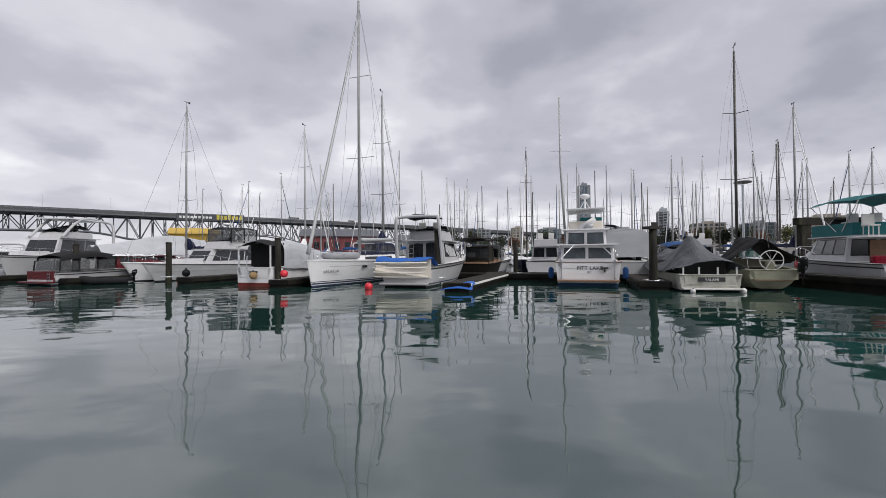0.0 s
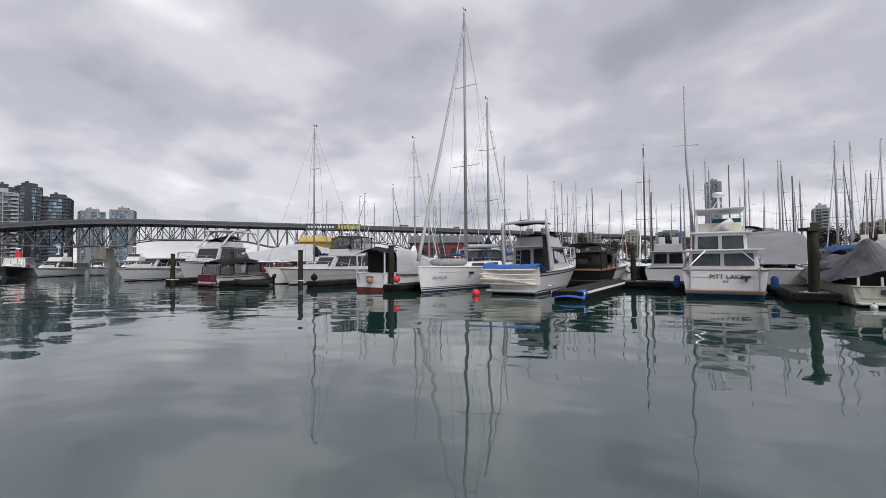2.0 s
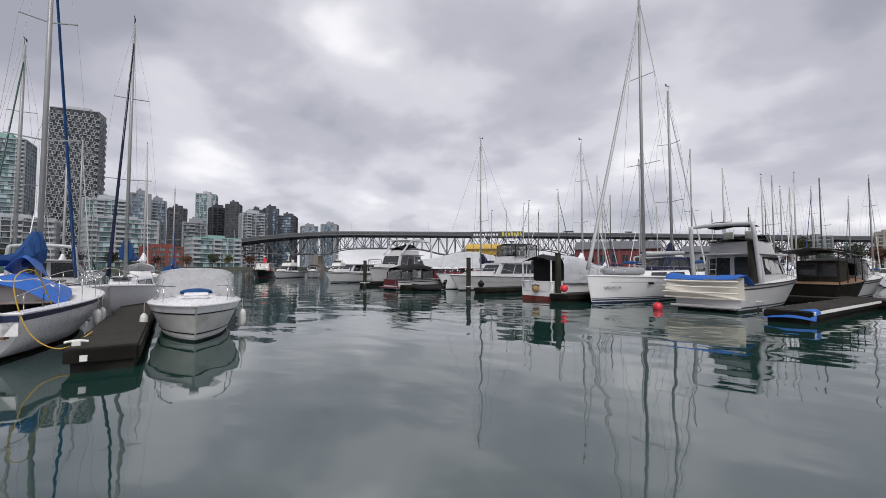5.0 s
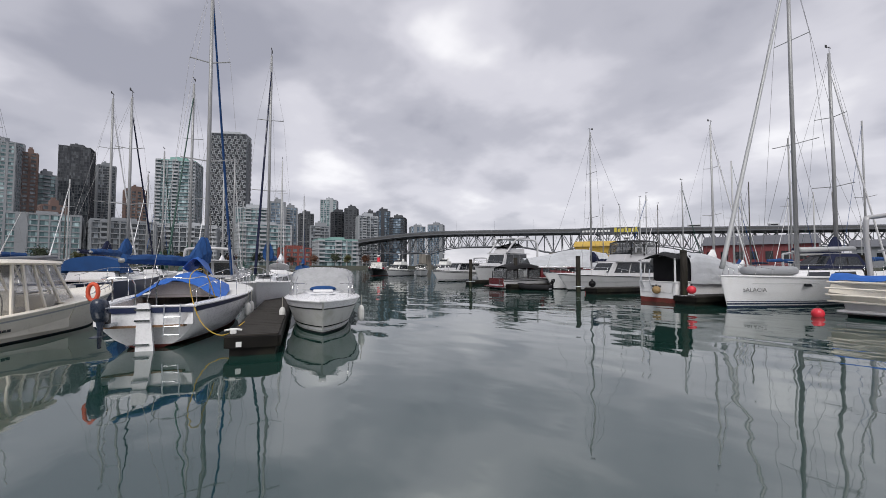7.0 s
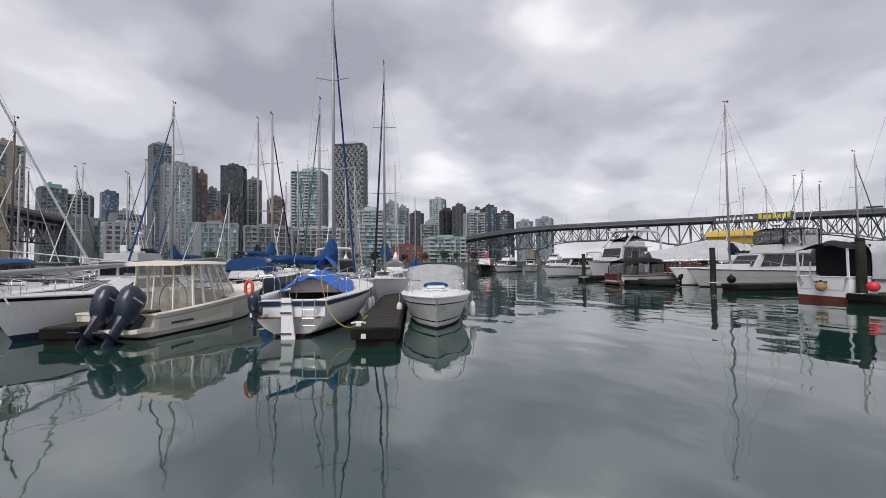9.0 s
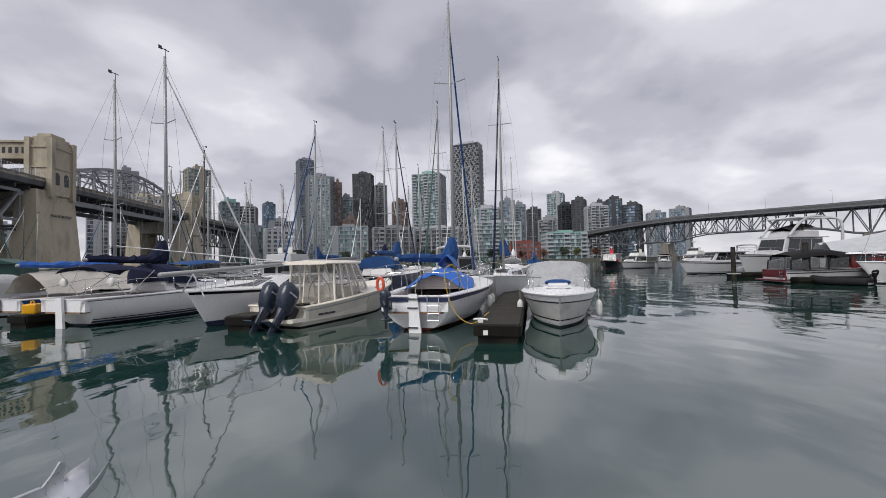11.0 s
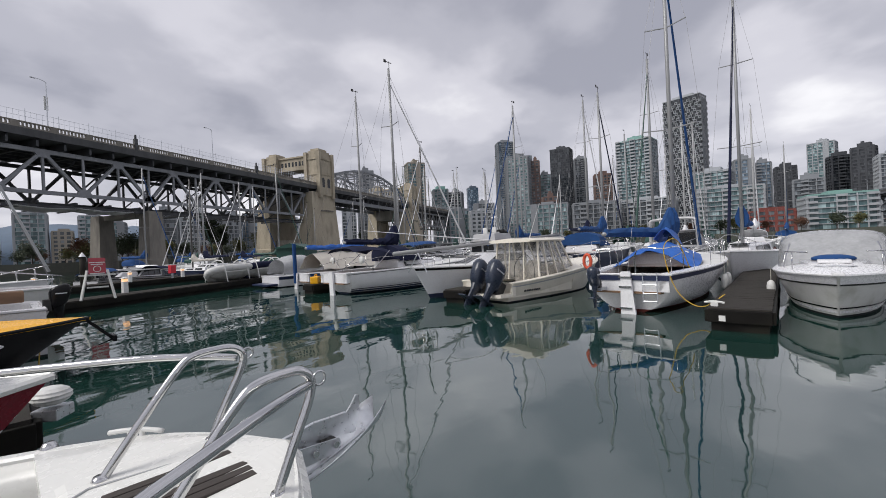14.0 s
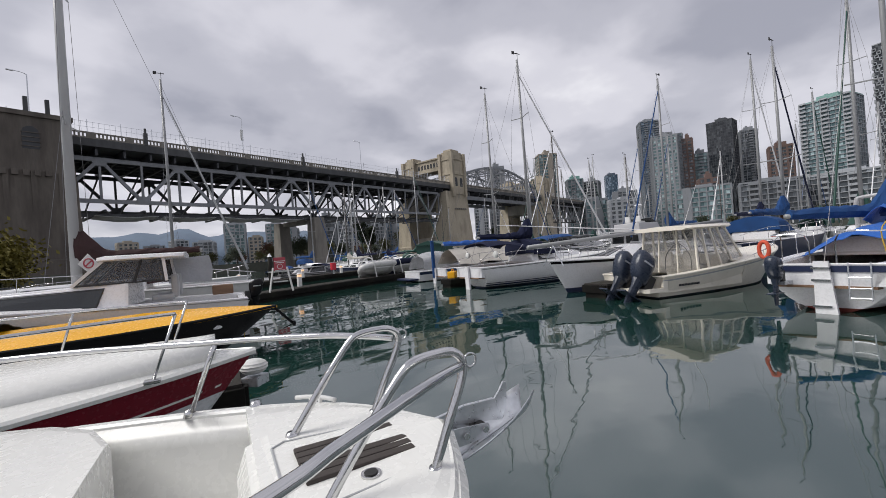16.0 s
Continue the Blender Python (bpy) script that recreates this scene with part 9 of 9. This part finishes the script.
for s in ("port", "stbd"):
    for u0, u1 in ((0.04, 0.34), (0.38, 0.96)):
        c.pane(th, s, u0, u1, 0.06, 0.94, SMOKE)
c.panes(th, "front", 2, 0.05, 0.95, 0.06, 0.94, 0.06, SMOKE)
for s in (1, -1):
    for k0, k1 in (("ab", "at"), ("fb", "ft")):
        bm = B()
        bar(bm, c.p(k0, s), c.p(k1, s), 0.06)
        part("window_post", bm, GEL, th)
bm = B()
loft(bm, [[(x, w * k, 2.06 + dz) for k, dz in ((1, 0), (0.96, 0.06), (0, 0.12), (-0.96, 0.06), (-1, 0), (-0.9, -0.03), (0.9, -0.03))] for x, w in ((1.25, 0.95), (1.4, 1.0), (2.5, 0.96), (2.85, 0.85))])
part("hard_top", bm, GEL, th)
tarp(th, [[(0.75, -0.95, 1.40), (0.72, -0.97, 1.75), (0.78, -0.95, 2.08)], [(1.25, -0.98, 1.38), (1.25, -1.0, 1.75), (1.25, -0.97, 2.06)], [(1.75, -0.97, 1.40), (1.75, -0.98, 1.75), (1.72, -0.95, 2.05)]], WHITETARP, "stern_sheet", "pale plastic sheet", seed=73, wob=0.03)
for s in (0.45, -0.45):
    bm = B()
    box(bm, 1.5, 1.95, s - 0.22, s + 0.22, 1.05, 1.2, 0.05)
    box(bm, 1.42, 1.56, s - 0.2, s + 0.2, 1.1, 1.65, 0.05)
    part("helm_seat", bm, GELG, th)
outboard(th, -0.1, 0.6, 1.35, 0.6, BLACKP)
bm = B()
box(bm, 0.25, 0.75, -0.75, -0.35, 1.0, 1.25, 0.04)
part("barbecue_box", bm, TEAK, th)
th = thing("warning_placard", "white diamond placard with a red prohibition symbol on a thin pole", "sign", pose(-3.65, -15.5, 0.42, 0, 0, 12) @ Matrix.Scale(1.65, 4))
bm = B()
tube(bm, [(0, 0, 0.46), (0, 0, 1.05)], 0.012, 6)
part("pole", bm, SIGNW, th)
bm = B()
loft(bm, [[(0, y + 0.02, 0.86), (0.15, y + 0.02, 1.02), (0, y + 0.02, 1.2), (-0.15, y + 0.02, 1.02)] for y in (0, 0.012)])
part("placard", bm, SIGNW, th)
bm = B()
tube(bm, [(0.07 * math.cos(a), 0.04, 1.03 + 0.08 * math.sin(a)) for a in [k * 2 * math.pi / 16 for k in range(16)]], 0.012, 5, close=True)
bar(bm, (-0.05, 0.04, 1.08), (0.05, 0.04, 0.98), 0.02)
part("symbol", bm, SIGNRED, th)
# dark covered bow and thick mast by the bank
th, h = sailboat("large dark-covered sailboat with a thick white mast", -8.2, -14.75, -23, 10.5, 3.0, 1.4, 1.15, hull=GELB, mast_x=5.0, H=14.5, cover=BRNCAN, furl=GEL, mast_mat=MASTW, rad=0.14, wire=0.012, rail=True)
tarp(th, [[(4.7, -0.5, 1.3), (4.7, -0.25, 2.0), (4.7, 0, 2.75), (4.7, 0.25, 2.0), (4.7, 0.5, 1.3)], [(3.8, -0.6, 1.35), (3.8, -0.3, 1.9), (3.8, 0, 2.4), (3.8, 0.3, 1.9), (3.8, 0.6, 1.35)], [(2.6, -0.5, 1.4), (2.6, -0.2, 1.7), (2.6, 0, 2.1), (2.6, 0.2, 1.7), (2.6, 0.5, 1.4)]], BRNCAN, "boom_cover", "dark maroon boom cover", seed=81, wob=0.06)
sailboat("white sailboat with roller furled headsail behind the cabin boat", -2.6, -25.0, 158, 9.5, 2.9, 1.2, 1.0, mast_x=6.1, H=11.1, cover=None, furl=GELG, boom=0, mast_mat=ALU, rad=0.075, wire=0.012, spreaders=1, aftstay=False)

dock(-6.3, -13.43, -23, 9.5, 0.9, "dark finger float behind the cabin boat", False, group="finger floats")
# long float with sign stand, and the boats beyond
dock(-8.2, -18.1, 187.5, 22, 1.3, "long low timber float leading to the far berths", True, group="long floats")
dock(-2.0, -28.2, 186, 40, 1.8, "long low timber float behind the first", False, group="long floats")
th = thing("sign_stand", "red notice sign on a white timber A-frame stand", "sign", pose(-10.84, -17.6, 0.42, 0, 0, 150) @ Matrix.Scale(0.9, 4))
bm = B()
for s in (1, -1):
    for x in (-0.55, 0.55):
        bar(bm, (x, s * 0.5, 0), (x * 0.6, 0, 1.2), 0.07)
bar(bm, (-0.6, 0, 1.0), (0.6, 0, 1.0), 0.07)
bar(bm, (-0.35, -0.3, 0.5), (0.35, -0.3, 0.5), 0.06)
part("frame", bm, GELB, th)
bm = B()
box(bm, -0.28, 0.28, -0.09, -0.06, 1.05, 1.72, 0.005)
part("board", bm, SIGNRED, th)
for s in (-0.1, -0.05):
    bm = B()
    tube(bm, [(0.12 * math.cos(a), s, 1.26 + 0.12 * math.sin(a)) for a in [k * 2 * math.pi / 18 for k in range(18)]], 0.014, 5, close=True)
    for z, w in ((1.53, 0.26), (1.45, 0.2), (1.07, 0.24)):
        box(bm, -w, w, s - 0.004, s + 0.004, z - 0.018, z + 0.018)
    part("sign_symbol", bm, SIGNW, th)
for x in (-11.6, -16.8):
    pile(x, -29.4, 2.2, 0.15, "pile with a pale conical cap beside the float", collar=False, cone=True)
th = thing("dock_hut", "dark green painted dock hut with a shallow roof", "hut", pose(-30.5, -24.5, 0.4, 0, 0, 20))
bm = B()
box(bm, -1.7, 1.7, -1.2, 1.2, 0, 1.9)
part("wall", bm, GREENP, th)
bm = B()
loft(bm, [[(x, -1.4, 1.9), (x, 0, 2.3), (x, 1.4, 1.9)] for x in (-1.9, 1.9)])
part("roof", bm, GREENP, th)
dock(-33.5, -25.5, 20, 6, 4, "square float under the hut", False)
for x, y, hd, L, kw in ((-9.0, -35.0, 60, 5.6, dict(canvas=BLACKCAN)), (-13.5, -34.0, 20, 5.4, dict()), (-19.0, -33.2, 200, 5.8, dict(canvas=BLUECAN)), (-24.5, -32.6, 15, 5.5, dict(canvas=NAVYCAN)), (-31.5, -33.5, 200, 6.0, dict()),
                         (-4.5, -33.0, 95, 6, dict(canvas=BLUECAN)), (-36, -31.5, 20, 6.2, dict(canvas=BLACKCAN))):
    cruiser("low white runabout moored at the far float", x, y, hd, L, L * 0.34, 0.75, 0.55, rails=False, house_z=0.55, swim=False, **kw)


def dinghy_rack(x, y, heading, lean, mt, label):
    """A small boat stowed on its side in a white frame on the float."""
    rack = thing("dinghy_rack", "white painted frame rack standing on the float", "rack", pose(x, y, 0.42, 0, 0, heading), "dinghy racks")
    for px in (-0.9, 0.9):
        bm = B()
        tube(bm, smooth_path([(px, 0.7, 0), (px, 0.45, 1.05), (px, -0.1, 1.15), (px, -0.6, 0.7), (px, -0.75, 0)], 4), 0.03, 6)
        part("hoop", bm, SIGNW, rack)
    bm = B()
    bar(bm, (-0.9, 0.5, 0.55), (0.9, 0.5, 0.55), 0.05)
    bar(bm, (-0.9, -0.68, 0.35), (0.9, -0.68, 0.35), 0.05)
    part("rail", bm, SIGNW, rack)
    din = thing("dinghy", label, "dinghy", pose(x, y, 0.86, 0, 0, heading) @ pose(0, 0, 0, lean * 0.6, 0, 0), "stowed dinghies")
    bm = B()
    tube(bm, smooth_path([(-1.35, 0.5, 0), (0.7, 0.5, 0), (1.4, 0.0, 0.12), (0.7, -0.5, 0), (-1.35, -0.5, 0)], 6), 0.2, 8)
    part("tube", bm, mt, din, smooth=True)
    bm = B()
    loft(bm, [[(px, w * math.cos(q), -0.08 + 0.22 * math.sin(q) * w / 0.5) for q in [math.pi * (1 + k / 8) for k in range(9)]] for px, w in ((-1.3, 0.5), (0.4, 0.5), (1.1, 0.22), (1.35, 0.03))])
    part("floor", bm, GELB, din)
    bm = B()
    box(bm, -1.38, -1.3, -0.4, 0.4, -0.15, 0.3, 0.02)
    part("transom", bm, TEAK, din)


dinghy_rack(-18.6, -19.6, 8, 62, GELB, "pale inflatable dinghy stowed on its side in a rack")
dinghy_rack(-21.2, -19.9, 8, 70, NAVYCAN, "navy and white inflatable dinghy stowed on its side")
dinghy_rack(-23.6, -20.2, 8, 66, TUBE_GREY, "grey inflatable dinghy stowed on its side in a rack")
for x, y in ((-12.6, -18.9), (-19.0, -28.6), (-23.0, -29.0), (-14.2, -28.9)):
    th = thing("service_pedestal", "white dockside power pedestal with a glowing amber lantern", "pedestal", pose(x, y, 0.42) @ Matrix.Scale(0.72, 4), "service pedestals")
    bm = B()
    box(bm, -0.14, 0.14, -0.12, 0.12, 0, 0.7, 0.03)
    part("post", bm, SIGNW, th)
    bm = B()
    box(bm, -0.12, 0.12, -0.1, 0.1, 0.7, 0.86)
    part("lantern", bm, LANTERN, th)
    bm = B()
    loft(bm, [[(-w, -w, z), (w, -w, z), (w, w, z), (-w, w, z)] for z, w in ((0.86, 0.17), (0.9, 0.17), (0.99, 0.03))])
    part("cap", bm, SIGNW, th)
th = thing("hose_cabinet", "small red fire hose cabinet on the float", "cabinet", pose(-22.2, -29.0, 0.42))
bm = B()
box(bm, -0.2, 0.2, -0.15, 0.15, 0.35, 0.95, 0.03)
part("box", bm, REDBALL, th)
bm = B()
box(bm, -0.05, 0.05, -0.05, 0.05, 0, 0.35)
part("leg", bm, GALV, th)
